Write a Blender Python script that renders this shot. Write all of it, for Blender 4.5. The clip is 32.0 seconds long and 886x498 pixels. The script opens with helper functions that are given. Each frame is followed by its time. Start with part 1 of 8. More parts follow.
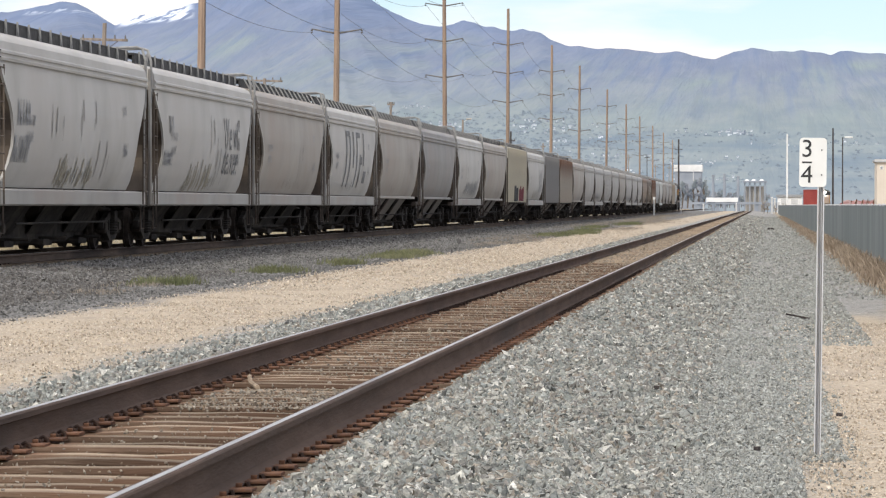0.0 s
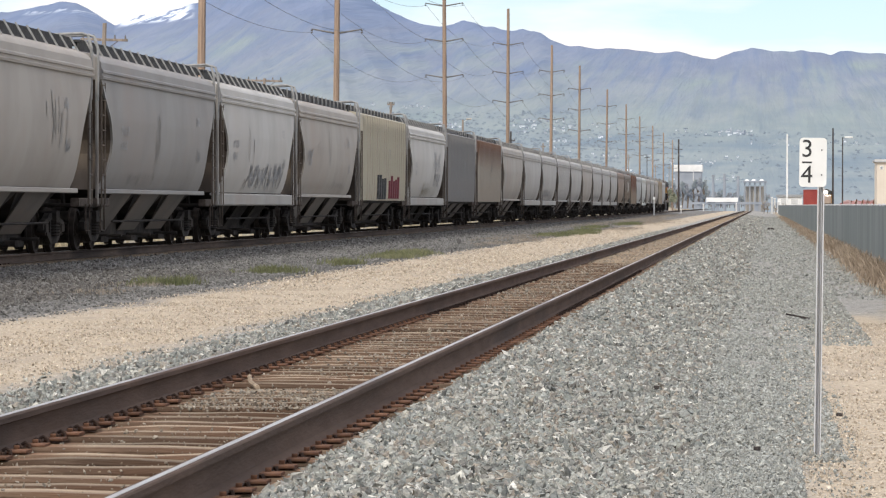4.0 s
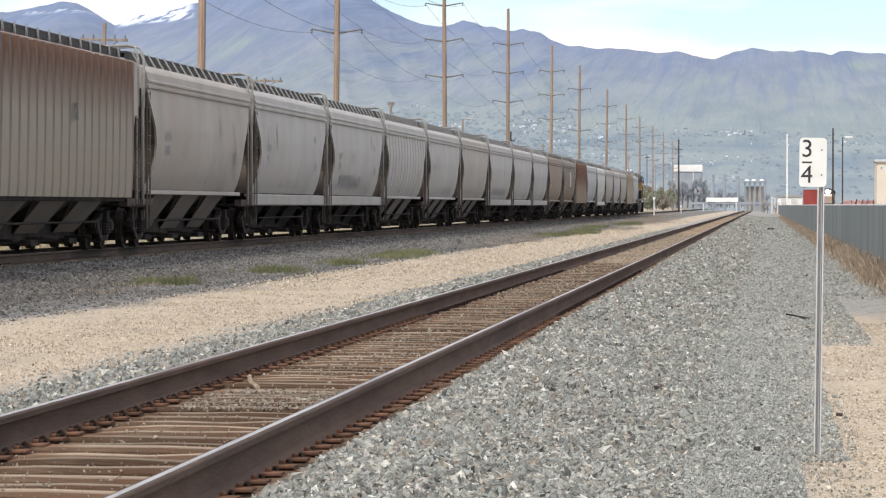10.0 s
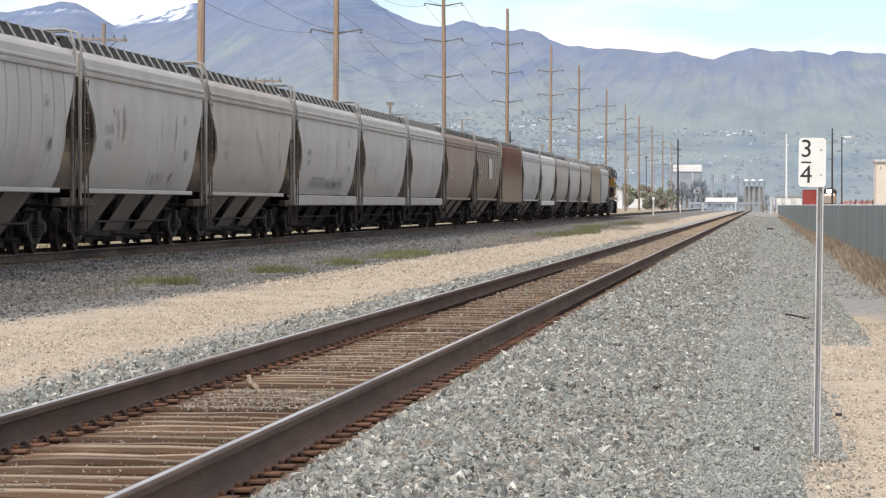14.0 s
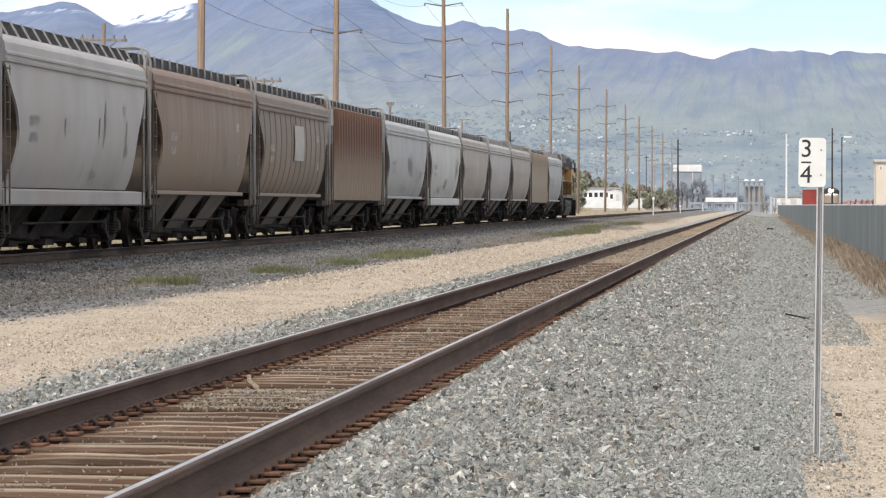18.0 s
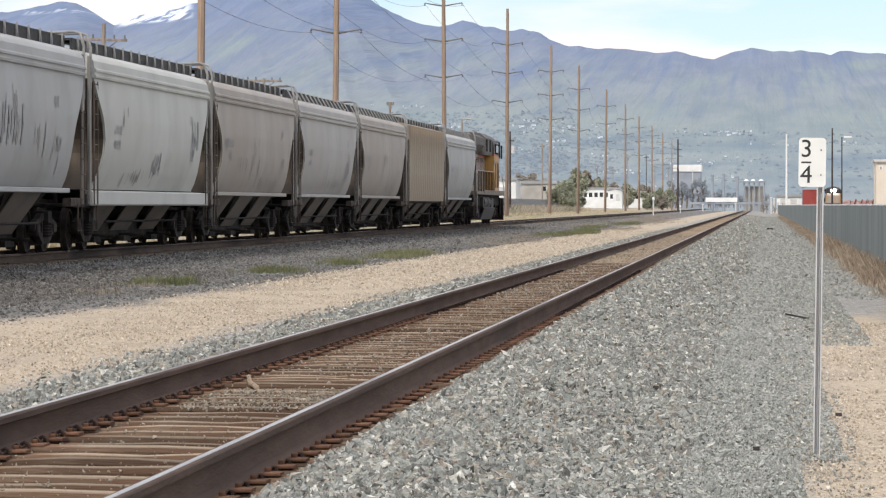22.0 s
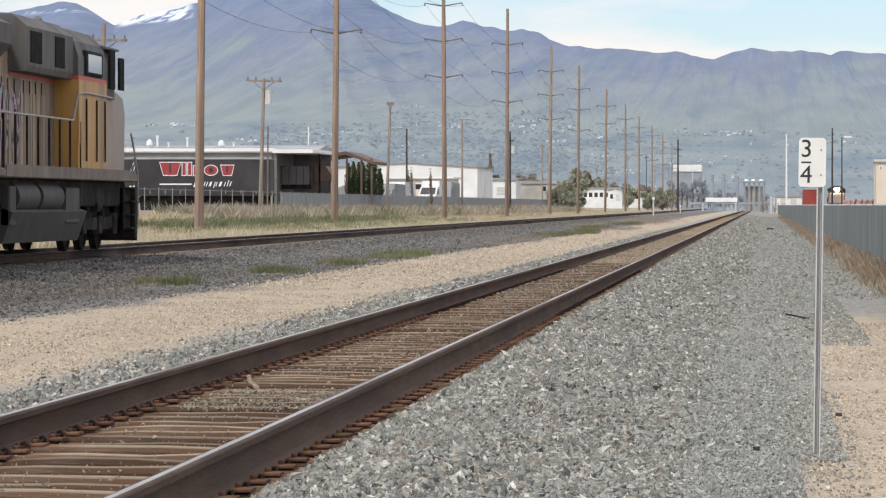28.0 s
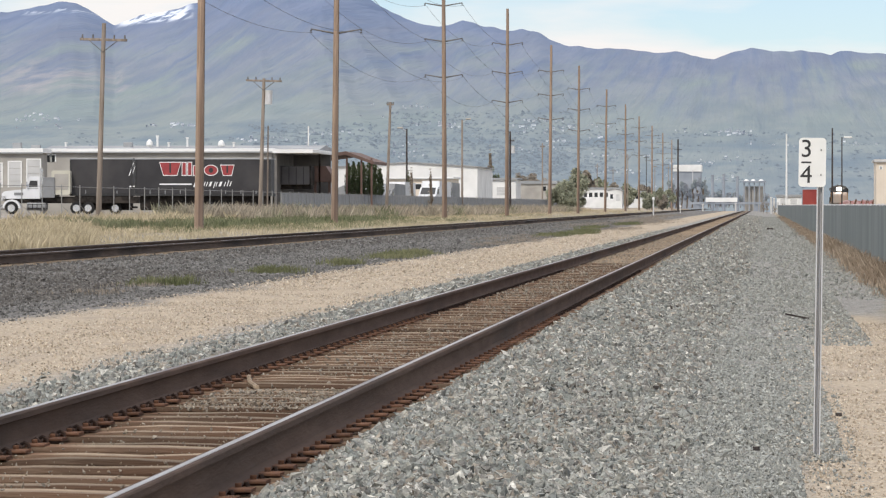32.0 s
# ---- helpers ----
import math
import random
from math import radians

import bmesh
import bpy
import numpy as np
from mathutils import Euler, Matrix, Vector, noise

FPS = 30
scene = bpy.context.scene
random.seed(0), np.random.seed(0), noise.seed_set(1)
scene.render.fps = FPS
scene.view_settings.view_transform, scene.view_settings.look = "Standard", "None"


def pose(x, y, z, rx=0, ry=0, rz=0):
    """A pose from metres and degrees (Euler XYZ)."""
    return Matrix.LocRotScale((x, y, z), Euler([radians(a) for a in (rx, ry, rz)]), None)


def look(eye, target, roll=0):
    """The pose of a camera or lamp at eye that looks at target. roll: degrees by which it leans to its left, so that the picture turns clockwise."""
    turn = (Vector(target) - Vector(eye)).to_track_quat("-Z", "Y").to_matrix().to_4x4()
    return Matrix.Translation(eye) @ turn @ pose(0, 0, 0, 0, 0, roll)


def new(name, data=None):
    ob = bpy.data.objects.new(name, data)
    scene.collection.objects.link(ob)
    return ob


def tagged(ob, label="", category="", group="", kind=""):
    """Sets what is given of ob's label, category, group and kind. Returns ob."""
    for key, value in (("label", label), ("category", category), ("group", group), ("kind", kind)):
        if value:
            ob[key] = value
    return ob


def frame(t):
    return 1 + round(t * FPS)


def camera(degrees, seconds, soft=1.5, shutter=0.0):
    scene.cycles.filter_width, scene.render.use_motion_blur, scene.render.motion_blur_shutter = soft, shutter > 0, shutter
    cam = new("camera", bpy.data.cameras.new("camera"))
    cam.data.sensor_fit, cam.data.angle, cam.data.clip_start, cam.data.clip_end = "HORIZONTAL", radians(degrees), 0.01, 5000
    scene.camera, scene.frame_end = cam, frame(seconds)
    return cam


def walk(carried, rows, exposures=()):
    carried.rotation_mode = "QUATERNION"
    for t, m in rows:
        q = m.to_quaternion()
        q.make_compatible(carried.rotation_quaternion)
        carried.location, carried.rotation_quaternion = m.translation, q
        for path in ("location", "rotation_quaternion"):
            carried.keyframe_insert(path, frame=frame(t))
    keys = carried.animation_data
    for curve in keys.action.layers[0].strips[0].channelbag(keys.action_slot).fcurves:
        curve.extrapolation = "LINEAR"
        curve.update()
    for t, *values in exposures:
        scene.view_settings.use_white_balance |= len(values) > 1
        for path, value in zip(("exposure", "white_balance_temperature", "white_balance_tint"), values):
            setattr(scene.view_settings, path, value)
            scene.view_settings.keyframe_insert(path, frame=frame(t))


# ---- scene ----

# ---------------------------------------------------------------- camera
EYE = (0.0, 0.0, 1.292)
cam = camera(13.55, 32.0, soft=1.25, shutter=0.0)


def aim(yaw, pitch, roll=0.0):
    """Camera pose at EYE: yaw degrees left of the track, pitch degrees down."""
    a, b = radians(yaw), radians(pitch)
    d = Vector((-math.sin(a) * math.cos(b), math.cos(a) * math.cos(b), -math.sin(b)))
    return look(EYE, Vector(EYE) + d * 10, roll)


walk(cam, [(0, aim(4.902, 0.672)), (11.6, aim(4.902, 0.672)), (12.0, aim(4.891, 0.672)), (32.0, aim(4.892, 0.672))],
     exposures=[(0, 0.37), (9, 0.42), (20, 0.38), (25, 0.28), (28, 0.20), (32, 0.17)])

# ---------------------------------------------------------------- light
SUN_EL, SUN_AZ = 43.0, 202.0
world = bpy.data.worlds.new("world")
scene.world = world
world.use_nodes = True


def build_world():
    nt = world.node_tree
    nt.nodes.clear()
    out = nt.nodes.new("ShaderNodeOutputWorld")
    bg = nt.nodes.new("ShaderNodeBackground")
    sky = nt.nodes.new("ShaderNodeTexSky")
    sky.sky_type, sky.sun_disc = "NISHITA", False
    sky.sun_elevation, sky.sun_rotation = radians(SUN_EL), radians(SUN_AZ)
    sky.altitude, sky.air_density, sky.dust_density, sky.ozone_density = 1300, 1.0, 0.5, 1.3
    tc = nt.nodes.new("ShaderNodeTexCoord")
    mp = nt.nodes.new("ShaderNodeMapping")
    mp.inputs["Scale"].default_value = (7, 7, 34)
    mp.inputs["Location"].default_value = (0.6, 0.2, 0.35)
    nz = nt.nodes.new("ShaderNodeTexNoise")
    nz.inputs["Scale"].default_value, nz.inputs["Detail"].default_value = 1.3, 7
    nz.inputs["Roughness"].default_value = 0.55
    rp = nt.nodes.new("ShaderNodeValToRGB")
    rp.color_ramp.elements[0].position, rp.color_ramp.elements[1].position = 0.36, 0.60
    mx = nt.nodes.new("ShaderNodeMixRGB")
    mx.inputs["Color2"].default_value = (8.5, 8.2, 8.05, 1)
    nt.links.new(tc.outputs["Generated"], mp.inputs["Vector"])
    nt.links.new(mp.outputs["Vector"], nz.inputs["Vector"])
    nt.links.new(nz.outputs["Fac"], rp.inputs["Fac"])
    nt.links.new(rp.outputs["Color"], mx.inputs["Fac"])
    ti = nt.nodes.new("ShaderNodeMixRGB")
    ti.blend_type = "MULTIPLY"
    ti.inputs["Fac"].default_value = 1.0
    ti.inputs["Color2"].default_value = (0.835, 0.86, 0.96, 1)
    nt.links.new(sky.outputs["Color"], ti.inputs["Color1"])
    nt.links.new(ti.outputs["Color"], mx.inputs["Color1"])
    # thin cloud: brighter towards the zenith
    sz, mr, sc = nt.nodes.new("ShaderNodeSeparateXYZ"), nt.nodes.new("ShaderNodeMapRange"), nt.nodes.new("ShaderNodeVectorMath")
    nt.links.new(tc.outputs["Generated"], sz.inputs["Vector"])
    nt.links.new(sz.outputs["Z"], mr.inputs["Value"])
    mr.inputs["To Min"].default_value, mr.inputs["To Max"].default_value = 1.0, 2.25
    sc.operation = "SCALE"
    nt.links.new(mx.outputs["Color"], sc.inputs[0])
    nt.links.new(mr.outputs["Result"], sc.inputs["Scale"])
    nt.links.new(sc.outputs["Vector"], bg.inputs["Color"])
    bg.inputs["Strength"].default_value = 0.095
    nt.links.new(bg.outputs["Background"], out.inputs["Surface"])


build_world()
sun = new("sun", bpy.data.lights.new("sun", "SUN"))
sun.data.energy, sun.data.angle, sun.data.color = 2.1, radians(10), (1.0, 0.93, 0.83)
_e, _a = radians(SUN_EL), radians(SUN_AZ)
sun.matrix_world = look((0, 0, 60), Vector((0, 0, 60)) - Vector((math.sin(_a) * math.cos(_e), math.cos(_a) * math.cos(_e), math.sin(_e))))


# ---------------------------------------------------------------- materials
def srgb(r, g, b):
    f = lambda c: (c / 255 / 12.92) if c <= 10 else ((c / 255 + 0.055) / 1.055) ** 2.4
    return (f(r), f(g), f(b), 1.0)


def mat(name, c1, c2=None, scale=6.0, rough=0.8, metal=0.0, bump=0.0, stretch=(1, 1, 1), c3=None, big=0.6, fine=40.0, spread=0.5, island=0.0, emit=0.0, space="Object", ramp=(0.35, 0.65), obvar=0.0):
    """A procedural surface: two scales of noise between c1 and c2, patches of c3, bump."""
    m = bpy.data.materials.new(name)
    m.use_nodes = True
    nt = m.node_tree
    b = nt.nodes["Principled BSDF"]
    N = nt.nodes.new
    tc = N("ShaderNodeTexCoord")
    mp = N("ShaderNodeMapping")
    mp.inputs["Scale"].default_value = stretch
    nt.links.new(tc.outputs[space], mp.inputs["Vector"])
    n1 = N("ShaderNodeTexNoise")
    n1.inputs["Scale"].default_value, n1.inputs["Detail"].default_value = scale, 6
    nt.links.new(mp.outputs["Vector"], n1.inputs["Vector"])
    r1 = N("ShaderNodeValToRGB")
    r1.color_ramp.elements[0].position, r1.color_ramp.elements[1].position = ramp
    r1.color_ramp.elements[0].color, r1.color_ramp.elements[1].color = c1, (c2 or c1)
    nt.links.new(n1.outputs["Fac"], r1.inputs["Fac"])
    col = r1.outputs["Color"]
    if c3:
        n2 = N("ShaderNodeTexNoise")
        n2.inputs["Scale"].default_value, n2.inputs["Detail"].default_value = big, 5
        nt.links.new(mp.outputs["Vector"], n2.inputs["Vector"])
        r2 = N("ShaderNodeValToRGB")
        r2.color_ramp.elements[0].position, r2.color_ramp.elements[1].position = spread, spread + 0.16
        nt.links.new(n2.outputs["Fac"], r2.inputs["Fac"])
        m2 = N("ShaderNodeMixRGB")
        m2.inputs["Color2"].default_value = c3
        nt.links.new(r2.outputs["Color"], m2.inputs["Fac"])
        nt.links.new(col, m2.inputs["Color1"])
        col = m2.outputs["Color"]
    if island or obvar:
        if island:
            gi = N("ShaderNodeNewGeometry")
            rnd = gi.outputs["Random Per Island"]
        else:
            gi = N("ShaderNodeObjectInfo")
            rnd = gi.outputs["Random"]
        mr = N("ShaderNodeMapRange")
        k = island or obvar
        mr.inputs["To Min"].default_value, mr.inputs["To Max"].default_value = 1 - k, 1 + k
        nt.links.new(rnd, mr.inputs["Value"])
        hs = N("ShaderNodeHueSaturation")
        nt.links.new(mr.outputs["Result"], hs.inputs["Value"])
        nt.links.new(col, hs.inputs["Color"])
        col = hs.outputs["Color"]
    nt.links.new(col, b.inputs["Base Color"])
    b.inputs["Roughness"].default_value, b.inputs["Metallic"].default_value = rough, metal
    b.inputs["Specular IOR Level"].default_value = 0.12 if rough >= 0.84 else 0.4
    # faint bluish glow that stands for haze on distant surfaces
    if emit:
        b.inputs["Emission Color"].default_value = (0.55, 0.68, 0.95, 1)
        b.inputs["Emission Strength"].default_value = emit
    if bump:
        n3 = N("ShaderNodeTexNoise")
        n3.inputs["Scale"].default_value, n3.inputs["Detail"].default_value = fine, 4
        nt.links.new(mp.outputs["Vector"], n3.inputs["Vector"])
        bp = N("ShaderNodeBump")
        bp.inputs["Strength"].default_value, bp.inputs["Distance"].default_value = bump, 0.02
        nt.links.new(n3.outputs["Fac"], bp.inputs["Height"])
        nt.links.new(bp.outputs["Normal"], b.inputs["Normal"])
    return m


def glow(name, colour, strength):
    m = bpy.data.materials.new(name)
    m.use_nodes = True
    b = m.node_tree.nodes["Principled BSDF"]
    b.inputs["Base Color"].default_value = colour
    b.inputs["Emission Color"].default_value = colour
    b.inputs["Emission Strength"].default_value = strength
    return m


def glass(name, tint):
    m = bpy.data.materials.new(name)
    m.use_nodes = True
    b = m.node_tree.nodes["Principled BSDF"]
    b.inputs["Base Color"].default_value = tint
    b.inputs["Roughness"].default_value, b.inputs["Metallic"].default_value = 0.08, 0.0
    b.inputs["Specular IOR Level"].default_value = 0.7
    return m


def g(v, w=0.0):
    """Neutral linear grey; w > 0 leans warm."""
    return (v * (1 + w), v, v * (1 - w), 1)


M_STEEL = mat("rail_steel", (0.08, 0.053, 0.04, 1), (0.112, 0.076, 0.058, 1), 9, 0.88, 0.0, 0.4, (1, 0.15, 1), c3=(0.06, 0.044, 0.036, 1), big=1.2)
M_STEELD = mat("dark_rail_steel", (0.068, 0.05, 0.04, 1), (0.10, 0.075, 0.06, 1), 9, 0.9, 0.0, 0.4, (1, 0.15, 1), c3=(0.035, 0.027, 0.023, 1), big=1.2)
M_HEAD = mat("rail_head", (0.46, 0.445, 0.425, 1), (0.34, 0.315, 0.295, 1), 5, 0.4, 0.8, 0.05, (8, 0.1, 1), c3=(0.16, 0.125, 0.105, 1), big=2, spread=0.46)
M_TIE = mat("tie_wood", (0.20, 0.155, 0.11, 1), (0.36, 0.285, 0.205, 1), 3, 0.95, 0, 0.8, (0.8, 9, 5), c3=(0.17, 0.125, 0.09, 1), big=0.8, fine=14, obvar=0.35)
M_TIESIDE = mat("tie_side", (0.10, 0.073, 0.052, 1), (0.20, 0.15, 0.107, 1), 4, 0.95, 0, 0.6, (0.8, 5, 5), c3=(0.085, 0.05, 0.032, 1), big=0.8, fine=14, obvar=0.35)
M_RUST = mat("rusty_iron", (0.095, 0.048, 0.03, 1), (0.17, 0.088, 0.052, 1), 14, 0.9, 0.1, 0.5, c3=(0.075, 0.042, 0.03, 1), big=4, obvar=0.3)
M_ANCHOR = mat("anchor_iron", (0.03, 0.022, 0.018, 1), (0.07, 0.045, 0.035, 1), 14, 0.85, 0.2, 0.3)

def stone_mat(name, tones, single=False, rough=0.9):
    """Crushed rock: each stone takes its own tone and hue, with grain over it."""
    m = bpy.data.materials.new(name)
    m.use_nodes = True
    nt = m.node_tree
    b = nt.nodes["Principled BSDF"]
    N, L = nt.nodes.new, nt.links.new
    rnd = N("ShaderNodeObjectInfo").outputs["Random"] if single else N("ShaderNodeNewGeometry").outputs["Random Per Island"]
    rp = N("ShaderNodeValToRGB")
    rp.color_ramp.interpolation = "CONSTANT"
    cr = rp.color_ramp
    n = len(tones)
    cr.elements[0].color = tones[0]
    cr.elements[1].position, cr.elements[1].color = 1 / n, tones[1]
    for k in range(2, n):
        cr.elements.new(k / n).color = tones[k]
    L(rnd, rp.inputs["Fac"])
    # the ramp picks the kind of rock; digits further down pick how light it is
    ml, fr, mr = N("ShaderNodeMath"), N("ShaderNodeMath"), N("ShaderNodeMapRange")
    ml.operation, fr.operation = "MULTIPLY", "FRACT"
    ml.inputs[1].default_value = 97.31
    L(rnd, ml.inputs[0])
    L(ml.outputs[0], fr.inputs[0])
    L(fr.outputs[0], mr.inputs["Value"])
    mr.inputs["To Min"].default_value, mr.inputs["To Max"].default_value = 0.72, 1.25
    tc, nz, mn = N("ShaderNodeTexCoord"), N("ShaderNodeTexNoise"), N("ShaderNodeMapRange")
    nz.inputs["Scale"].default_value, nz.inputs["Detail"].default_value = 60, 4
    L(tc.outputs["Object"], nz.inputs["Vector"])
    L(nz.outputs["Fac"], mn.inputs["Value"])
    mn.inputs["From Min"].default_value, mn.inputs["From Max"].default_value = 0.3, 0.7
    mn.inputs["To Min"].default_value, mn.inputs["To Max"].default_value = 0.66, 1.34
    mm, sc = N("ShaderNodeMath"), N("ShaderNodeVectorMath")
    mm.operation, sc.operation = "MULTIPLY", "SCALE"
    L(mr.outputs["Result"], mm.inputs[0])
    L(mn.outputs["Result"], mm.inputs[1])
    L(rp.outputs["Color"], sc.inputs[0])
    L(mm.outputs[0], sc.inputs["Scale"])
    L(sc.outputs["Vector"], b.inputs["Base Color"])
    b.inputs["Roughness"].default_value = rough
    b.inputs["Specular IOR Level"].default_value = 0.2
    bp = N("ShaderNodeBump")
    bp.inputs["Strength"].default_value, bp.inputs["Distance"].default_value = 0.5, 0.01
    L(nz.outputs["Fac"], bp.inputs["Height"])
    L(bp.outputs["Normal"], b.inputs["Normal"])
    return m


ROCK = [(0.245, 0.245, 0.22, 1), (0.30, 0.305, 0.27, 1), (0.21, 0.22, 0.205, 1), (0.27, 0.255, 0.225, 1), (0.17, 0.17, 0.158, 1), (0.36, 0.35, 0.305, 1), (0.255, 0.265, 0.24, 1), (0.31, 0.275, 0.225, 1), (0.235, 0.225, 0.205, 1), (0.47, 0.455, 0.40, 1), (0.29, 0.295, 0.27, 1), (0.225, 0.235, 0.215, 1), (0.33, 0.335, 0.31, 1), (0.20, 0.185, 0.165, 1), (0.285, 0.28, 0.25, 1), (0.52, 0.50, 0.45, 1), (0.25, 0.25, 0.23, 1), (0.34, 0.33, 0.29, 1), (0.27, 0.235, 0.195, 1), (0.265, 0.27, 0.245, 1)]
ROCK = [(c[0] * 0.84, c[1] * 0.85, c[2] * 0.85, 1) for c in ROCK]
PATHROCK = [(c[0] * 0.5 + 0.145, c[1] * 0.5 + 0.15, c[2] * 0.5 + 0.138, 1) for c in ROCK if c[0] < 0.42]
M_STONE = stone_mat("ballast_stone", ROCK)
M_STONE1 = stone_mat("ballast_stone_single", ROCK, True)
M_STONEP = stone_mat("path_stone", PATHROCK)
M_POLE = mat("pole_wood", (0.205, 0.148, 0.11, 1), (0.39, 0.29, 0.215, 1), 4, 0.9, 0, 0.5, (5, 5, 0.12), c3=(0.14, 0.10, 0.08, 1), big=0.5, fine=20, obvar=0.12)
M_POLEG = mat("grey_pole_wood", (0.20, 0.165, 0.135, 1), (0.33, 0.28, 0.235, 1), 4, 0.9, 0, 0.5, (3, 3, 0.12), c3=(0.14, 0.12, 0.1, 1), big=0.5)
M_POLED = mat("tarred_pole", (0.035, 0.03, 0.03, 1), (0.07, 0.06, 0.055, 1), 4, 0.9, 0, 0.3, (3, 3, 0.2))
M_WIRE = mat("wire", g(0.05), g(0.09), 4, 0.6, 0.4)
M_IRON = mat("arm_iron", g(0.10, 0.05), g(0.17, 0.05), 5, 0.7, 0.4)
M_GALV = mat("galvanised", g(0.50), g(0.62), 7, 0.5, 0.35, 0.1, (1, 1, 0.3), c3=g(0.42, 0.06), big=2)
M_SIGN = mat("sign_white", (0.70, 0.70, 0.665, 1), (0.75, 0.75, 0.72, 1), 6, 0.45, 0, 0.03, c3=(0.64, 0.635, 0.585, 1), big=3, spread=0.62)
M_BRACE = mat("brown_end_frame", (0.05, 0.04, 0.034, 1), (0.10, 0.08, 0.066, 1), 6, 0.85, 0, 0.2, c3=(0.035, 0.028, 0.024, 1), big=2)
M_SLOPE = mat("dusty_slope_steel", (0.085, 0.068, 0.054, 1), (0.165, 0.135, 0.108, 1), 2, 0.85, 0, 0.1, (1, 1, 0.4), c3=(0.06, 0.048, 0.04, 1), big=0.9)
M_POST = mat("dusty_end_post", (0.19, 0.178, 0.16, 1), (0.30, 0.285, 0.26, 1), 3, 0.75, 0, 0.1, (1, 1, 0.4), c3=(0.13, 0.112, 0.095, 1), big=0.8)
M_PALE = mat("dusty_pale_steel", (0.20, 0.20, 0.195, 1), (0.32, 0.315, 0.30, 1), 6, 0.7, 0.1, 0.1)
M_VOID = mat("dark_void", g(0.012), g(0.02), 3, 0.95)
M_INK = mat("black_paint", g(0.02), g(0.035), 6, 0.5)
M_BLACK = mat("undercar_grime_and_shade", (0.016, 0.014, 0.013, 1), (0.034, 0.03, 0.027, 1), 5, 0.9, 0.0, 0.3, c3=(0.055, 0.047, 0.04, 1), big=1.5)
M_WHEEL = mat("wheel_steel", (0.022, 0.018, 0.016, 1), (0.042, 0.034, 0.029, 1), 6, 0.86, 0.0, 0.2)
M_GRATE = mat("walkway_grating", g(0.022), g(0.05), 8, 0.8, 0.1, 0.3)


def paint(name, base, rust=0.3, dirt=None, streak=True, top=None, zmid=3.0, soft=0.6):
    """Weathered car paint: grime that runs down the sheets, patches of rust, a stained upper part."""
    base = tuple(c * 0.9 for c in base[:3]) + (1,)
    d = dirt or (base[0] * 0.80, base[1] * 0.785, base[2] * 0.765, 1)
    c3 = (base[0] * (1 - rust) + 0.22 * rust, base[1] * (1 - rust) + 0.13 * rust, base[2] * (1 - rust) + 0.08 * rust, 1)
    m = mat(name, d, base, 1.3, 0.6, 0.0, 0.0, (1, 0.38, 0.26) if streak else (1, 1, 1), c3=c3, big=0.7, spread=0.53, ramp=(0.34, 0.58), fine=9)
    if top:
        nt = m.node_tree
        b = nt.nodes["Principled BSDF"]
        src = b.inputs["Base Color"].links[0].from_socket
        N, L = nt.nodes.new, nt.links.new
        tc, sep, nz, mp = N("ShaderNodeTexCoord"), N("ShaderNodeSeparateXYZ"), N("ShaderNodeTexNoise"), N("ShaderNodeMapping")
        mp.inputs["Scale"].default_value = (1, 1.6, 0.1)
        L(tc.outputs["Object"], sep.inputs["Vector"])
        L(tc.outputs["Object"], mp.inputs["Vector"])
        L(mp.outputs["Vector"], nz.inputs["Vector"])
        nz.inputs["Scale"].default_value, nz.inputs["Detail"].default_value = 1.2, 6
        ad = N("ShaderNodeMath")
        ad.operation = "MULTIPLY_ADD"
        L(nz.outputs["Fac"], ad.inputs[0])
        ad.inputs[1].default_value = 9.0
        L(sep.outputs["Z"], ad.inputs[2])
        mr, mx = N("ShaderNodeMapRange"), N("ShaderNodeMixRGB")
        mr.inputs["From Min"].default_value, mr.inputs["From Max"].default_value = zmid + 4.5 - soft, zmid + 4.5 + soft
        mx.inputs["Color2"].default_value = top
        L(ad.outputs[0], mr.inputs["Value"])
        L(mr.outputs["Result"], mx.inputs["Fac"])
        L(src, mx.inputs["Color1"])
        L(mx.outputs["Color"], b.inputs["Base Color"])
    return m


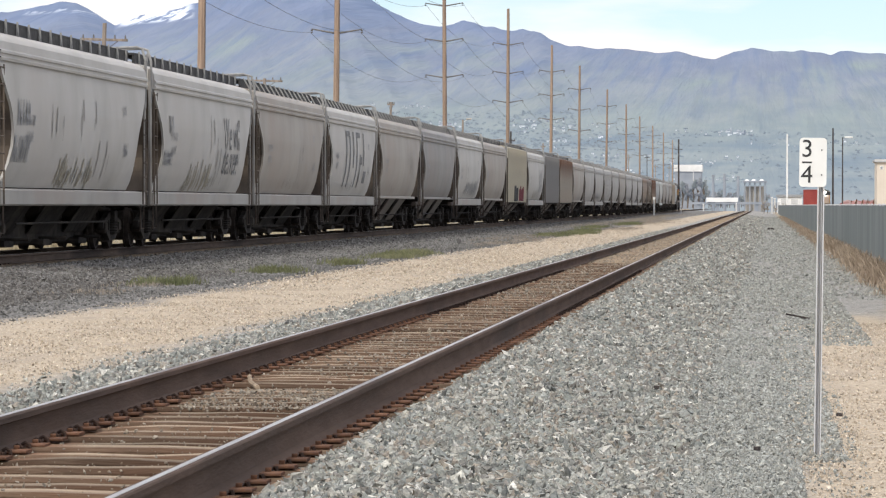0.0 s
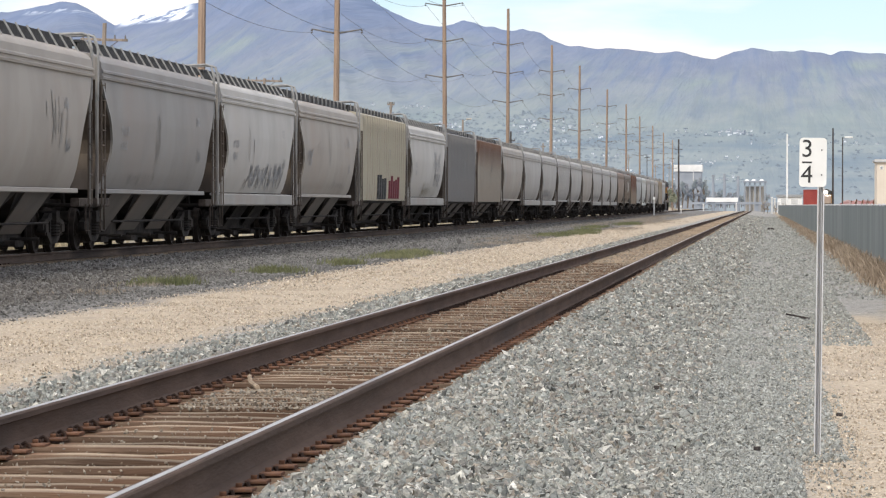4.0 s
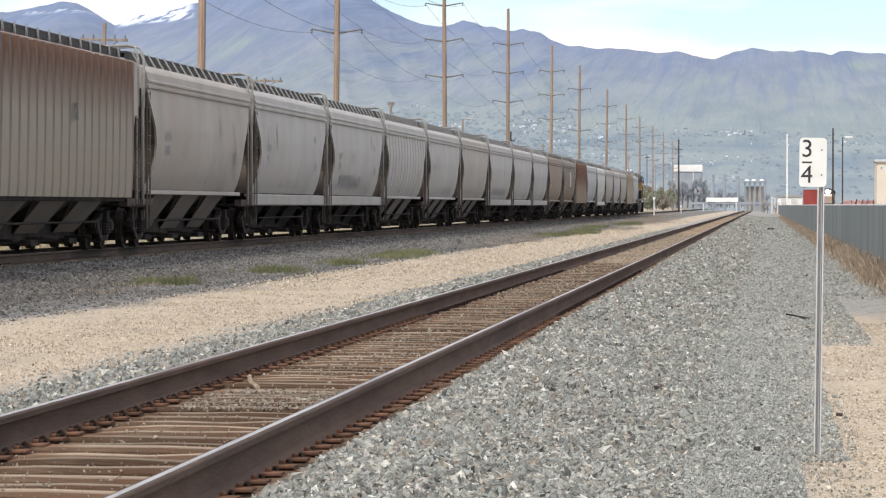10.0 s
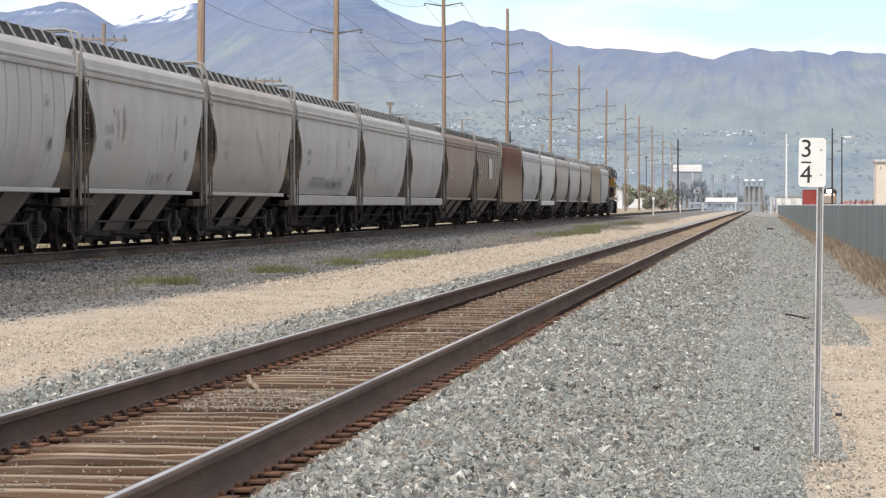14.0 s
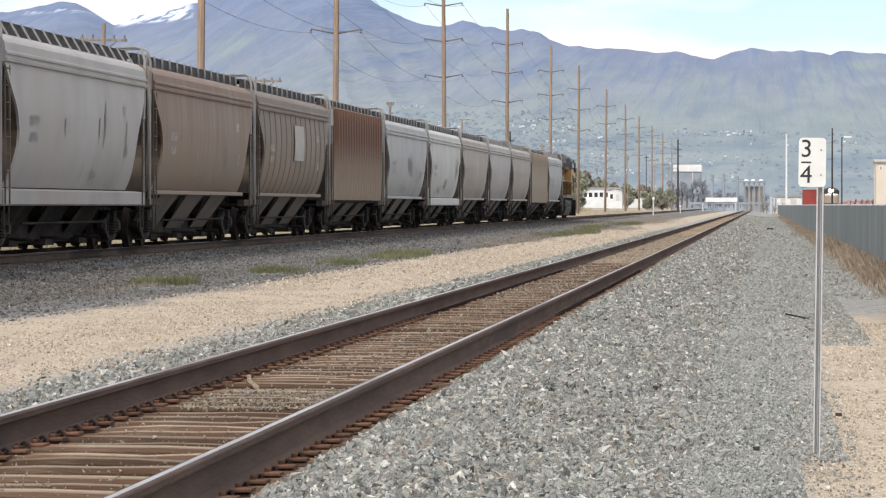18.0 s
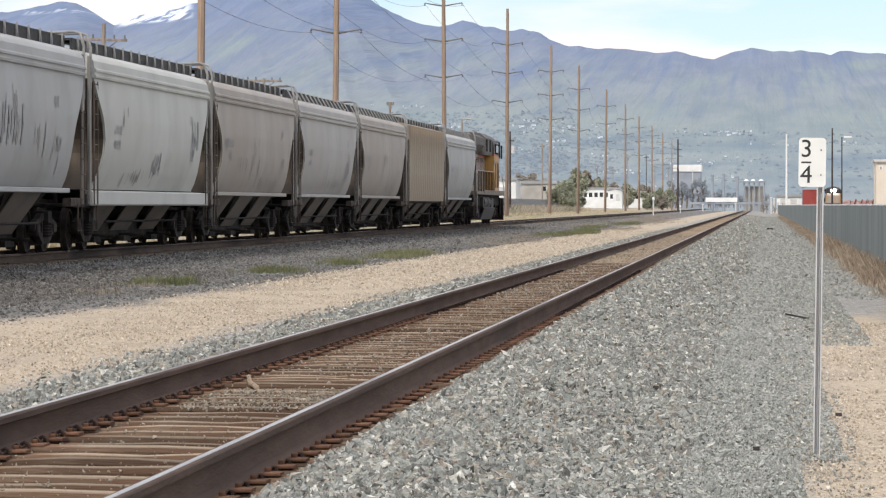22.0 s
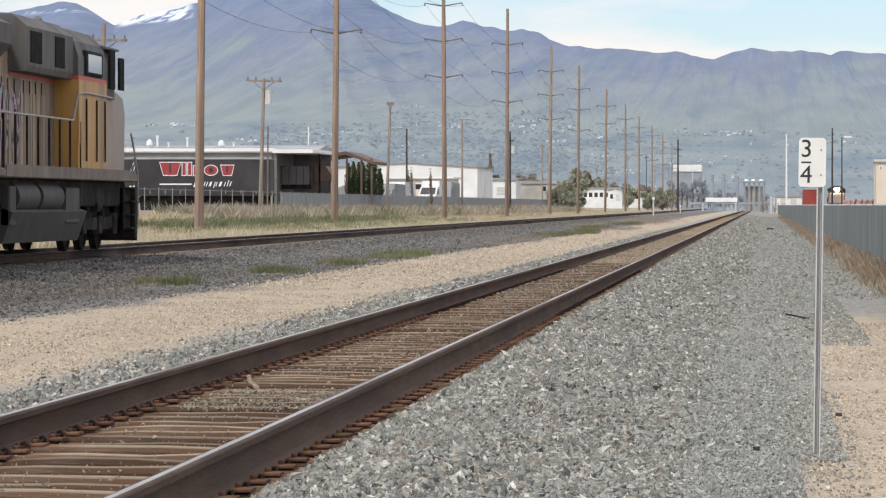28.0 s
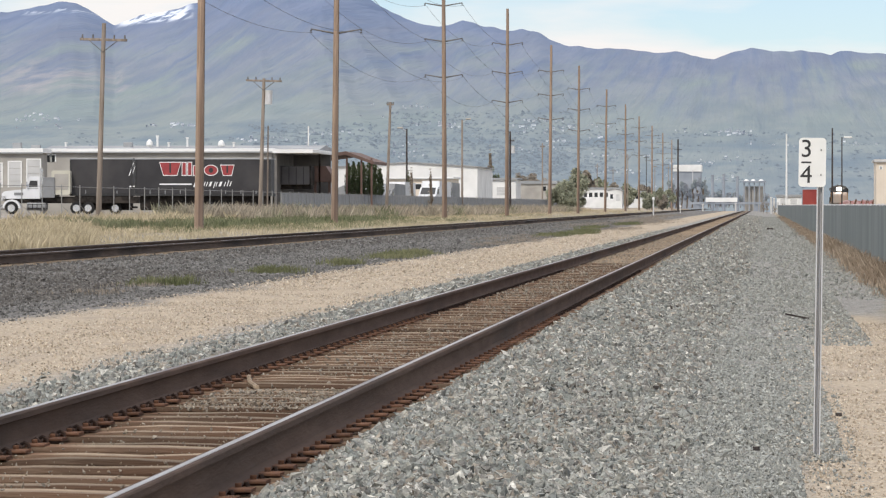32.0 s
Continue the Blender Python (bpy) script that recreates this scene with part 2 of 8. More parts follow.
# ---------------------------------------------------------------- geometry helpers
class Geo:
    """Collects the vertices and faces of one mesh."""

    def __init__(self):
        self.v, self.f = [], []

    def add(self, verts, faces):
        n = len(self.v)
        self.v.extend(verts)
        self.f.extend([tuple(i + n for i in q) for q in faces])
        return self

    def prism(self, pts, a, b, axis="y"):
        """Extrudes a polygon along an axis from a to b; pts are (x, z) for y, (x, y) for z, (y, z) for x."""
        n = len(pts)
        if axis == "y":
            mk = lambda p, t: (p[0], t, p[1])
        elif axis == "z":
            mk = lambda p, t: (p[0], p[1], t)
        else:
            mk = lambda p, t: (t, p[0], p[1])
        vs = [mk(p, a) for p in pts] + [mk(p, b) for p in pts]
        fs = [(i, (i + 1) % n, n + (i + 1) % n, n + i) for i in range(n)]
        fs += [tuple(range(n))[::-1], tuple(range(n, 2 * n))]
        return self.add(vs, fs)

    def box(self, x0, x1, y0, y1, z0, z1, c=0.0):
        """A box; c chamfers the four edges along its longest side."""
        dims = (x1 - x0, y1 - y0, z1 - z0)
        ax = max(range(3), key=lambda i: dims[i])
        if ax == 0:
            p0, p1, q0, q1, a, b, k = y0, y1, z0, z1, x0, x1, "x"
        elif ax == 1:
            p0, p1, q0, q1, a, b, k = x0, x1, z0, z1, y0, y1, "y"
        else:
            p0, p1, q0, q1, a, b, k = x0, x1, y0, y1, z0, z1, "z"
        if c:
            pts = [(p0 + c, q0), (p1 - c, q0), (p1, q0 + c), (p1, q1 - c), (p1 - c, q1), (p0 + c, q1), (p0, q1 - c), (p0, q0 + c)]
        else:
            pts = [(p0, q0), (p1, q0), (p1, q1), (p0, q1)]
        return self.prism(pts, a, b, k)

    def cyl(self, p, q, r0, r1=None, n=10, caps=True):
        r1 = r0 if r1 is None else r1
        p, q = Vector(p), Vector(q)
        d = (q - p).normalized()
        u = d.orthogonal().normalized()
        w = d.cross(u)
        vs = []
        for c, r in ((p, r0), (q, r1)):
            vs += [tuple(c + (u * math.cos(2 * math.pi * i / n) + w * math.sin(2 * math.pi * i / n)) * r) for i in range(n)]
        fs = [(i, (i + 1) % n, n + (i + 1) % n, n + i) for i in range(n)]
        if caps:
            fs += [tuple(range(n))[::-1], tuple(range(n, 2 * n))]
        return self.add(vs, fs)

    def tube(self, pts, r, n=6):
        """One bent tube through the points."""
        P = [Vector(p) for p in pts]
        ref = (P[1] - P[0]).normalized().orthogonal().normalized()
        rings = []
        for k, p in enumerate(P):
            d = (P[min(k + 1, len(P) - 1)] - P[max(k - 1, 0)]).normalized()
            u = (ref - d * ref.dot(d)).normalized()
            w = d.cross(u)
            ref = u
            rings.append([tuple(p + (u * math.cos(2 * math.pi * i / n) + w * math.sin(2 * math.pi * i / n)) * r) for i in range(n)])
        return self.loft(rings)

    def loft(self, rings, close=True, caps=True):
        """Skins equal rings of points."""
        n = len(rings[0])
        vs = [tuple(p) for r in rings for p in r]
        fs = []
        for k in range(len(rings) - 1):
            for i in range(n if close else n - 1):
                j = (i + 1) % n
                fs.append((k * n + i, k * n + j, (k + 1) * n + j, (k + 1) * n + i))
        if caps and close:
            fs += [tuple(range(n))[::-1], tuple(range((len(rings) - 1) * n, len(rings) * n))]
        return self.add(vs, fs)

    def mesh(self, name, material, smooth=0.0):
        me = bpy.data.meshes.new(name)
        me.from_pydata(self.v, [], self.f)
        if smooth:
            me.shade_smooth()
            me.set_sharp_from_angle(angle=radians(smooth))
        for m in (material if isinstance(material, (list, tuple)) else (material,)):
            me.materials.append(m)
        me.update()
        return me


def recalc(me):
    bm = bmesh.new()
    bm.from_mesh(me)
    bmesh.ops.recalc_face_normals(bm, faces=bm.faces)
    bm.to_mesh(me)
    bm.free()
    return me


def part(name, geo, material, parent, label="", smooth=0.0, at=None):
    """One mesh object under a thing or a part. geo: a Geo, or a mesh to share."""
    me = geo if isinstance(geo, bpy.types.Mesh) else recalc(geo.mesh(name, material, smooth))
    ob = new(name, me)
    ob.parent = parent
    if at is not None:
        ob.matrix_basis = at
    if label:
        tagged(ob, label)
    return ob


def thing(name, label, category, group="", kind="", at=None):
    ob = new(name)
    ob.empty_display_size = 0.3
    if at is not None:
        ob.matrix_basis = at
    return tagged(ob, label, category, group, kind)


def solid(name, geo, material, label, category, group="", kind="", smooth=0.0, at=None):
    """A thing, or a piece of the setting, that is one mesh."""
    ob = new(name, recalc(geo.mesh(name, material, smooth)) if isinstance(geo, Geo) else geo)
    if at is not None:
        ob.matrix_basis = at
    return tagged(ob, label, category, group, kind)


def fast_mesh(name, verts, quads, material, smooth=False):
    """A large mesh from arrays; quads: faces of one length."""
    me = bpy.data.meshes.new(name)
    verts, quads = np.asarray(verts, dtype=np.float32), np.asarray(quads, dtype=np.int32)
    k = quads.shape[1]
    me.vertices.add(len(verts))
    me.vertices.foreach_set("co", verts.ravel())
    me.loops.add(quads.size)
    me.loops.foreach_set("vertex_index", quads.ravel())
    me.polygons.add(len(quads))
    me.polygons.foreach_set("loop_start", np.arange(0, quads.size, k, dtype=np.int32))
    me.polygons.foreach_set("use_smooth", np.full(len(quads), smooth))
    me.update(calc_edges=True)
    for m in (material if isinstance(material, (list, tuple)) else (material,)):
        me.materials.append(m)
    return me


# ---------------------------------------------------------------- plan (metres; y runs along the tracks)
NEAR_X, NEAR_Z = -3.178, 0.20      # near track: centre, rail top
FAR_X, FAR_Z = -15.60, 0.315        # far track
# way run by the train, every two seconds: it gathers speed from 18.5 to 20 m/s
RUN = [0.0, 37.3, 75.2, 113.7, 152.8, 192.2, 232.0, 271.9, 311.9, 351.9, 391.8, 431.5, 471.3, 511.3, 551.5, 591.8, 632.1]
END_Y = 800.0


def rust_band(m):
    """Rust washed off the plates onto the ties, under each rail."""
    nt = m.node_tree
    b = nt.nodes["Principled BSDF"]
    src = b.inputs["Base Color"].links[0].from_socket
    N, L = nt.nodes.new, nt.links.new
    tc, sep = N("ShaderNodeTexCoord"), N("ShaderNodeSeparateXYZ")
    L(tc.outputs["Object"], sep.inputs["Vector"])
    ab, df = N("ShaderNodeMath"), N("ShaderNodeMath")
    ab.operation, df.operation = "ABSOLUTE", "SUBTRACT"
    L(sep.outputs["X"], ab.inputs[0])
    L(ab.outputs[0], df.inputs[0])
    df.inputs[1].default_value = 0.74
    a2, nz, ad = N("ShaderNodeMath"), N("ShaderNodeTexNoise"), N("ShaderNodeMath")
    a2.operation, ad.operation = "ABSOLUTE", "MULTIPLY_ADD"
    L(df.outputs[0], a2.inputs[0])
    nz.inputs["Scale"].default_value = 7
    L(nz.outputs["Fac"], ad.inputs[0])
    ad.inputs[1].default_value = 0.3
    L(a2.outputs[0], ad.inputs[2])
    mr = N("ShaderNodeMapRange")
    mr.inputs["From Min"].default_value, mr.inputs["From Max"].default_value = 0.28, 0.5
    mr.inputs["To Min"].default_value, mr.inputs["To Max"].default_value = 0.85, 0.0
    L(ad.outputs[0], mr.inputs["Value"])
    mx = N("ShaderNodeMixRGB")
    mx.inputs["Color2"].default_value = (0.17, 0.082, 0.045, 1)
    L(mr.outputs["Result"], mx.inputs["Fac"])
    L(src, mx.inputs["Color1"])
    L(mx.outputs["Color"], b.inputs["Base Color"])


rust_band(M_TIE)


# ---------------------------------------------------------------- ground
def ground_height(x):
    """Cross-section of the place: two ballast beds, the strip between, the path at the fence."""
    xs = [-4000, -120, -60, -44, -34, -27, -19.6, -17.4, -16.75, -14.45, -13.7, -12.2, -8.4, -5.6, -5.2, -4.75, -4.25, -4.08, -2.27, -2.1, -1.6, -0.5, 0.3, 3, 60, 4000]
    zs = [0.6, 0.6, 0.6, 0.55, 0.35, 0.22, 0.02, 0.13, 0.09, 0.09, 0.125, 0.02, -0.02, -0.06, -0.04, 0.03, 0.035, -0.045, -0.045, 0.03, 0.0, -0.17, -0.22, -0.22, -0.25, -0.3]
    return np.interp(x, xs, zs)


def build_ground():
    xs = np.unique(np.concatenate([[-4000, -2000, -900, -400, -200, -120, -80], np.arange(-64, -20, 1.0), np.arange(-20, 4, 0.1), np.arange(4, 12, 0.5), [20, 60, 200, 500, 1200, 2500, 4000]]))
    ys = np.unique(np.concatenate([[-600, -200, -60, -20, 0, 8], np.arange(12, 60, 0.25), np.arange(60, 200, 1.0), np.arange(200, 1000, 8), [1200, 1600, 2200, 3000, 4000, 4900]]))
    X, Y = np.meshgrid(xs, ys)
    rng = np.random.default_rng(3)
    Z = ground_height(X)
    bumps = np.sin(X * 1.9 + np.sin(Y * 0.7) * 2) * np.sin(Y * 0.83 + X * 0.3) * 0.012 + rng.normal(0, 0.006, X.shape)
    near = (np.abs(X) < 20) & (Y < 200)
    keep = (np.abs(X - NEAR_X) > 1.2) & (np.abs(X - FAR_X) > 1.2)
    Z = Z + bumps * near * keep
    beyond = np.clip((Y - 850) / 800, 0, 1)
    Z = Z - beyond * 1.5 * (np.abs(X) < 30)
    v = np.stack([X, Y, Z], -1).reshape(-1, 3)
    nx, ny = len(xs), len(ys)
    i = np.arange(ny - 1)[:, None] * nx + np.arange(nx - 1)[None, :]
    q = np.stack([i, i + 1, i + 1 + nx, i + nx], -1).reshape(-1, 4)
    ob = new("ground", fast_mesh("ground", v, q, M_GROUND, True))
    tagged(ob, "grey crushed ballast, tan gravel and dry dirt between the tracks", "ground", kind="structure")
    return ob


def ground_material():
    m = bpy.data.materials.new("ground_gravel")
    m.use_nodes = True
    nt = m.node_tree
    b = nt.nodes["Principled BSDF"]
    N, L = nt.nodes.new, nt.links.new
    tc = N("ShaderNodeTexCoord")
    sep = N("ShaderNodeSeparateXYZ")
    L(tc.outputs["Object"], sep.inputs["Vector"])

    def noise_at(scale, detail=5, stretch=(1, 1, 1)):
        mp = N("ShaderNodeMapping")
        mp.inputs["Scale"].default_value = stretch
        L(tc.outputs["Object"], mp.inputs["Vector"])
        n = N("ShaderNodeTexNoise")
        n.inputs["Scale"].default_value, n.inputs["Detail"].default_value = scale, detail
        L(mp.outputs["Vector"], n.inputs["Vector"])
        return n.outputs["Fac"]

    def op(kind, a, c, clamp=False):
        n = N("ShaderNodeMath")
        n.operation, n.use_clamp = kind, clamp
        for k, s in enumerate((a, c)):
            if isinstance(s, (int, float)):
                n.inputs[k].default_value = s
            else:
                L(s, n.inputs[k])
        return n.outputs[0]

    def ramp(fac, p0, p1, ca=(0, 0, 0, 1), cb=(1, 1, 1, 1)):
        r = N("ShaderNodeValToRGB")
        r.color_ramp.elements[0].position, r.color_ramp.elements[1].position = p0, p1
        r.color_ramp.elements[0].color, r.color_ramp.elements[1].color = ca, cb
        L(fac, r.inputs["Fac"])
        return r.outputs["Color"]

    def mix(fac, a, c):
        n = N("ShaderNodeMixRGB")
        for k, s in zip(("Fac", "Color1", "Color2"), (fac, a, c)):
            if isinstance(s, tuple):
                n.inputs[k].default_value = s
            else:
                L(s, n.inputs[k])
        return n.outputs["Color"]

    wob = op("MULTIPLY", op("SUBTRACT", noise_at(0.45, 6, (1, 0.35, 1)), 0.5), 2.2)
    x = op("ADD", sep.outputs["X"], wob)
    grain = noise_at(26, 3)
    # crushed grey stone, seen as cells of their own tone
    vor = N("ShaderNodeTexVoronoi")
    vor.inputs["Scale"].default_value = 17
    L(tc.outputs["Object"], vor.inputs["Vector"])
    cell = N("ShaderNodeSeparateColor")
    L(vor.outputs["Color"], cell.inputs["Color"])
    grey = ramp(cell.outputs["Red"], 0.05, 0.95, (0.17, 0.167, 0.155, 1), (0.35, 0.342, 0.315, 1))
    grey = mix(ramp(noise_at(0.7, 5), 0.45, 0.7), grey, (0.27, 0.255, 0.235, 1))
    tan = ramp(grain, 0.34, 0.66, (0.325, 0.27, 0.20, 1), (0.475, 0.402, 0.308, 1))
    tan = mix(ramp(noise_at(1.6, 5, (1, 0.4, 1)), 0.52, 0.7), tan, (0.335, 0.285, 0.225, 1))
    dark = ramp(cell.outputs["Red"], 0.05, 0.95, (0.10, 0.096, 0.09, 1), (0.20, 0.192, 0.18, 1))
    soil = ramp(grain, 0.3, 0.7, (0.26, 0.22, 0.16, 1), (0.40, 0.345, 0.265, 1))
    yard = ramp(noise_at(0.15, 5), 0.35, 0.65, (0.27, 0.245, 0.21, 1), (0.36, 0.335, 0.30, 1))

    def band(a, c, w=0.35):
        lo = op("MULTIPLY", op("SUBTRACT", x, a - w / 2), 1 / w, True)
        hi = op("MULTIPLY", op("SUBTRACT", c + w / 2, x), 1 / w, True)
        return op("MULTIPLY", lo, hi)

    col = mix(band(-13.0, -8.3, 0.8), grey, dark)
    col = mix(band(-8.3, -5.55, 0.5), col, tan)
    col = mix(band(-19.4, -12.8, 1.2), col, dark)
    col = mix(band(-39, -24.5, 1.5), col, soil)
    col = mix(band(-5000, -39, 3), col, yard)
    nearby = op("MULTIPLY", op("SUBTRACT", op("ADD", 52.0, op("MULTIPLY", wob, 6.0)), sep.outputs["Y"]), 0.3, True)
    edge = op("ADD", op("SUBTRACT", sep.outputs["X"], op("MULTIPLY", op("SUBTRACT", sep.outputs["Y"], 22.0), 0.017)), op("MULTIPLY", wob, 0.22))
    patch = op("MULTIPLY", op("MULTIPLY", op("SUBTRACT", edge, 0.16), 5.0, True), nearby)
    col = mix(patch, col, tan)
    foot = band(2.0, 60, 0.5)
    col = mix(foot, col, soil)
    # dirt between the rails of the near track
    sx = sep.outputs["X"]
    crib = op("MULTIPLY", op("MULTIPLY", op("SUBTRACT", sx, NEAR_X - 0.8), 12.0, True), op("MULTIPLY", op("SUBTRACT", NEAR_X + 0.8, sx), 12.0, True))
    col = mix(crib, col, ramp(grain, 0.3, 0.7, (0.13, 0.098, 0.07, 1), (0.22, 0.172, 0.125, 1)))
    L(col, b.inputs["Base Color"])
    b.inputs["Roughness"].default_value = 0.95
    b.inputs["Specular IOR Level"].default_value = 0.12
    bp = N("ShaderNodeBump")
    bp.inputs["Strength"].default_value, bp.inputs["Distance"].default_value = 0.9, 0.03
    L(op("ADD", vor.outputs["Distance"], op("MULTIPLY", grain, 0.6)), bp.inputs["Height"])
    L(bp.outputs["Normal"], b.inputs["Normal"])
    return m


M_GROUND = ground_material()
build_ground()


# ---------------------------------------------------------------- tracks
def rail_profile(cx, top):
    h = [(-0.070, 0.18), (-0.070, 0.169), (-0.014, 0.152), (-0.0085, 0.12), (-0.0085, 0.07), (-0.014, 0.046), (-0.037, 0.036), (-0.037, 0.008), (-0.030, 0.0)]
    h = [(a, top - c) for a, c in h]
    return [(cx + a, z) for a, z in h] + [(cx - a, z) for a, z in h[::-1]]


def build_track(cx, top, label, y0, y1, singles, tie_h):
    track = thing("railway_track", label, "track", kind="structure")
    for side in (-1, 1):
        rx = cx + side * 0.754
        gg = Geo()
        gg.prism(rail_profile(rx, top), y0, y1)
        rail = part("rail", gg, M_STEEL if cx > -10 else M_STEELD, track, "brown rusty steel rail", smooth=30)
        hd = Geo().box(rx - 0.018, rx + 0.012, y0, y1, top - 0.002, top + 0.003, 0.002)
        part("running_surface", hd, M_HEAD, rail, "polished running surface")
    # timber ties: each its own piece close by, the far rest joined
    rng = random.Random(int(cx * 10))
    shapes = []
    for k in range(6):
        L = 1.30 + rng.uniform(-0.03, 0.03)
        gg = Geo()
        rings = []
        for j in range(9):
            t = -L + 2 * L * j / 8
            w = 0.115 + rng.uniform(-0.008, 0.008)
            h = rng.uniform(-0.010, 0.006)
            rings.append([(t, -w, -0.15), (t, w, -0.15), (t, w, h - 0.022), (t, w - 0.02, h), (t, -w + 0.02, h + rng.uniform(-0.004, 0.004)), (t, -w, h - 0.022)])
        gg.loft(rings)
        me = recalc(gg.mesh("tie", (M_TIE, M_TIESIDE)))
        # upward faces take the lighter wood, all others the darker brown
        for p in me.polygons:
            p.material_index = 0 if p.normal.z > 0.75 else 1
        shapes.append(me)
    ties_top = top - 0.184
    spacing = 0.497
    n = int((y1 - max(y0, 8)) / spacing)
    rest = Geo()
    for i in range(n):
        y = max(y0, 8) + i * spacing + rng.uniform(-0.03, 0.03)
        if i < singles:
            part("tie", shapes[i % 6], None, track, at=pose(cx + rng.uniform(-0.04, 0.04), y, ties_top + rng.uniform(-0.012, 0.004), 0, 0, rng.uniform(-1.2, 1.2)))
        elif y < 420:
            rest.box(cx - 1.3, cx + 1.3, y - 0.115, y + 0.115, ties_top - 0.1, ties_top + rng.uniform(-0.01, 0.004))
    if rest.v:
        tagged(part("distant_tie", rest, M_TIE, track, "weathered timber ties further along"), kind="stuff")
    # tie plates and rail anchors
    plate = recalc(Geo().box(-0.17, 0.17, -0.085, 0.085, 0.0, 0.015, 0.004).mesh("tie_plate", M_RUST))
    spike = Geo()
    for a, c in ((-0.095, -0.05), (0.095, 0.05)):
        spike.box(a - 0.014, a + 0.014, c - 0.014, c + 0.014, 0.01, 0.032, 0.004)
    spike = recalc(spike.mesh("spike", M_RUST))
    ga = Geo().tube([(0.03, 0, -0.024), (0.088, 0, -0.026), (0.106, 0, -0.008), (0.102, 0, 0.018), (0.08, 0, 0.03), (0.06, 0, 0.018)], 0.0105, 6)
    ga.tube([(-0.03, 0, -0.024), (-0.085, 0, -0.026), (-0.098, 0, -0.008), (-0.09, 0, 0.016)], 0.0105, 6)
    anchor = recalc(ga.mesh("rail_anchor", M_ANCHOR))
    far = Geo()
    for i in range(min(n, 130 if singles else 0)):
        y = max(y0, 8) + i * spacing
        for side in (-1, 1):
            rx = cx + side * 0.754
            if i < 70:
                part("tie_plate", plate, None, track, at=pose(rx, y, ties_top + 0.002))
                part("spike", spike, None, track, at=pose(rx, y, ties_top + 0.004, 0, 0, 180 * (side > 0)))
                for dy in (-0.15, 0.15):
                    part("rail_anchor", anchor, None, track, at=pose(rx, y + dy, top - 0.182, 0, 0, 180 * (side > 0)))
            else:
                for dy in (-0.15, 0.15):
                    far.box(rx - 0.098, rx + 0.098, y + dy - 0.012, y + dy + 0.012, top - 0.21, top - 0.16)
    if far.v:
        tagged(part("distant_rail_anchor", far, M_ANCHOR, track, "dark rail anchors further along"), kind="stuff")
    return track


build_track(NEAR_X, NEAR_Z, "empty single track on weathered timber ties in grey ballast", -40, 790, 150, 0)
build_track(FAR_X, FAR_Z, "second track on a dark ballast bed behind the gravel strip", -60, 1100, 60, 0)


# ---------------------------------------------------------------- rolling stock
def wheel_mesh(r):
    gg = Geo()
    n = 28
    for side in (-1, 1):
        x = side * 0.72
        prof = [(x - side * 0.005, r + 0.028), (x + side * 0.03, r + 0.028), (x + side * 0.035, r), (x + side * 0.135, r - 0.006), (x + side * 0.135, r - 0.055), (x + side * 0.09, r - 0.07), (x + side * 0.075, 0.16), (x + side * 0.12, 0.13), (x + side * 0.12, 0.05)]
        back = [(x - side * 0.005, 0.05)]
        pr = prof + back
        rings = [[(a, c * math.cos(2 * math.pi * i / n), c * math.sin(2 * math.pi * i / n)) for a, c in pr] for i in range(n)]
        m = len(pr)
        vs = [p for q in rings for p in q]
        fs = [(i * m + j, i * m + (j + 1) % m, ((i + 1) % n) * m + (j + 1) % m, ((i + 1) % n) * m + j) for i in range(n) for j in range(m)]
        gg.add(vs, fs)
        # bearing cap with three bolts, off the round so that its turning shows
        gg.cyl((side * 0.80, 0, 0), (side * 1.06, 0, 0), 0.10, n=14)
        for k in range(3):
            a = 2 * math.pi * k / 3
            gg.cyl((side * 1.06, 0.055 * math.cos(a), 0.055 * math.sin(a)), (side * 1.085, 0.055 * math.cos(a), 0.055 * math.sin(a)), 0.02, n=6)
    gg.cyl((-0.8, 0, 0), (0.8, 0, 0), 0.085, n=12)
    return recalc(gg.mesh("wheelset", M_WHEEL, 30))


WHEEL_R = 0.457
WHEELSET = wheel_mesh(WHEEL_R)
WHEELS = {}          # offset on the truck -> wheelsets that turn alike


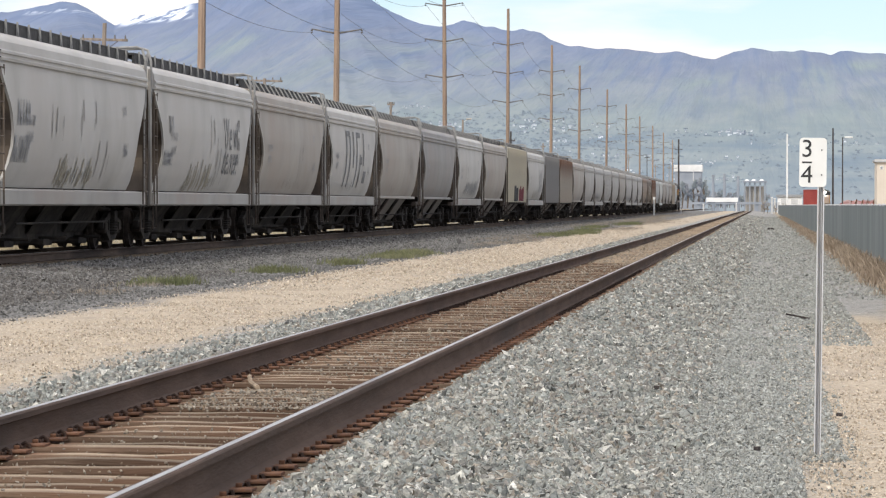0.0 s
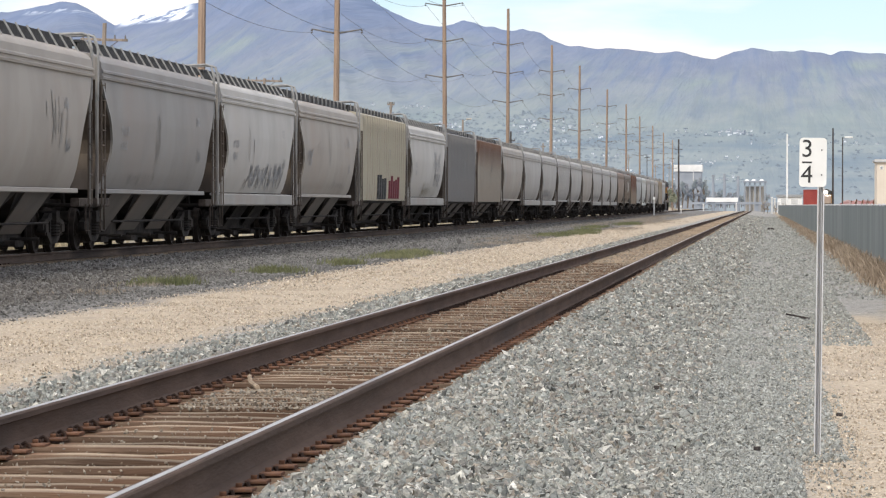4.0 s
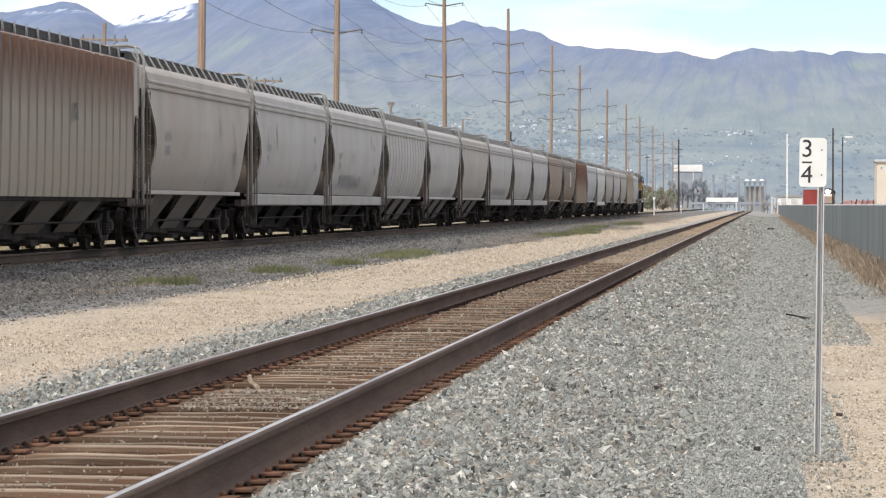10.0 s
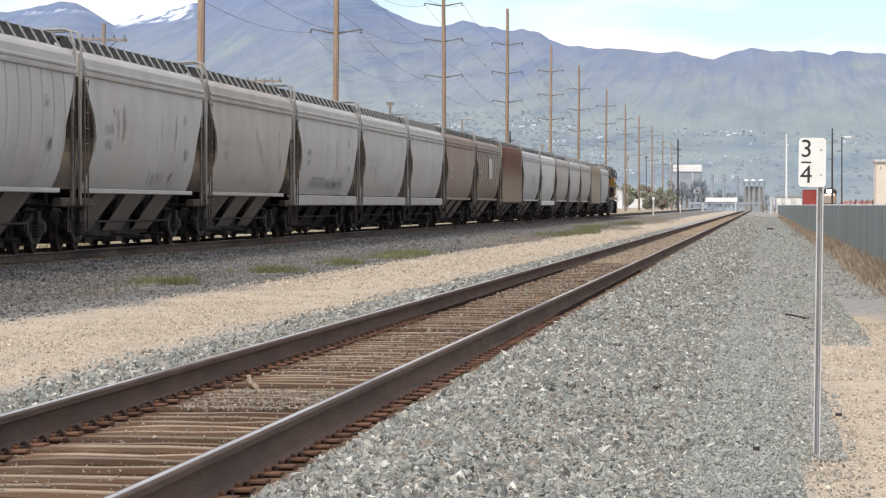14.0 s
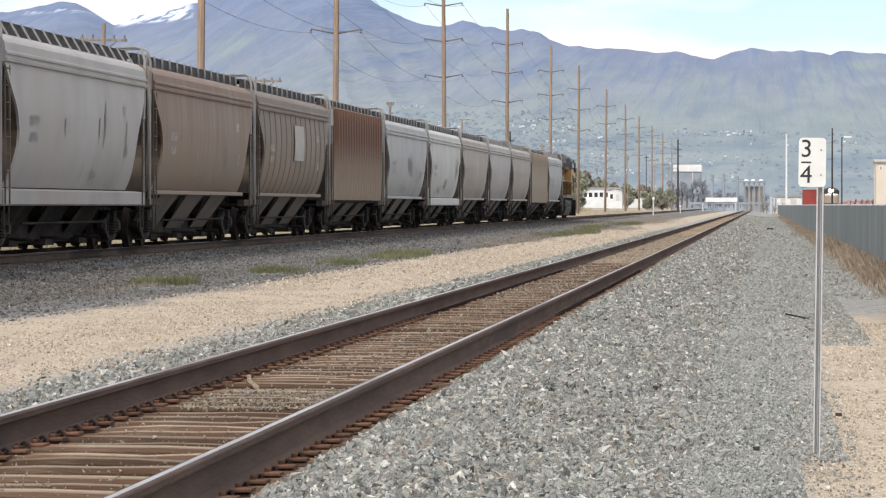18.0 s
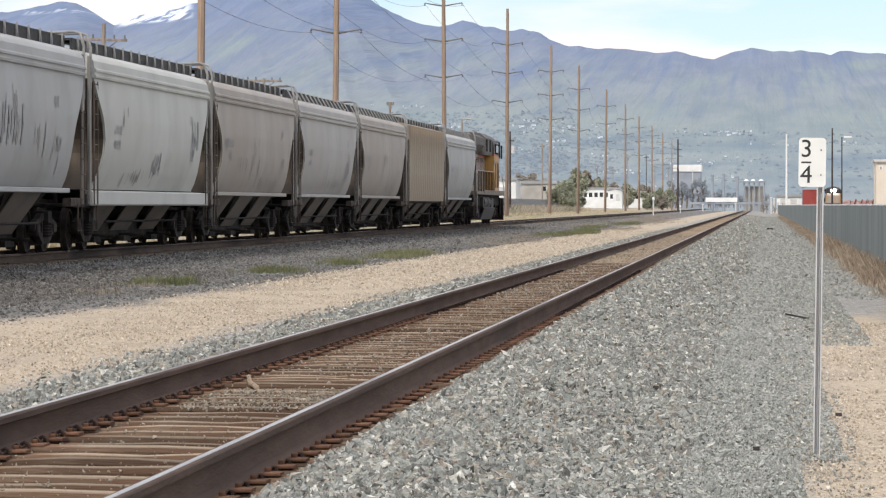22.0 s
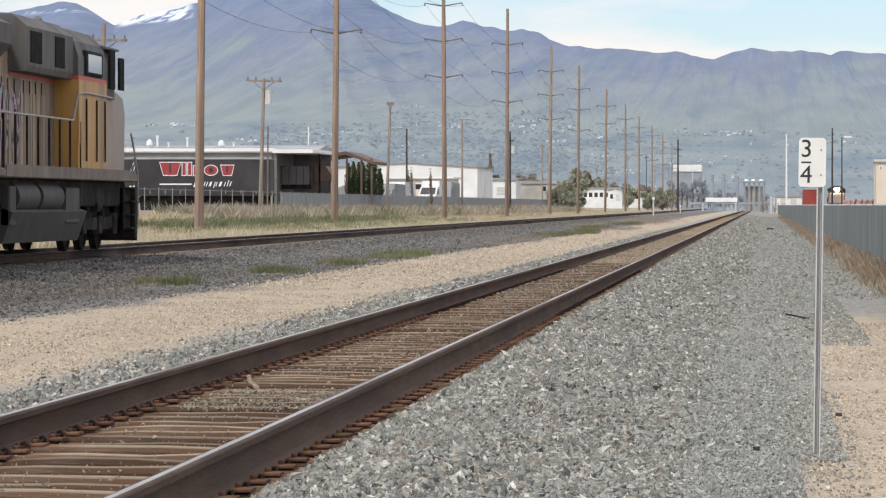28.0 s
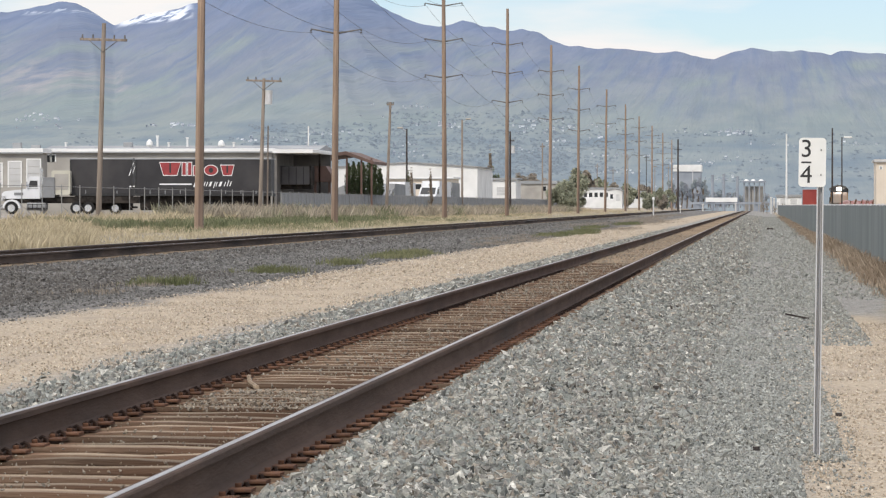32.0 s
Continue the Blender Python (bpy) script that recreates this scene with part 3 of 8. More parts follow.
def truck_meshes():
    sf = Geo()
    # cast side frame: arched top chord, lower tension member, pedestal jaws, window for the springs
    top = [(-1.15, 0.62), (-1.15, 0.46), (-0.95, 0.42), (-0.55, 0.30), (-0.30, 0.20), (0.30, 0.20), (0.55, 0.30), (0.95, 0.42), (1.15, 0.46), (1.15, 0.62), (0.75, 0.70), (0.40, 0.82), (-0.40, 0.82), (-0.75, 0.70)]
    ring_in = [(-0.85, 0.56), (-0.45, 0.42), (-0.28, 0.34), (0.28, 0.34), (0.45, 0.42), (0.85, 0.56), (0.35, 0.68), (-0.35, 0.68)]
    sf.prism([(-1.15, 0.46), (-1.15, 0.62), (-0.75, 0.70), (-0.40, 0.82), (0.40, 0.82), (0.75, 0.70), (1.15, 0.62), (1.15, 0.46), (0.9, 0.52), (0.36, 0.68), (-0.36, 0.68), (-0.9, 0.52)], -0.06, 0.06, "x")
    sf.prism([(-1.0, 0.52), (-0.85, 0.56), (-0.42, 0.40), (-0.28, 0.32), (0.28, 0.32), (0.42, 0.40), (0.85, 0.56), (1.0, 0.52), (0.58, 0.30), (0.32, 0.19), (-0.32, 0.19), (-0.58, 0.30)], -0.06, 0.06, "x")
    for s in (-1, 1):
        sf.box(-0.06, 0.06, s * 0.36 - 0.05, s * 0.36 + 0.05, 0.3, 0.72)
        sf.box(-0.09, 0.09, s * 0.88 - 0.15, s * 0.88 + 0.15, 0.42, 0.60, 0.02)
    sp = Geo()
    for k in (0.0,):
        rings = []
        for j in range(11):
            r, z = (0.2 if j % 2 else 0.165), 0.34 + j * 0.03
            rings.append([(r * math.cos(2 * math.pi * i / 8), k + r * math.sin(2 * math.pi * i / 8), z) for i in range(8)])
        sp.loft(rings)
    bo = Geo().box(-1.15, 1.15, -0.2, 0.2, 0.62, 0.86, 0.03)
    bo.box(-0.9, 0.9, -0.42, 0.42, 0.16, 0.62, 0.05)
    return (recalc(sf.mesh("side_frame", M_BLACK)), recalc(sp.mesh("coil_spring", M_BLACK)), recalc(bo.mesh("bolster", M_BLACK)))


SIDE_FRAME, SPRINGS, BOLSTER = truck_meshes()


def add_truck(car, y):
    bo = part("truck", BOLSTER, None, car, "cast steel truck", at=pose(0, y, 0))
    for s in (-1, 1):
        part("side_frame", SIDE_FRAME, None, bo, at=pose(s * 1.0, 0, 0))
        part("coil_spring", SPRINGS, None, bo, at=pose(s * 1.0, 0, 0))
    for dy in (-0.88, 0.88):
        w = part("wheelset", WHEELSET, None, bo, at=pose(0, dy, WHEEL_R))
        WHEELS.setdefault((dy, WHEEL_R), []).append(w)


def coupler(car, y, s):
    gg = Geo().box(-0.09, 0.09, min(y, y - s * 0.75), max(y, y - s * 0.75), 0.78, 0.98, 0.02)
    gg.box(-0.17, 0.17, min(y, y + s * 0.28), max(y, y + s * 0.28), 0.72, 1.04, 0.05)
    part("coupler", gg, M_BLACK, car)


PROFILE = {  # half width against height over the rail
    "round": [(1.32, 1.26), (1.50, 1.36), (1.75, 1.45), (2.1, 1.53), (2.4, 1.565), (2.7, 1.58), (2.82, 1.585), (2.9, 1.585), (3.3, 1.565), (3.72, 1.525)],
    "rib": [(1.15, 1.44), (1.4, 1.46), (1.9, 1.475), (2.5, 1.485), (2.9, 1.49), (3.3, 1.49), (3.72, 1.49), (4.16, 1.48)],
}


def end_offset(z, style):
    if style == "rib":
        return np.interp(z, [1.15, 1.4, 1.9, 2.5, 2.9, 3.3], [0.85, 0.85, 0.75, 0.5, 0.25, 0.03])
    return np.interp(z, [1.32, 1.75, 2.1, 2.4, 2.7, 2.9, 3.3, 3.72], [1.12, 1.28, 1.34, 1.28, 1.08, 0.86, 0.36, 0.0])


def side_sheet(b, style, s):
    """Curved side plate of a covered hopper with its pressed or ribbed field."""
    prof = PROFILE[style]
    gg = Geo()
    nz = len(prof)
    cols = 1
    rings = []
    for j in range(cols + 1):
        f = -1 + 2 * j / cols
        rings.append([(s * w, f * (b - end_offset(z, style)), z) for z, w in prof])
    gg.loft(rings, close=False)
    inner = [[(p[0] - s * 0.05, p[1], p[2]) for p in r] for r in rings]
    gg.loft(inner, close=False)
    for ra, rb in ((rings[0], inner[0]), (rings[-1], inner[-1])):
        gg.loft([ra, rb], close=False)
    gg.loft([[r[0] for r in rings], [r[0] for r in inner]], close=False)
    return gg


RIB_D, RIB_W = 0.15, 0.25


def rib_geo(y, prof, s, depth, width, style="rib", zmin=0.0, zmax=9.9, top=0.5):
    pr = [(z, w) for z, w in prof if zmin <= z <= zmax]
    rings = [[(s * (w - 0.01), y - width, z), (s * (w + depth), y - width * top, z), (s * (w + depth), y + width * top, z), (s * (w - 0.01), y + width, z)] for z, w in pr]
    return Geo().loft(rings)


RIBS = {}
RIB_RUST_SHADE = {}           # paint of a ribbed car -> the darker paint that shades the flats of its ribs


def rib_mesh(style, s, material, seam):
    key = (style, s, material.name, seam)
    if key not in RIBS:
        d, w = (0.022, 0.05) if seam else (RIB_D, RIB_W)
        me = recalc(rib_geo(0, PROFILE[style], s, d, w, top=0.5 if seam else 0.42).mesh("side_seam" if seam else "side_rib", (material, RIB_RUST_SHADE.get(material.name, material))))
        # faces square to the side get the paint with the shade in it
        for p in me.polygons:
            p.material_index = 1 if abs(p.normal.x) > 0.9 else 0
        RIBS[key] = me
    return RIBS[key]


def roof_geo(b, style):
    """Fascia under the eave, eave and shallow roof, in section, along the car."""
    half = [(1.46, 3.66), (1.58, 3.67), (1.59, 3.72), (1.555, 3.745), (1.555, 3.79), (1.585, 3.805), (1.585, 3.85), (1.55, 3.88), (1.53, 4.03), (1.47, 4.12), (1.36, 4.19), (1.0, 4.30), (0.5, 4.38)]
    if style == "rib":
        half = [(1.42, 4.10), (1.50, 4.15), (1.50, 4.2), (1.36, 4.25), (1.0, 4.34), (0.5, 4.42)]
    sec = [(-x, z) for x, z in half] + [(x, z) for x, z in half[::-1]]
    return Geo().prism(sec, -b, b)


def hopper_chute(y, sx, top, hl, yaw=0):
    gg = Geo()
    lo = 0.27
    rings = [[(-sx, y - hl, top), (sx, y - hl, top), (sx, y + hl, top), (-sx, y + hl, top)],
             [(-sx * 0.98, y - hl * 0.92, top - 0.12), (sx * 0.98, y - hl * 0.92, top - 0.12), (sx * 0.98, y + hl * 0.92, top - 0.12), (-sx * 0.98, y + hl * 0.92, top - 0.12)],
             [(-0.5, y - 0.36, lo), (0.5, y - 0.36, lo), (0.5, y + 0.36, lo), (-0.5, y + 0.36, lo)]]
    gg.loft(rings)
    return gg


def hopper_car(d0, d1, style, sill, paint_mat, label, seams=0, ribs=0, chute_mat=None, lettering=(), post_mat=None, walk_bars=15):
    """A covered hopper between coupler faces d0 and d1 (distance along the track at the start)."""
    L = d1 - d0
    b = L / 2 - 0.55
    car = thing("covered_hopper_car", label, "hopper car", "cars of the passing train", at=pose(FAR_X, (d0 + d1) / 2, FAR_Z))
    HALF[car.name] = b
    pm, qm = paint_mat, post_mat or paint_mat
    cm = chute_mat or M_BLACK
    zb = PROFILE[style][0][0]
    k_alt = int(d0) % 3
    for s in (-1, 1):
        part("side_sheet", side_sheet(b, style, s), pm, car, smooth=40)
        if seams:
            me = rib_mesh(style, s, pm, True)
            for k in range(seams):
                part("side_seam", me, None, car, at=pose(0, -b + 1.3 + (2 * b - 2.6) * k / (seams - 1), 0))
        if ribs:
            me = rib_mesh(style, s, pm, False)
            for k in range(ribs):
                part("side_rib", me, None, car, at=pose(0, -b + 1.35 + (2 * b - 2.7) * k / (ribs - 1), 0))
        if style == "rib":
            for e in (-1, 1):
                part("end_panel", Geo().box(s * 1.495 - 0.015, s * 1.495 + 0.015, min(e * (b - 0.62), e * b), max(e * (b - 0.62), e * b), 3.0, 4.15), qm, car)
        if sill:
            gg = Geo()
            gg.prism([(s * 1.26, 1.30), (s * 1.50, 1.28), (s * 1.53, 1.26), (s * 1.53, 1.0), (s * 1.50, 0.97), (s * 1.40, 0.97), (s * 1.40, 1.22), (s * 1.26, 1.24)], -b - 0.1, b + 0.1)
            part("side_sill", gg, P_SILL if sill and pm in (P_LIGHT, P_GREY, P_TAN) else pm, car, "streaked deep side sill")
        else:
            gg = Geo().box(s * 1.36 - 0.06, s * 1.36 + 0.06, -b + 1.0, b - 1.0, zb - 0.09, zb + 0.01, 0.015)
            part("side_sill", gg, pm if style == "round" else M_BLACK, car)
            for e in (-1, 1):
                part("end_sill", Geo().box(s * 1.40 - 0.09, s * 1.40 + 0.09, e * (b - 0.5) - 0.75, e * (b - 0.5) + 0.75, 0.95, 1.13, 0.02), M_BRACE, car)
        for e in (-1, 1):
            # jacking pads and grab irons under the sill
            part("sill_step", Geo().tube([(s * 1.5, e * (b - 0.1), 1.0), (s * 1.5, e * (b - 0.1), 0.45), (s * 1.5, e * (b - 0.55), 0.45), (s * 1.5, e * (b - 0.55), 1.0)], 0.018), M_BRACE, car)
            # ladder beside the end
            y1 = e * (b - 0.02)
            y0 = e * (b - 0.44)
            lad = Geo()
            for y in (y0, y1):
                lad.box(s * 1.54 - 0.015, s * 1.54 + 0.015, y - 0.018, y + 0.018, 1.0, 2.95 if e > 0 else 3.6)
            for k in range(6 if e > 0 else 8):
                z = 1.3 + 0.32 * k
                lad.cyl((s * 1.555, y0, z), (s * 1.555, y1, z), 0.014, n=5)
            part("ladder", lad, M_SLOPE, car)
            # corner post bent over to the walkway
            post = Geo()
            yp = e * (b + 0.14)
            w = 0.10 if k_alt else 0.05
            post.box(s * 1.47 - 0.03, s * 1.47 + 0.03, yp - w, yp + w, 1.0, 4.12, 0.012)
            part("end_post", post, M_POST, car, "dusty steel end post")
            # bent pipe from the post over to the walkway
            part("roof_grab_rail", Geo().tube([(s * 1.49, yp + e * 0.02, 3.2), (s * 1.5, yp + e * 0.02, 4.3), (s * 1.42, yp + e * 0.02, 4.56), (s * 1.3, yp + e * 0.02, 4.60), (s * 0.7, yp + e * 0.02, 4.58)], 0.032, 8), M_PALE, car, "pale bent grab rail", smooth=40)
    for e in (-1, 1):
        # end slope sheet, closing bulkhead and platform
        pr = [(z, w) for z, w in PROFILE[style]]
        ring = []
        for z, w in pr:
            o = b - end_offset(z, style) - 0.06
            ring.append([(-w + 0.06, e * o, z), (w - 0.06, e * o, z)])
        gg = Geo().loft(ring, close=False)
        ring2 = [[(p[0], p[1] - e * 0.05, p[2]) for p in r] for r in ring]
        gg.loft(ring2, close=False)
        part("slope_sheet", gg, M_SLOPE, car, "grimy brown slope sheet")
        part("end_platform", Geo().box(-1.4, 1.4, e * b - 0.55, e * b + 0.30, 0.93, 1.02, 0.02), M_BLACK, car)
        br = Geo()
        for x in (-0.55, 0.55):
            br.tube([(x, e * (b - 0.9), 1.0), (x, e * (b + 0.02), 3.0)], 0.05, 6)
        br.box(-0.3, 0.3, e * (b - 0.1) - 0.12, e * (b - 0.1) + 0.12, 1.0, 1.5, 0.03)
        br.cyl((0.75, e * (b + 0.1), 1.9), (0.75, e * (b + 0.16), 1.9), 0.27, n=14)
        part("end_brace", br, M_BLACK, car)
        coupler(car, e * (L / 2 - 0.28), e)
        add_truck(car, e * (b - 1.75))
    part("roof", roof_geo(b, style), pm, car, smooth=25)
    # trough hatch and walkway on brackets
    part("roof_hatch", Geo().prism([(-0.42, 4.40), (-0.34, 4.47), (0.34, 4.47), (0.42, 4.40)], -b + 0.7, b - 0.7), pm, car)
    for s in (-1, 1):
        wk = Geo().box(s * 0.82 - 0.28, s * 0.82 + 0.28, -b - 0.12, b + 0.12, 4.46, 4.51, 0.006)
        part("walkway", wk, M_GRATE, car, "dark steel grating walkway")
    # dark strip added for the shade under the grating, hides the pale roof
    wf = Geo().box(1.04, 1.10, -b - 0.1, b + 0.1, 4.20, 4.46, 0.0)
    part("walkway_stringer", wf, M_GRATE, car)
    kind = "slant" if style == "round" and k_alt != 1 else "upright"
    if kind not in BRACKETS:
        pts = [(1.10, 4.535), (1.135, 4.535), (1.335, 4.20), (1.30, 4.185)] if kind == "slant" else [(1.115, 4.545), (1.15, 4.545), (1.165, 4.23), (1.22, 4.19), (1.19, 4.17), (1.115, 4.21)]
        BRACKETS[kind] = recalc(Geo().prism(pts, -0.022, 0.022).mesh("walkway_bracket", M_PALE))
    for k in range(walk_bars):
        part("walkway_bracket", BRACKETS[kind], None, car, at=pose(0, -b + 0.35 + (2 * b - 0.7) * k / (walk_bars - 1), 0))
    part("lower_rigging", Geo().box(-0.62, 0.62, -b + 2.9, b - 2.9, 0.20, 0.85, 0.06), M_BLACK, car, "dark brake rigging and gates")
    for k in range(3):
        y = (k - 1) * (2 * b - 4.6) / 3.0
        hl = (2 * b - 4.4) / 6 + 0.15
        # end slopes near-black beside grey side plates: their shade is put into the colour
        ch = part("discharge_hopper", hopper_chute(y, 1.22, zb + 0.03, hl), M_BLACK, car, "sloping discharge hopper, black with the shade of its end slopes")
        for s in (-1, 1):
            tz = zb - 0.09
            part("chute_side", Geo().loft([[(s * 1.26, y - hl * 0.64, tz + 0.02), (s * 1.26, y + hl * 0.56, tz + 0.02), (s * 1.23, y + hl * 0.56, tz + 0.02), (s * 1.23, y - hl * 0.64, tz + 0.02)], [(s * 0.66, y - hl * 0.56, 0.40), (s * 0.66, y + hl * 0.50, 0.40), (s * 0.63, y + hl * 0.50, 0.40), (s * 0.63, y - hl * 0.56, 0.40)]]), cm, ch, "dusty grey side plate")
        part("outlet_gate", Geo().box(-0.85, 0.85, y - 0.46, y + 0.46, 0.15, 0.28, 0.03), M_BLACK, ch)
        part("gate_shaft", Geo().cyl((-1.2, y + 0.2, 0.3), (1.2, y + 0.2, 0.3), 0.035, n=8), M_BLACK, ch)
    part("centre_sill", Geo().box(-0.25, 0.25, -b - 0.1, b + 0.1, 0.86, 1.12, 0.03), M_BLACK, car)
    part("brake_pipe", Geo().tube([(1.2, -b + 3.2, 0.62), (1.2, b - 3.2, 0.62)], 0.025), M_BLACK, car)
    for name, y, z, w, h, m2, lab in lettering:
        lettering_block(car, style, name, y * b, z, w, h, m2, lab)
    return car


BRACKETS = {}


HALF = {}


def car_half(car):
    return HALF[car.name]


def side_x(style, z):
    zs, ws = zip(*PROFILE[style])
    return float(np.interp(z, zs, ws))


def lettering_block(car, style, name, y, z, w, h, m2, lab):
    """Flat paint on the side plate that follows its curve: name tells strokes, plate or streak."""
    gg = Geo()
    rng = random.Random(int(y * 100 + z * 10))
    rows = 5
    off = 0.006 + (RIB_D if style == "rib" else 0.008)

    def patch(y0, y1, z0, z1, lean=0.0):
        rings = []
        for j in range(rows + 1):
            f = j / rows
            zz = z0 + (z1 - z0) * f
            x = side_x(style, zz) + off
            dy = lean * f
            rings.append([(x, y0 + dy, zz), (x, y1 + dy, zz)])
        gg.loft(rings, close=False)

    if name == "plate":
        off = 0.034
        patch(y - w / 2, y + w / 2, z - h / 2, z + h / 2)
    elif name == "strokes":
        n = max(3, int(w / (h * 0.45)))
        for k in range(n):
            yy = y - w / 2 + w * (k + 0.5) / n
            kw = w / n
            patch(yy - kw * 0.32, yy - kw * 0.12, z - h / 2, z + h / 2)
            if k % 3 != 1:
                patch(yy + kw * 0.12, yy + kw * 0.3, z - h / 2, z + h / 2 * rng.choice((0.2, 1)))
            patch(yy - kw * 0.3, yy + kw * 0.3, z + h * rng.choice((-0.5, -0.08, 0.36)), z + h * rng.choice((-0.38, 0.06, 0.5)))
    elif name == "graffiti":
        for k in range(int(9 * w)):
            yy = y + rng.uniform(-w / 2, w / 2)
            zz = z + rng.uniform(-h / 2, h / 2) * 0.6
            patch(yy - 0.07, yy + 0.07, zz - h * rng.uniform(0.15, 0.3), zz + h * rng.uniform(0.15, 0.3), rng.uniform(-0.35, 0.35))
    elif name == "bars":
        n = int(w / 0.95)
        for k in range(n):
            yy = y - w / 2 + w * (k + 0.5) / n
            lo, hi = ((-0.5, 0.5), (-0.5, 0.42), (-0.15, 0.5), (-0.5, 0.5), (-0.5, 0.1), (-0.1, 0.5))[k % 6]
            patch(yy - 0.17, yy + 0.17, z + h * lo, z + h * hi)
            if k % 3 == 0:
                patch(yy - 0.1, yy + 1.05, z + h * 0.40, z + h * 0.5)
            if k % 6 == 4:
                patch(yy - 0.1, yy + 0.6, z - h * 0.08, z + h * 0.06)
        patch(y + w / 2 - 0.3, y + w / 2 + 0.5, z - h * 0.42, z - h * 0.2)
    elif name == "fill":
        # sprayed over ribs and valleys alike
        bl = abs(car_half(car)) - 1.35
        for k in range(18):
            yr = -bl + 2 * bl * k / 17
            if abs(yr - y) < w / 2:
                zz = z + rng.uniform(-0.08, 0.12)
                patch(yr - RIB_W * 0.42, yr + RIB_W * 0.42, z - h / 2, zz + h / 2)
                for sg in (-1, 1):
                    gg.loft([[(side_x(style, z2) + RIB_D + 0.007, yr + sg * RIB_W * 0.42, z2), (side_x(style, z2) + 0.009, yr + sg * (RIB_W + 0.004), z2)] for z2 in np.linspace(z - h / 2, zz + h / 2, rows + 1)], close=False)
                rings = [[(side_x(style, z2) + 0.008, yr + RIB_W, z2), (side_x(style, z2) + 0.008, yr + 2 * bl / 17 - RIB_W, z2)] for z2 in np.linspace(z - h / 2, zz + h / 2, rows + 1)]
                gg.loft(rings, close=False)
    elif name == "drips":
        for k in range(int(3.2 * w)):
            yy = y + rng.uniform(-w / 2, w / 2)
            hh = h * rng.uniform(0.2, 1.0)
            z0 = z + rng.uniform(-0.3, 0.2) * h
            kw = rng.uniform(0.012, 0.04)
            patch(yy - kw, yy + kw, z0 - hh / 2, z0 + hh / 2, rng.uniform(-0.03, 0.03))
    elif name == "stains":
        for k in range(int(9 * w)):
            yy = y + rng.uniform(-w / 2, w / 2)
            hh = h * rng.uniform(0.2, 1.0)
            z0 = z - h / 2 + rng.uniform(0, 0.3) * h
            patch(yy - rng.uniform(0.01, 0.05), yy + rng.uniform(0.02, 0.10), z0, z0 + hh, 0.0)
    ob = part("lettering" if name in ("strokes", "bars") else ("graffiti" if name in ("graffiti", "fill") else "paint_patch"), gg, m2, car, lab)
    if name in ("stains", "graffiti", "drips", "fill"):
        tagged(ob, kind="stuff")


def words(car, style, body, y, z, size, m2, label):
    """Readable words painted on the curved side plate that faces the path."""
    cu = bpy.data.curves.new("words", "FONT")
    cu.body, cu.size, cu.align_x, cu.align_y = body, size, "CENTER", "CENTER"
    cu.offset = 0.0
    tmp = bpy.data.objects.new("tmp", cu)
    scene.collection.objects.link(tmp)
    me = bpy.data.meshes.new_from_object(tmp.evaluated_get(bpy.context.evaluated_depsgraph_get()))
    bpy.data.objects.remove(tmp)
    me.materials.clear()
    me.materials.append(m2)
    for v in me.vertices:
        a, h = v.co.x, v.co.y * 1.25
        v.co = (side_x(style, z + h) + 0.016, y + a, z + h)
    return part("lettering", me, None, car, label)

P_LIGHT = paint("paint_light_grey", (0.475, 0.46, 0.43, 1), 0.15)
P_GREY = paint("paint_grey", (0.392, 0.378, 0.355, 1), 0.2)
P_TAN = paint("paint_tan_grey", (0.360, 0.328, 0.288, 1), 0.3)
P_DGREY = paint("paint_dark_grey", (0.268, 0.256, 0.242, 1), 0.25)
P_WHITE = paint("paint_white", (0.500, 0.505, 0.470, 1), 0.12)
P_BLUE = paint("paint_pale_grey", (0.390, 0.395, 0.385, 1), 0.12)
P_CREAM = paint("paint_cream", (0.470, 0.415, 0.295, 1), 0.2)
P_RUSTY = paint("paint_rusty", (0.37, 0.335, 0.275, 1), 0.4, (0.29, 0.25, 0.20, 1), top=(0.13, 0.068, 0.042, 1), zmid=3.65, soft=0.5)
P_RIBG = paint("paint_ribbed_grey", (0.235, 0.23, 0.222, 1), 0.15)
P_RIBC = paint("paint_ribbed_cream", (0.46, 0.425, 0.33, 1), 0.15)
P_BROWN = paint("paint_brown", (0.23, 0.175, 0.125, 1), 0.6, (0.19, 0.14, 0.10, 1), top=(0.17, 0.105, 0.066, 1), zmid=3.3, soft=0.9)
P_BROWN2 = paint("paint_grey_brown", (0.215, 0.165, 0.115, 1), 0.5, (0.165, 0.125, 0.088, 1), top=(0.15, 0.118, 0.09, 1), zmid=2.9, soft=0.9)
P_RUSTRIB = paint("paint_rust_ribbed", (0.33, 0.275, 0.20, 1), 0.7, (0.22, 0.15, 0.10, 1), top=(0.135, 0.062, 0.034, 1), zmid=2.85, soft=0.7)
# rib flats: shade put into the paint, with rust on the rusty cars
RIB_RUST_SHADE["paint_rust_ribbed"] = paint("rust_and_shade_on_ribs", (0.20, 0.125, 0.08, 1), 0.7, (0.12, 0.066, 0.042, 1), top=(0.085, 0.04, 0.025, 1), zmid=2.75, soft=0.9)
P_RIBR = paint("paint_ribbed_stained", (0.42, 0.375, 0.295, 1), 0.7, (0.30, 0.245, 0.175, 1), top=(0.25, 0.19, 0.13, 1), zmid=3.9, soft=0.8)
RIB_RUST_SHADE["paint_ribbed_stained"] = paint("rust_and_shade_on_cream_ribs", (0.25, 0.19, 0.125, 1), 0.7, (0.15, 0.10, 0.064, 1))
RIB_RUST_SHADE["paint_ribbed_grey"] = paint("shade_on_grey_ribs", (0.06, 0.056, 0.052, 1), 0.2)
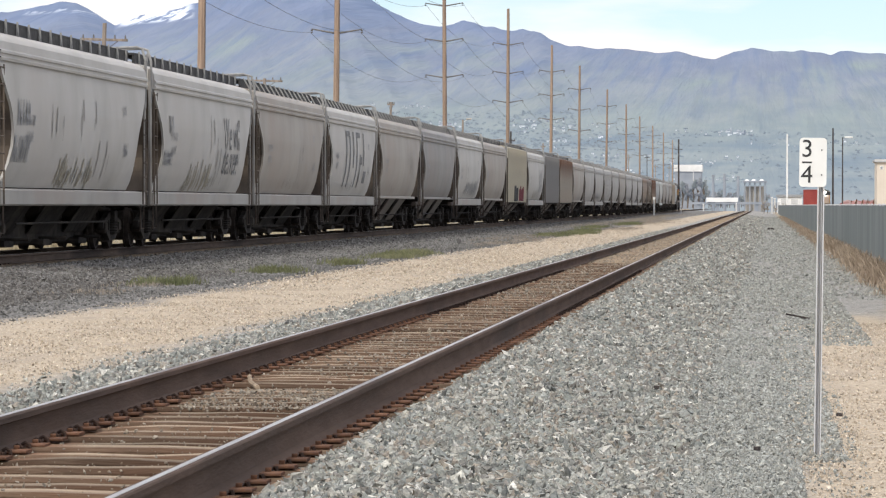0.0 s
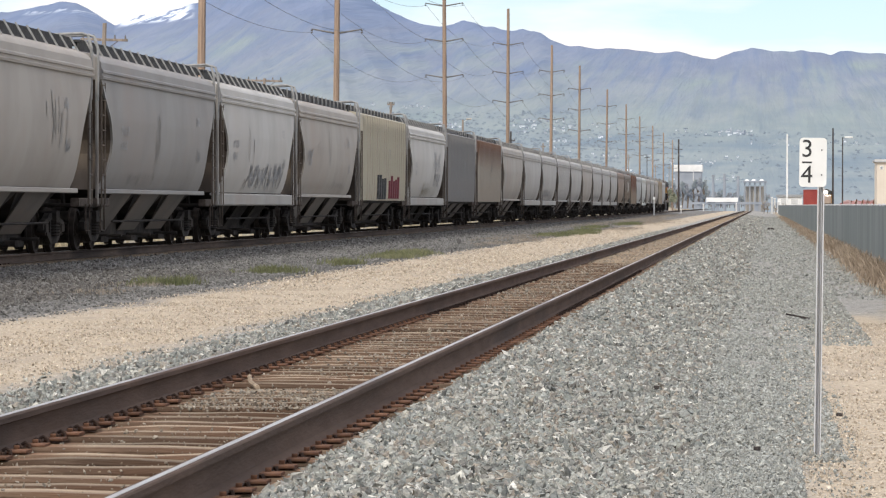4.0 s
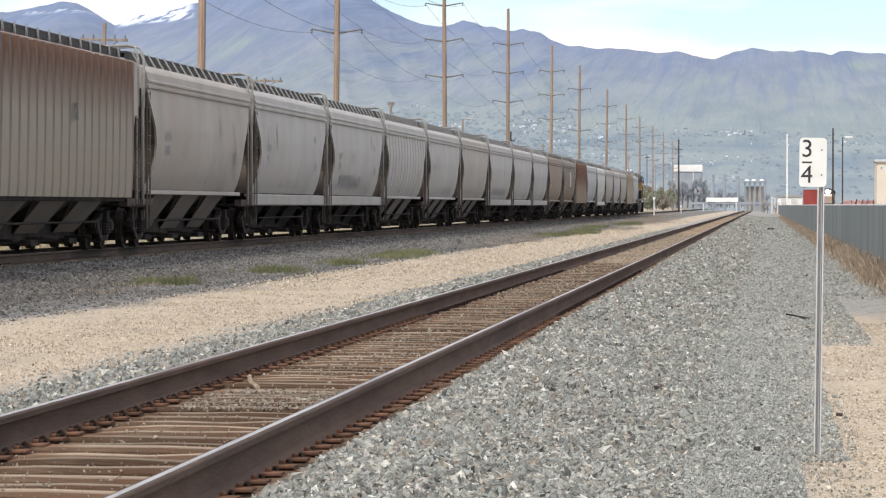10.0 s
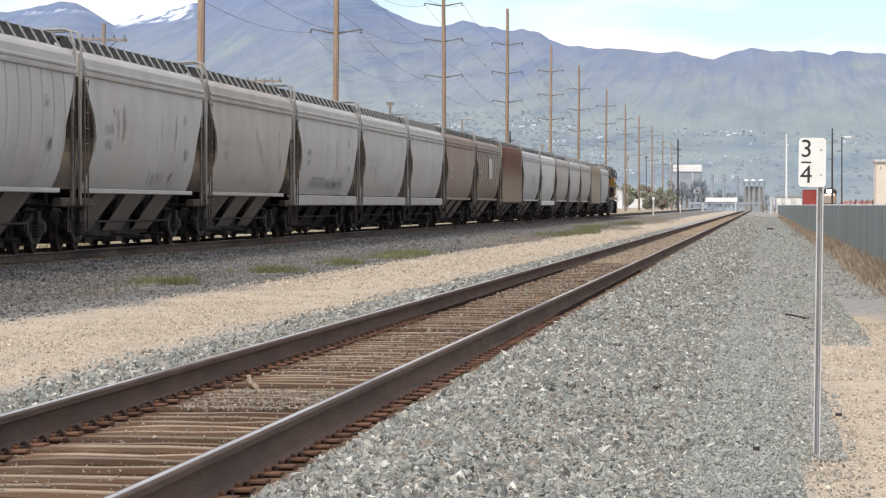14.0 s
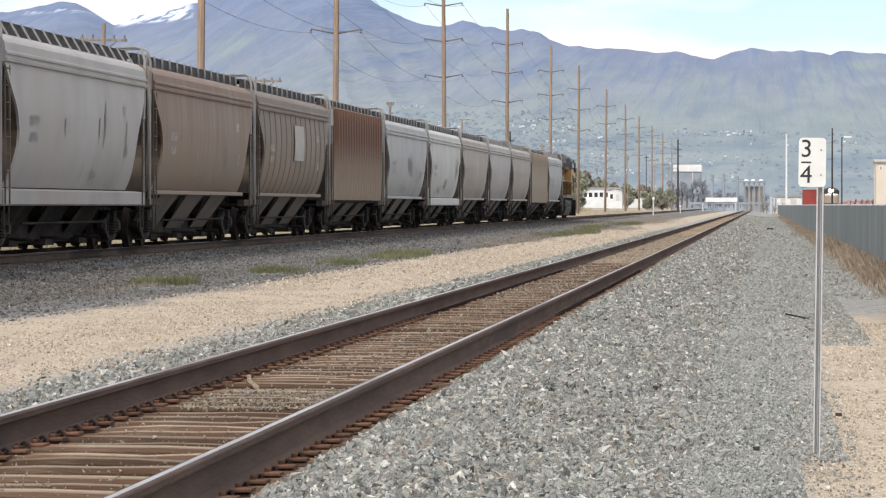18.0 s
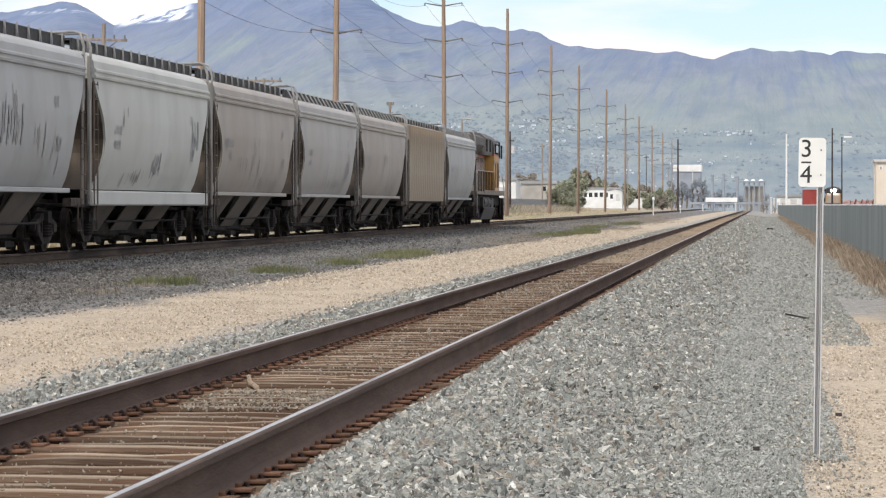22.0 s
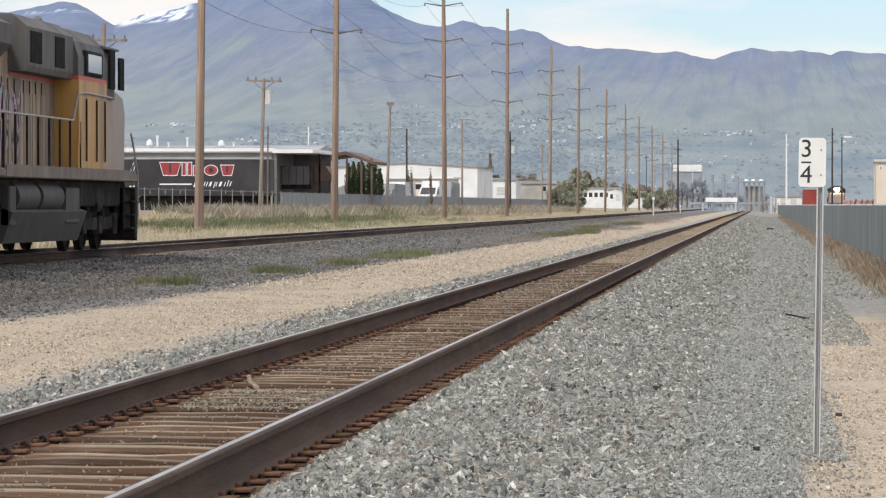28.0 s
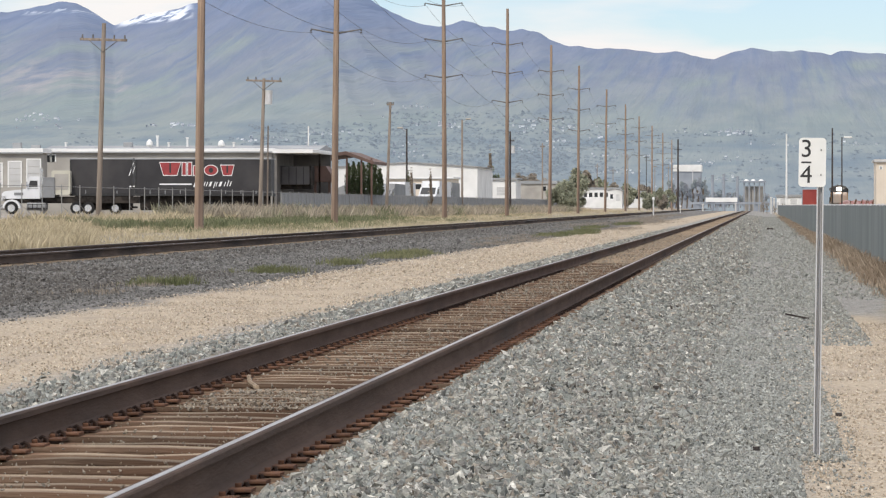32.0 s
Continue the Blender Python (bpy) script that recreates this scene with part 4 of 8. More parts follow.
RIB_RUST_SHADE["paint_ribbed_cream"] = paint("shade_on_cream_ribs", (0.24, 0.195, 0.125, 1), 0.4, (0.17, 0.13, 0.08, 1))
RIB_RUST_SHADE["paint_rusty"] = paint("rust_and_shade_on_tan_ribs", (0.15, 0.115, 0.085, 1), 0.6, (0.10, 0.066, 0.045, 1), top=(0.075, 0.036, 0.024, 1), zmid=3.5, soft=0.7)
P_SILL = paint("paint_sill", (0.33, 0.315, 0.29, 1), 0.35, (0.22, 0.205, 0.18, 1))
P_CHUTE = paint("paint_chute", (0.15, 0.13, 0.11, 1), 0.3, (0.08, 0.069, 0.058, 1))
M_SPRAYK = mat("spray_black", g(0.025), g(0.06), 8, 0.7)
M_SPRAYR = mat("spray_red", (0.16, 0.028, 0.035, 1), (0.11, 0.02, 0.03, 1), 8, 0.7)
M_LETTER = mat("faded_lettering", g(0.10), g(0.20), 6, 0.7)
M_LETTER2 = mat("worn_lettering", g(0.24), g(0.33), 6, 0.7)
M_STAIN = mat("grime_stain", (0.27, 0.245, 0.185, 1), (0.34, 0.315, 0.255, 1), 6, 0.8)
M_PATCH = mat("primer_patch", (0.33, 0.31, 0.275, 1), (0.40, 0.38, 0.34, 1), 4, 0.7)

T_ = "dusty covered hopper car, "
NUM = ("strokes", -0.78, 2.35, 1.5, 0.42, M_LETTER2, "worn dark reporting marks")
CARS = [
    (67.4, 85.0, "round", 1, P_LIGHT, T_ + "light grey, deep sill, streaked", dict(lettering=[("strokes", -0.74, 2.75, 1.3, 0.5, M_LETTER2, "worn dark lettering"), ("strokes", -0.74, 2.05, 1.6, 0.5, M_LETTER2, "worn dark marks"), ("stains", 0.0, 1.62, 4, 0.6, M_STAIN, "brown grime near the sill")])),
    (85.0, 102.6, "round", 1, P_LIGHT, T_ + "light grey with a dark slogan", dict(lettering=[("strokes", -0.72, 2.9, 0.7, 0.4, M_LETTER2, "worn mark"), ("strokes", -0.74, 2.1, 1.4, 0.35, M_LETTER2, "worn marks"), ("stains", -0.1, 1.62, 4, 0.7, M_STAIN, "yellow brown grime")])),
    (102.6, 119.6, "round", 1, P_TAN, T_ + "tan grey, plain sides", {}),
    (119.6, 135.7, "round", 1, P_LIGHT, T_ + "light grey, large dark emblem", dict(lettering=[("bars", 0.05, 2.55, 6.4, 1.9, M_LETTER, "large dark emblem of bars")])),
    (135.7, 153.3, "round", 0, P_TAN, T_ + "tan grey over striped discharge hoppers", dict(chute_mat=P_CHUTE)),
    (153.3, 170.9, "round", 0, P_DGREY, T_ + "darker grey, plain", dict(chute_mat=P_CHUTE)),
    (170.9, 187.3, "round", 1, P_LIGHT, T_ + "light grey, deep sill, graffiti along the bottom", dict(lettering=[("graffiti", 0.2, 1.8, 7, 0.7, M_LETTER2, "faded grey graffiti")])),
    (187.3, 204.9, "round", 0, P_TAN, T_ + "warm tan grey with faint marks", dict(chute_mat=P_CHUTE, lettering=[("strokes", -0.7, 2.5, 1.2, 0.3, M_LETTER2, "worn marks")])),
    (204.9, 222.7, "rib", 0, P_RIBC, T_ + "cream with ribbed sides, black and red graffiti", dict(ribs=18, chute_mat=P_CHUTE, lettering=[("fill", -0.2, 1.6, 3.9, 0.8, M_SPRAYK, "black graffiti"), ("fill", 0.36, 1.6, 3.9, 0.75, M_SPRAYR, "red graffiti")])),
    (222.7, 240.6, "round", 1, P_LIGHT, T_ + "whitish grey with dark lettering", dict(lettering=[("stains", 0.0, 1.6, 3, 0.6, M_STAIN, "grime near the sill")])),
    (240.6, 258.0, "rib", 0, P_RIBG, T_ + "dark grey with close vertical ribs", dict(ribs=18, chute_mat=P_CHUTE)),
    (258.0, 276.2, "rib", 0, P_RUSTY, T_ + "tan ribbed sides stained with rust", dict(ribs=18, chute_mat=P_CHUTE, lettering=[])),
    (276.2, 294.4, "round", 0, P_TAN, T_ + "tan grey, smooth", dict(chute_mat=P_CHUTE)),
    (294.4, 312.4, "round", 1, P_GREY, T_ + "mid grey, smooth", {}),
    (312.4, 330.4, "round", 1, P_GREY, T_ + "grey with scuffs above the deep sill", dict(lettering=[("graffiti", -0.25, 1.75, 7, 0.55, M_LETTER2, "dark scuffs"), ("strokes", 0.5, 3.2, 0.4, 0.5, M_LETTER2, "small mark")])),
    (330.4, 348.1, "round", 0, P_GREY, T_ + "grey with pressed vertical seams", dict(seams=13, chute_mat=P_CHUTE)),
    (348.1, 365.7, "round", 0, P_GREY, T_ + "grey, smooth, dusty", dict(chute_mat=P_CHUTE)),
    (365.7, 383.6, "round", 0, P_TAN, T_ + "pale tan grey, smooth", dict(chute_mat=P_CHUTE)),
    (383.6, 402.0, "round", 1, P_GREY, T_ + "grey, deep sill", dict(lettering=[("graffiti", 0.0, 1.7, 9, 0.4, M_LETTER2, "faint scuffs")])),
    (402.0, 419.9, "round", 1, P_GREY, T_ + "mid grey, deep sill", {}),
    (419.9, 436.9, "round", 1, P_GREY, T_ + "pale grey, smooth", {}),
    (436.9, 454.8, "round", 0, P_BROWN, T_ + "brown, faded and rusting", dict(chute_mat=P_CHUTE)),
    (454.8, 472.9, "round", 0, P_BROWN2, T_ + "grey brown with a pale repair patch", dict(seams=13, chute_mat=P_CHUTE, lettering=[("plate", 0.06, 2.85, 2.3, 1.05, M_PATCH, "pale square repair patch")])),
    (472.9, 490.5, "rib", 0, P_RUSTRIB, T_ + "ribbed, rusted red brown", dict(ribs=18, chute_mat=P_CHUTE, post_mat=P_GREY)),
    (490.5, 508.8, "round", 0, P_BLUE, T_ + "pale grey, scuffed", dict(chute_mat=P_CHUTE, lettering=[("stains", 0.1, 2.5, 2.2, 0.8, M_LETTER2, "dark scratches")])),
    (508.8, 526.2, "round", 1, P_WHITE, T_ + "greenish white with small marks", dict(chute_mat=P_CHUTE, lettering=[("strokes", 0.7, 2.7, 1.2, 0.7, M_LETTER2, "small dark marks"), ("stains", 0.0, 1.9, 1.6, 0.5, M_LETTER2, "dark drips")])),
    (526.2, 543.8, "round", 0, P_TAN, T_ + "tan grey, smooth", dict(chute_mat=P_CHUTE, lettering=[("strokes", -0.75, 2.6, 0.8, 0.35, M_LETTER2, "worn mark")])),
    (543.8, 561.1, "round", 0, P_GREY, T_ + "blue grey, smooth", dict(chute_mat=P_CHUTE)),
    (561.1, 578.9, "round", 0, P_TAN, T_ + "tan grey, dusty", dict(chute_mat=P_CHUTE)),
    (578.9, 597.1, "rib", 0, P_RIBR, T_ + "cream with close vertical ribs, rust stained", dict(ribs=18, chute_mat=P_CHUTE)),
    (597.1, 615.1, "round", 0, P_BLUE, T_ + "pale grey, coupled to the locomotive", dict(chute_mat=P_CHUTE)),
]
M_DRIP = mat("grime_drip", (0.22, 0.208, 0.19, 1), (0.30, 0.285, 0.26, 1), 6, 0.8)
M_SCUFF = mat("pale_scuff", (0.36, 0.35, 0.33, 1), (0.46, 0.45, 0.43, 1), 6, 0.8)


def small_marks(k, style, dark):
    """The small stencils, drips and scuffs that every car carries."""
    rng = random.Random(900 + k)
    if style == "rib":
        return [("strokes", rng.uniform(-0.1, 0.2), 2.9, 0.5, 0.35, M_LETTER, "small dark stencil")]
    ink = M_SCUFF if dark else M_LETTER2
    out = [("strokes", -0.66, 2.62, 1.0, 0.2, ink, "small stencilled marks"), ("strokes", -0.66, 2.3, 0.8, 0.2, ink, "small stencilled marks"),
           ("strokes", 0.62, 3.05, 0.5, 0.22, ink, "small stencilled marks"), ("strokes", 0.66, 2.2, 0.55, 0.3, ink, "small stencilled marks")]
    for _ in range(rng.randint(1, 3)):
        out.append(("drips", rng.uniform(-0.6, 0.7), rng.uniform(2.0, 3.0), rng.uniform(0.8, 2.2), rng.uniform(0.5, 1.1), M_DRIP, "dark drips of grime"))
    out.append(("drips", rng.uniform(-0.3, 0.4), 1.62, rng.uniform(2.0, 5.0), 0.35, M_DRIP, "grime along the bottom edge"))
    return out


TRAIN = []
for k, (d0, d1, style, sill, pm, lab, more) in enumerate(CARS):
    more = dict(more)
    more["lettering"] = list(more.get("lettering", [])) + small_marks(k, style, pm in (P_BROWN, P_BROWN2))
    TRAIN.append((hopper_car(d0, d1, style, sill, pm, lab, **more), (d0 + d1) / 2))


for k, m2 in ((1, M_LETTER), (9, M_LETTER2)):
    ob, L = TRAIN[k][0], CARS[k][1] - CARS[k][0]
    words(ob, "round", "We will", 0.24 * L, 2.80, 0.95, m2, "dark slogan in two lines")
    words(ob, "round", "deliver.", 0.24 * L, 2.15, 0.95, m2, "dark slogan, lower line")


# ---------------------------------------------------------------- locomotive
M_ORANGE = mat("loco_orange", (0.27, 0.19, 0.12, 1), (0.37, 0.275, 0.185, 1), 2.5, 0.6, 0, 0.06, (1, 1.0, 0.2), c3=(0.17, 0.13, 0.105, 1), big=0.9, spread=0.47)
M_SILLG = mat("loco_sill", (0.12, 0.095, 0.075, 1), (0.19, 0.155, 0.125, 1), 3, 0.7, 0, 0.06, c3=(0.22, 0.18, 0.14, 1), big=0.7)
M_NOSE = mat("loco_nose", (0.29, 0.22, 0.17, 1), (0.37, 0.29, 0.23, 1), 2.5, 0.6, 0, 0.06, (1, 1, 0.2), c3=(0.3, 0.265, 0.235, 1), big=0.8)
M_YELLOW = mat("loco_yellow", (0.40, 0.21, 0.05, 1), (0.47, 0.265, 0.075, 1), 2.5, 0.5, 0, 0.04, (1, 1.2, 0.25), c3=(0.27, 0.165, 0.085, 1), big=1, spread=0.5)
M_LGREY = mat("loco_grey", (0.05, 0.045, 0.042, 1), (0.10, 0.092, 0.086, 1), 2, 0.65, 0, 0.06, (1, 1, 0.3), c3=(0.15, 0.135, 0.12, 1), big=0.8, spread=0.6)
M_TANK = mat("tank_grey", (0.04, 0.036, 0.034, 1), (0.075, 0.068, 0.062, 1), 2, 0.7, 0.0, 0.1, c3=(0.05, 0.042, 0.036, 1), big=1)
M_RED = mat("stripe_red", (0.42, 0.05, 0.03, 1), (0.5, 0.08, 0.04, 1), 4, 0.5)
M_HANDRAIL = mat("handrail_grey", (0.24, 0.22, 0.195, 1), (0.33, 0.31, 0.275, 1), 4, 0.5)
M_DARKGL = glass("dark_glass", (0.02, 0.022, 0.025, 1))
M_SKYGL = glass("cab_glass", (0.30, 0.34, 0.36, 1))
M_SPRAYV = mat("spray_mixed", (0.34, 0.30, 0.36, 1), (0.50, 0.30, 0.32, 1), 5, 0.7, c3=(0.25, 0.34, 0.36, 1), big=4)


def locomotive(front, kind_label, at, group, lamp=False, nose=1):
    """Wide-cab road diesel; local y = 0 at the front pilot, the body runs to negative y."""
    lo = thing("diesel_locomotive", kind_label, "locomotive", group, at=at)
    LEN = 20.0
    part("frame", Geo().box(-1.56, 1.56, -LEN + 0.2, -0.15, 1.50, 1.68, 0.03), M_SILLG, lo, "dirty tan walkway sill")
    part("underframe", Geo().box(-1.3, 1.3, -LEN + 0.4, -0.5, 0.95, 1.5, 0.03), M_BLACK, lo)
    # long hood: narrow lower engine room with door panels
    part("hood", Geo().box(-1.02, 1.02, -LEN + 4.9, -7.4, 1.66, 4.1, 0.05), M_ORANGE, lo, "faded orange hood, graffiti on its doors")
    part("hood_roof", Geo().prism([(-1.05, 4.0), (1.05, 4.0), (1.05, 4.2), (0.85, 4.55), (-0.85, 4.55), (-1.05, 4.2)], -LEN + 4.9, -7.4), M_LGREY, lo, "grey hood roof")
    part("air_intake_box", Geo().prism([(-1.38, 3.58), (1.38, 3.58), (1.42, 3.7), (1.42, 4.45), (1.1, 4.7), (-1.1, 4.7), (-1.42, 4.45), (-1.42, 3.7)], -12.2, -7.4), M_LGREY, lo, "dark grey intake section behind the cab")
    for s in (-1, 1):
        for k, y in enumerate((-11.4, -9.0)):
            part("intake_opening", Geo().box(s * 1.42 - 0.02, s * 1.42 + 0.02, y - 0.55 + 0.15 * k, y + 0.55, 3.76, 4.38, 0.01), M_VOID, lo)
        for k in range(6):
            y = -12.0 - k * 0.62
            part("hood_door", Geo().box(s * 1.03 - 0.015, s * 1.03 + 0.02, y - 0.28, y + 0.28, 1.72, 3.2, 0.01), M_ORANGE, lo)
        for k in range(4):
            y = -8.6 - k * 0.85
            part("hood_door", Geo().box(s * 1.03 - 0.015, s * 1.03 + 0.02, y - 0.38, y + 0.38, 1.72, 3.2, 0.01), M_ORANGE, lo)
        for k in range(5):
            y = -15.9 - k * 0.42
            part("louvre", Geo().box(s * 1.14 - 0.01, s * 1.14 + 0.012, y - 0.15, y + 0.15, 2.0, 3.1, 0.004), M_VOID, lo)
        for k in range(11):
            y = -15.4 + 0.62 * k + (0.3 if k > 6 else 0)
            part("door_seam", Geo().box(s * 1.045 - 0.012, s * 1.045 + 0.012, y - 0.012, y + 0.012, 1.72, 3.45), M_TANK, lo)
        part("walkway_kickplate", Geo().box(s * 1.565 - 0.012, s * 1.565 + 0.012, -15.0, -0.6, 1.52, 1.75), M_SILLG, lo, "dirty tan kick plate")
    part("silencer", Geo().cyl((0.55, -15.0, 4.25), (0.55, -12.6, 4.25), 0.42, n=16), M_PALE, lo, "pale rounded silencer cover", smooth=40)
    # radiator section with its overhanging wings
    part("radiator_cabin", Geo().box(-1.13, 1.13, -LEN + 0.9, -LEN + 4.9, 1.66, 4.0, 0.05), M_ORANGE, lo)
    part("radiator_wing", Geo().prism([(-1.13, 3.55), (1.13, 3.55), (1.55, 4.0), (1.55, 4.38), (1.3, 4.5), (-1.3, 4.5), (-1.55, 4.38), (-1.55, 4.0)], -LEN + 0.8, -LEN + 5.6), M_LGREY, lo, "grey radiator wing overhanging the hood")
    for s in (-1, 1):
        part("radiator_screen", Geo().box(s * 1.15 - 0.02, s * 1.15 + 0.02, -LEN + 1.4, -LEN + 4.4, 3.0, 3.52, 0.01), M_VOID, lo)
    # cab
    cab = part("cab", Geo().prism([(-1.52, 1.66), (1.52, 1.66), (1.52, 3.58), (-1.52, 3.58)], -7.4, -4.07), M_YELLOW, lo, "dirty orange yellow cab")
    for s in (-1, 1):
        part("cab_panel", Geo().box(s * 1.527 - 0.006, s * 1.527 + 0.006, -7.38, -4.1, 2.25, 3.575), M_YELLOW, cab, "brighter yellow cab side, streaked with grime")
    part("cab_stripe", Geo().box(-1.525, 1.525, -7.4, -4.06, 3.58, 3.66).box(-1.03, 1.03, -12.2, -7.41, 3.50, 3.57), M_RED, cab, "thin red stripe")
    part("cab_roof", Geo().prism([(-1.52, 3.66), (1.52, 3.66), (1.52, 4.05), (1.42, 4.38), (1.15, 4.64), (0.6, 4.8), (-0.6, 4.8), (-1.15, 4.64), (-1.42, 4.38), (-1.52, 4.05)], -7.4, -4.0), M_LGREY, cab, "dark grey cab roof")
    for s in (-1, 1):
        fr = part("side_window", Geo().box(s * 1.53 - 0.06, s * 1.53 + 0.03, -6.7, -4.75, 3.68, 4.22, 0.04), M_VOID, cab, "black framed window")
        part("pane", Geo().box(s * 1.566 - 0.006, s * 1.566 + 0.006, -6.5, -4.95, 3.76, 4.14), M_SKYGL, fr)
        part("side_window", Geo().box(s * 1.50 - 0.03, s * 1.50 + 0.03, -3.6, -3.0, 3.5, 4.35, 0.02), M_VOID, cab)
        part("windshield", Geo().box(s * 0.85 - 0.5, s * 0.85 + 0.5, -2.2, -2.12, 3.55, 4.3, 0.02), M_DARKGL, cab)
        part("mirror", Geo().box(s * 1.56 - 0.03, s * 1.56 + 0.03, -2.75, -2.2, 3.5, 4.2, 0.02), M_VOID, cab)
    part("cab_front", Geo().prism([(-1.36, 3.3), (1.36, 3.3), (1.36, 4.2), (1.1, 4.5), (-1.1, 4.5), (-1.36, 4.2)], -4.0, -2.18), M_LGREY, cab, "dark grey front of the cab")
    ns = Geo().prism([(-4.07, 1.66), (-0.6, 1.66), (-0.50, 3.0), (-0.75, 3.35), (-2.2, 3.55), (-4.07, 3.55)], -1.3, 1.3, "x")
    part("nose", ns, M_NOSE, lo, "faded orange short nose")
    part("nose_door", Geo().box(-1.33, 1.33, -3.3, -1.2, 1.75, 2.6, 0.02), M_NOSE, lo, "faded side panel with lettering")
    # pilot plough and steps
    part("pilot", Geo().prism([(-0.35, 0.25), (0.0, 0.18), (-0.02, 1.36), (-0.35, 1.36)], -1.5, 1.5, "x"), M_BLACK, lo, "black plough pilot")
    part("rear_pilot", Geo().box(-1.5, 1.5, -LEN + 0.2, -LEN + 0.4, 0.4, 1.36, 0.03), M_BLACK, lo)
    for s in (-1, 1):
        for e, y in ((1, -0.75), (-1, -LEN + 0.75)):
            st = Geo()
            for k in range(4):
                st.box(s * 1.45 - 0.12, s * 1.45 + 0.12, y - 0.35, y + 0.35, 0.45 + 0.3 * k, 0.48 + 0.3 * k)
            st.box(s * 1.38 - 0.02, s * 1.38 + 0.02, y - 0.4, y + 0.4, 0.42, 1.36)
            part("step_well", st, M_BLACK, lo)
            part("grab_rail", Geo().tube([(s * 1.56, y + e * 0.45, 0.6), (s * 1.56, y + e * 0.45, 1.7), (s * 1.5, y + e * 0.35, 2.2), (s * 1.45, y + e * 0.2, 2.6)], 0.025), M_HANDRAIL, lo)
        # walkway handrail and stanchions
        part("handrail", Geo().tube([(s * 1.52, -LEN + 0.9, 1.66), (s * 1.52, -LEN + 0.9, 2.55), (s * 1.52, -LEN + 1.2, 2.72), (s * 1.52, -7.95, 2.72), (s * 1.54, -7.5, 3.28), (s * 1.56, -6.8, 3.32), (s * 1.56, -3.6, 3.3)], 0.024), M_HANDRAIL, lo, "pale steel handrail")
        for k in range(11):
            y = -LEN + 1.6 + k * 1.12
            part("stanchion", Geo().box(s * 1.52 - 0.02, s * 1.52 + 0.02, y - 0.03, y + 0.03, 1.66, 2.71), M_BLACK, lo)
        for y in (-6.6, -5.4, -4.4):
            part("stanchion", Geo().box(s * 1.55 - 0.015, s * 1.55 + 0.015, y - 0.02, y + 0.02, 1.9, 3.2), M_BLACK, lo)
        # fuel tank fittings
        part("air_reservoir", Geo().cyl((s * 1.17, -13.3, 1.14), (s * 1.17, -11.2, 1.14), 0.31, n=18), M_TANK, lo, smooth=40)
        part("air_reservoir", Geo().cyl((s * 1.17, -10.9, 1.14), (s * 1.17, -8.7, 1.14), 0.31, n=18), M_TANK, lo, smooth=40)
        part("tank_end_plate", Geo().box(s * 1.35 - 0.1, s * 1.35 + 0.1, -8.4, -6.9, 0.6, 1.34, 0.03), M_TANK, lo)
        part("tank_end_plate", Geo().box(s * 1.35 - 0.1, s * 1.35 + 0.1, -14.1, -13.5, 0.6, 1.34, 0.03), M_TANK, lo)
    part("fuel_tank", Geo().prism([(-1.5, 0.85), (-1.3, 0.25), (1.3, 0.25), (1.5, 0.85), (1.3, 0.92), (-1.3, 0.92)], -14.1, -6.3), M_TANK, lo, "grimy grey fuel tank")
    # three-axle trucks
    for yc in (-3.3, -LEN + 3.2):
        bo = part("truck", Geo().box(-1.1, 1.1, yc - 1.9, yc + 1.9, 0.62, 0.95, 0.03), M_BLACK, lo, "three-axle truck", )
        for s in (-1, 1):
            sf = Geo().prism([(yc - 2.4, 0.85), (yc - 2.4, 0.6), (yc - 1.2, 0.45), (yc + 1.2, 0.45), (yc + 2.4, 0.6), (yc + 2.4, 0.85), (yc + 1.2, 0.72), (yc - 1.2, 0.72)], s * 1.12 - 0.09, s * 1.12 + 0.09, "x")
            for k in (-1.9, 0, 1.9):
                sf.box(s * 1.12 - 0.14, s * 1.12 + 0.14, yc + k - 0.2, yc + k + 0.2, 0.35, 0.75, 0.03)
                sf.cyl((s * 1.18, yc + k + 0.42, 0.7), (s * 1.18, yc + k + 0.42, 1.15), 0.09, n=8)
            part("side_frame", sf, M_BLACK, bo)
            part("brake_cylinder", Geo().cyl((s * 1.22, yc - 0.9, 0.95), (s * 1.22, yc - 0.3, 0.95), 0.13, n=12), M_BLACK, bo)
        for k in (-1.9, 0, 1.9):
            w = part("wheelset", LOCO_WHEEL, None, bo, at=pose(0, yc + k, 0.53))
            WHEELS.setdefault((round(yc + k, 3), 0.53), []).append(w)
    part("horn", Geo().cyl((0.3, -6.0, 4.82), (0.3, -5.5, 4.88), 0.05, 0.11, n=10).box(0.1, 0.5, -6.2, -6.0, 4.77, 4.87), M_IRON, lo)
    part("antenna_dome", Geo().cyl((-0.3, -5.0, 4.78), (-0.3, -5.0, 4.92), 0.28, 0.2, n=14), M_LGREY, lo)
    part("sunshade", Geo().box(-1.45, 1.45, -4.2, -2.1, 4.36, 4.41, 0.01), M_LGREY, lo)
    coupler(lo, -0.3, 1)
    coupler(lo, -LEN + 0.2, -1)
    return lo


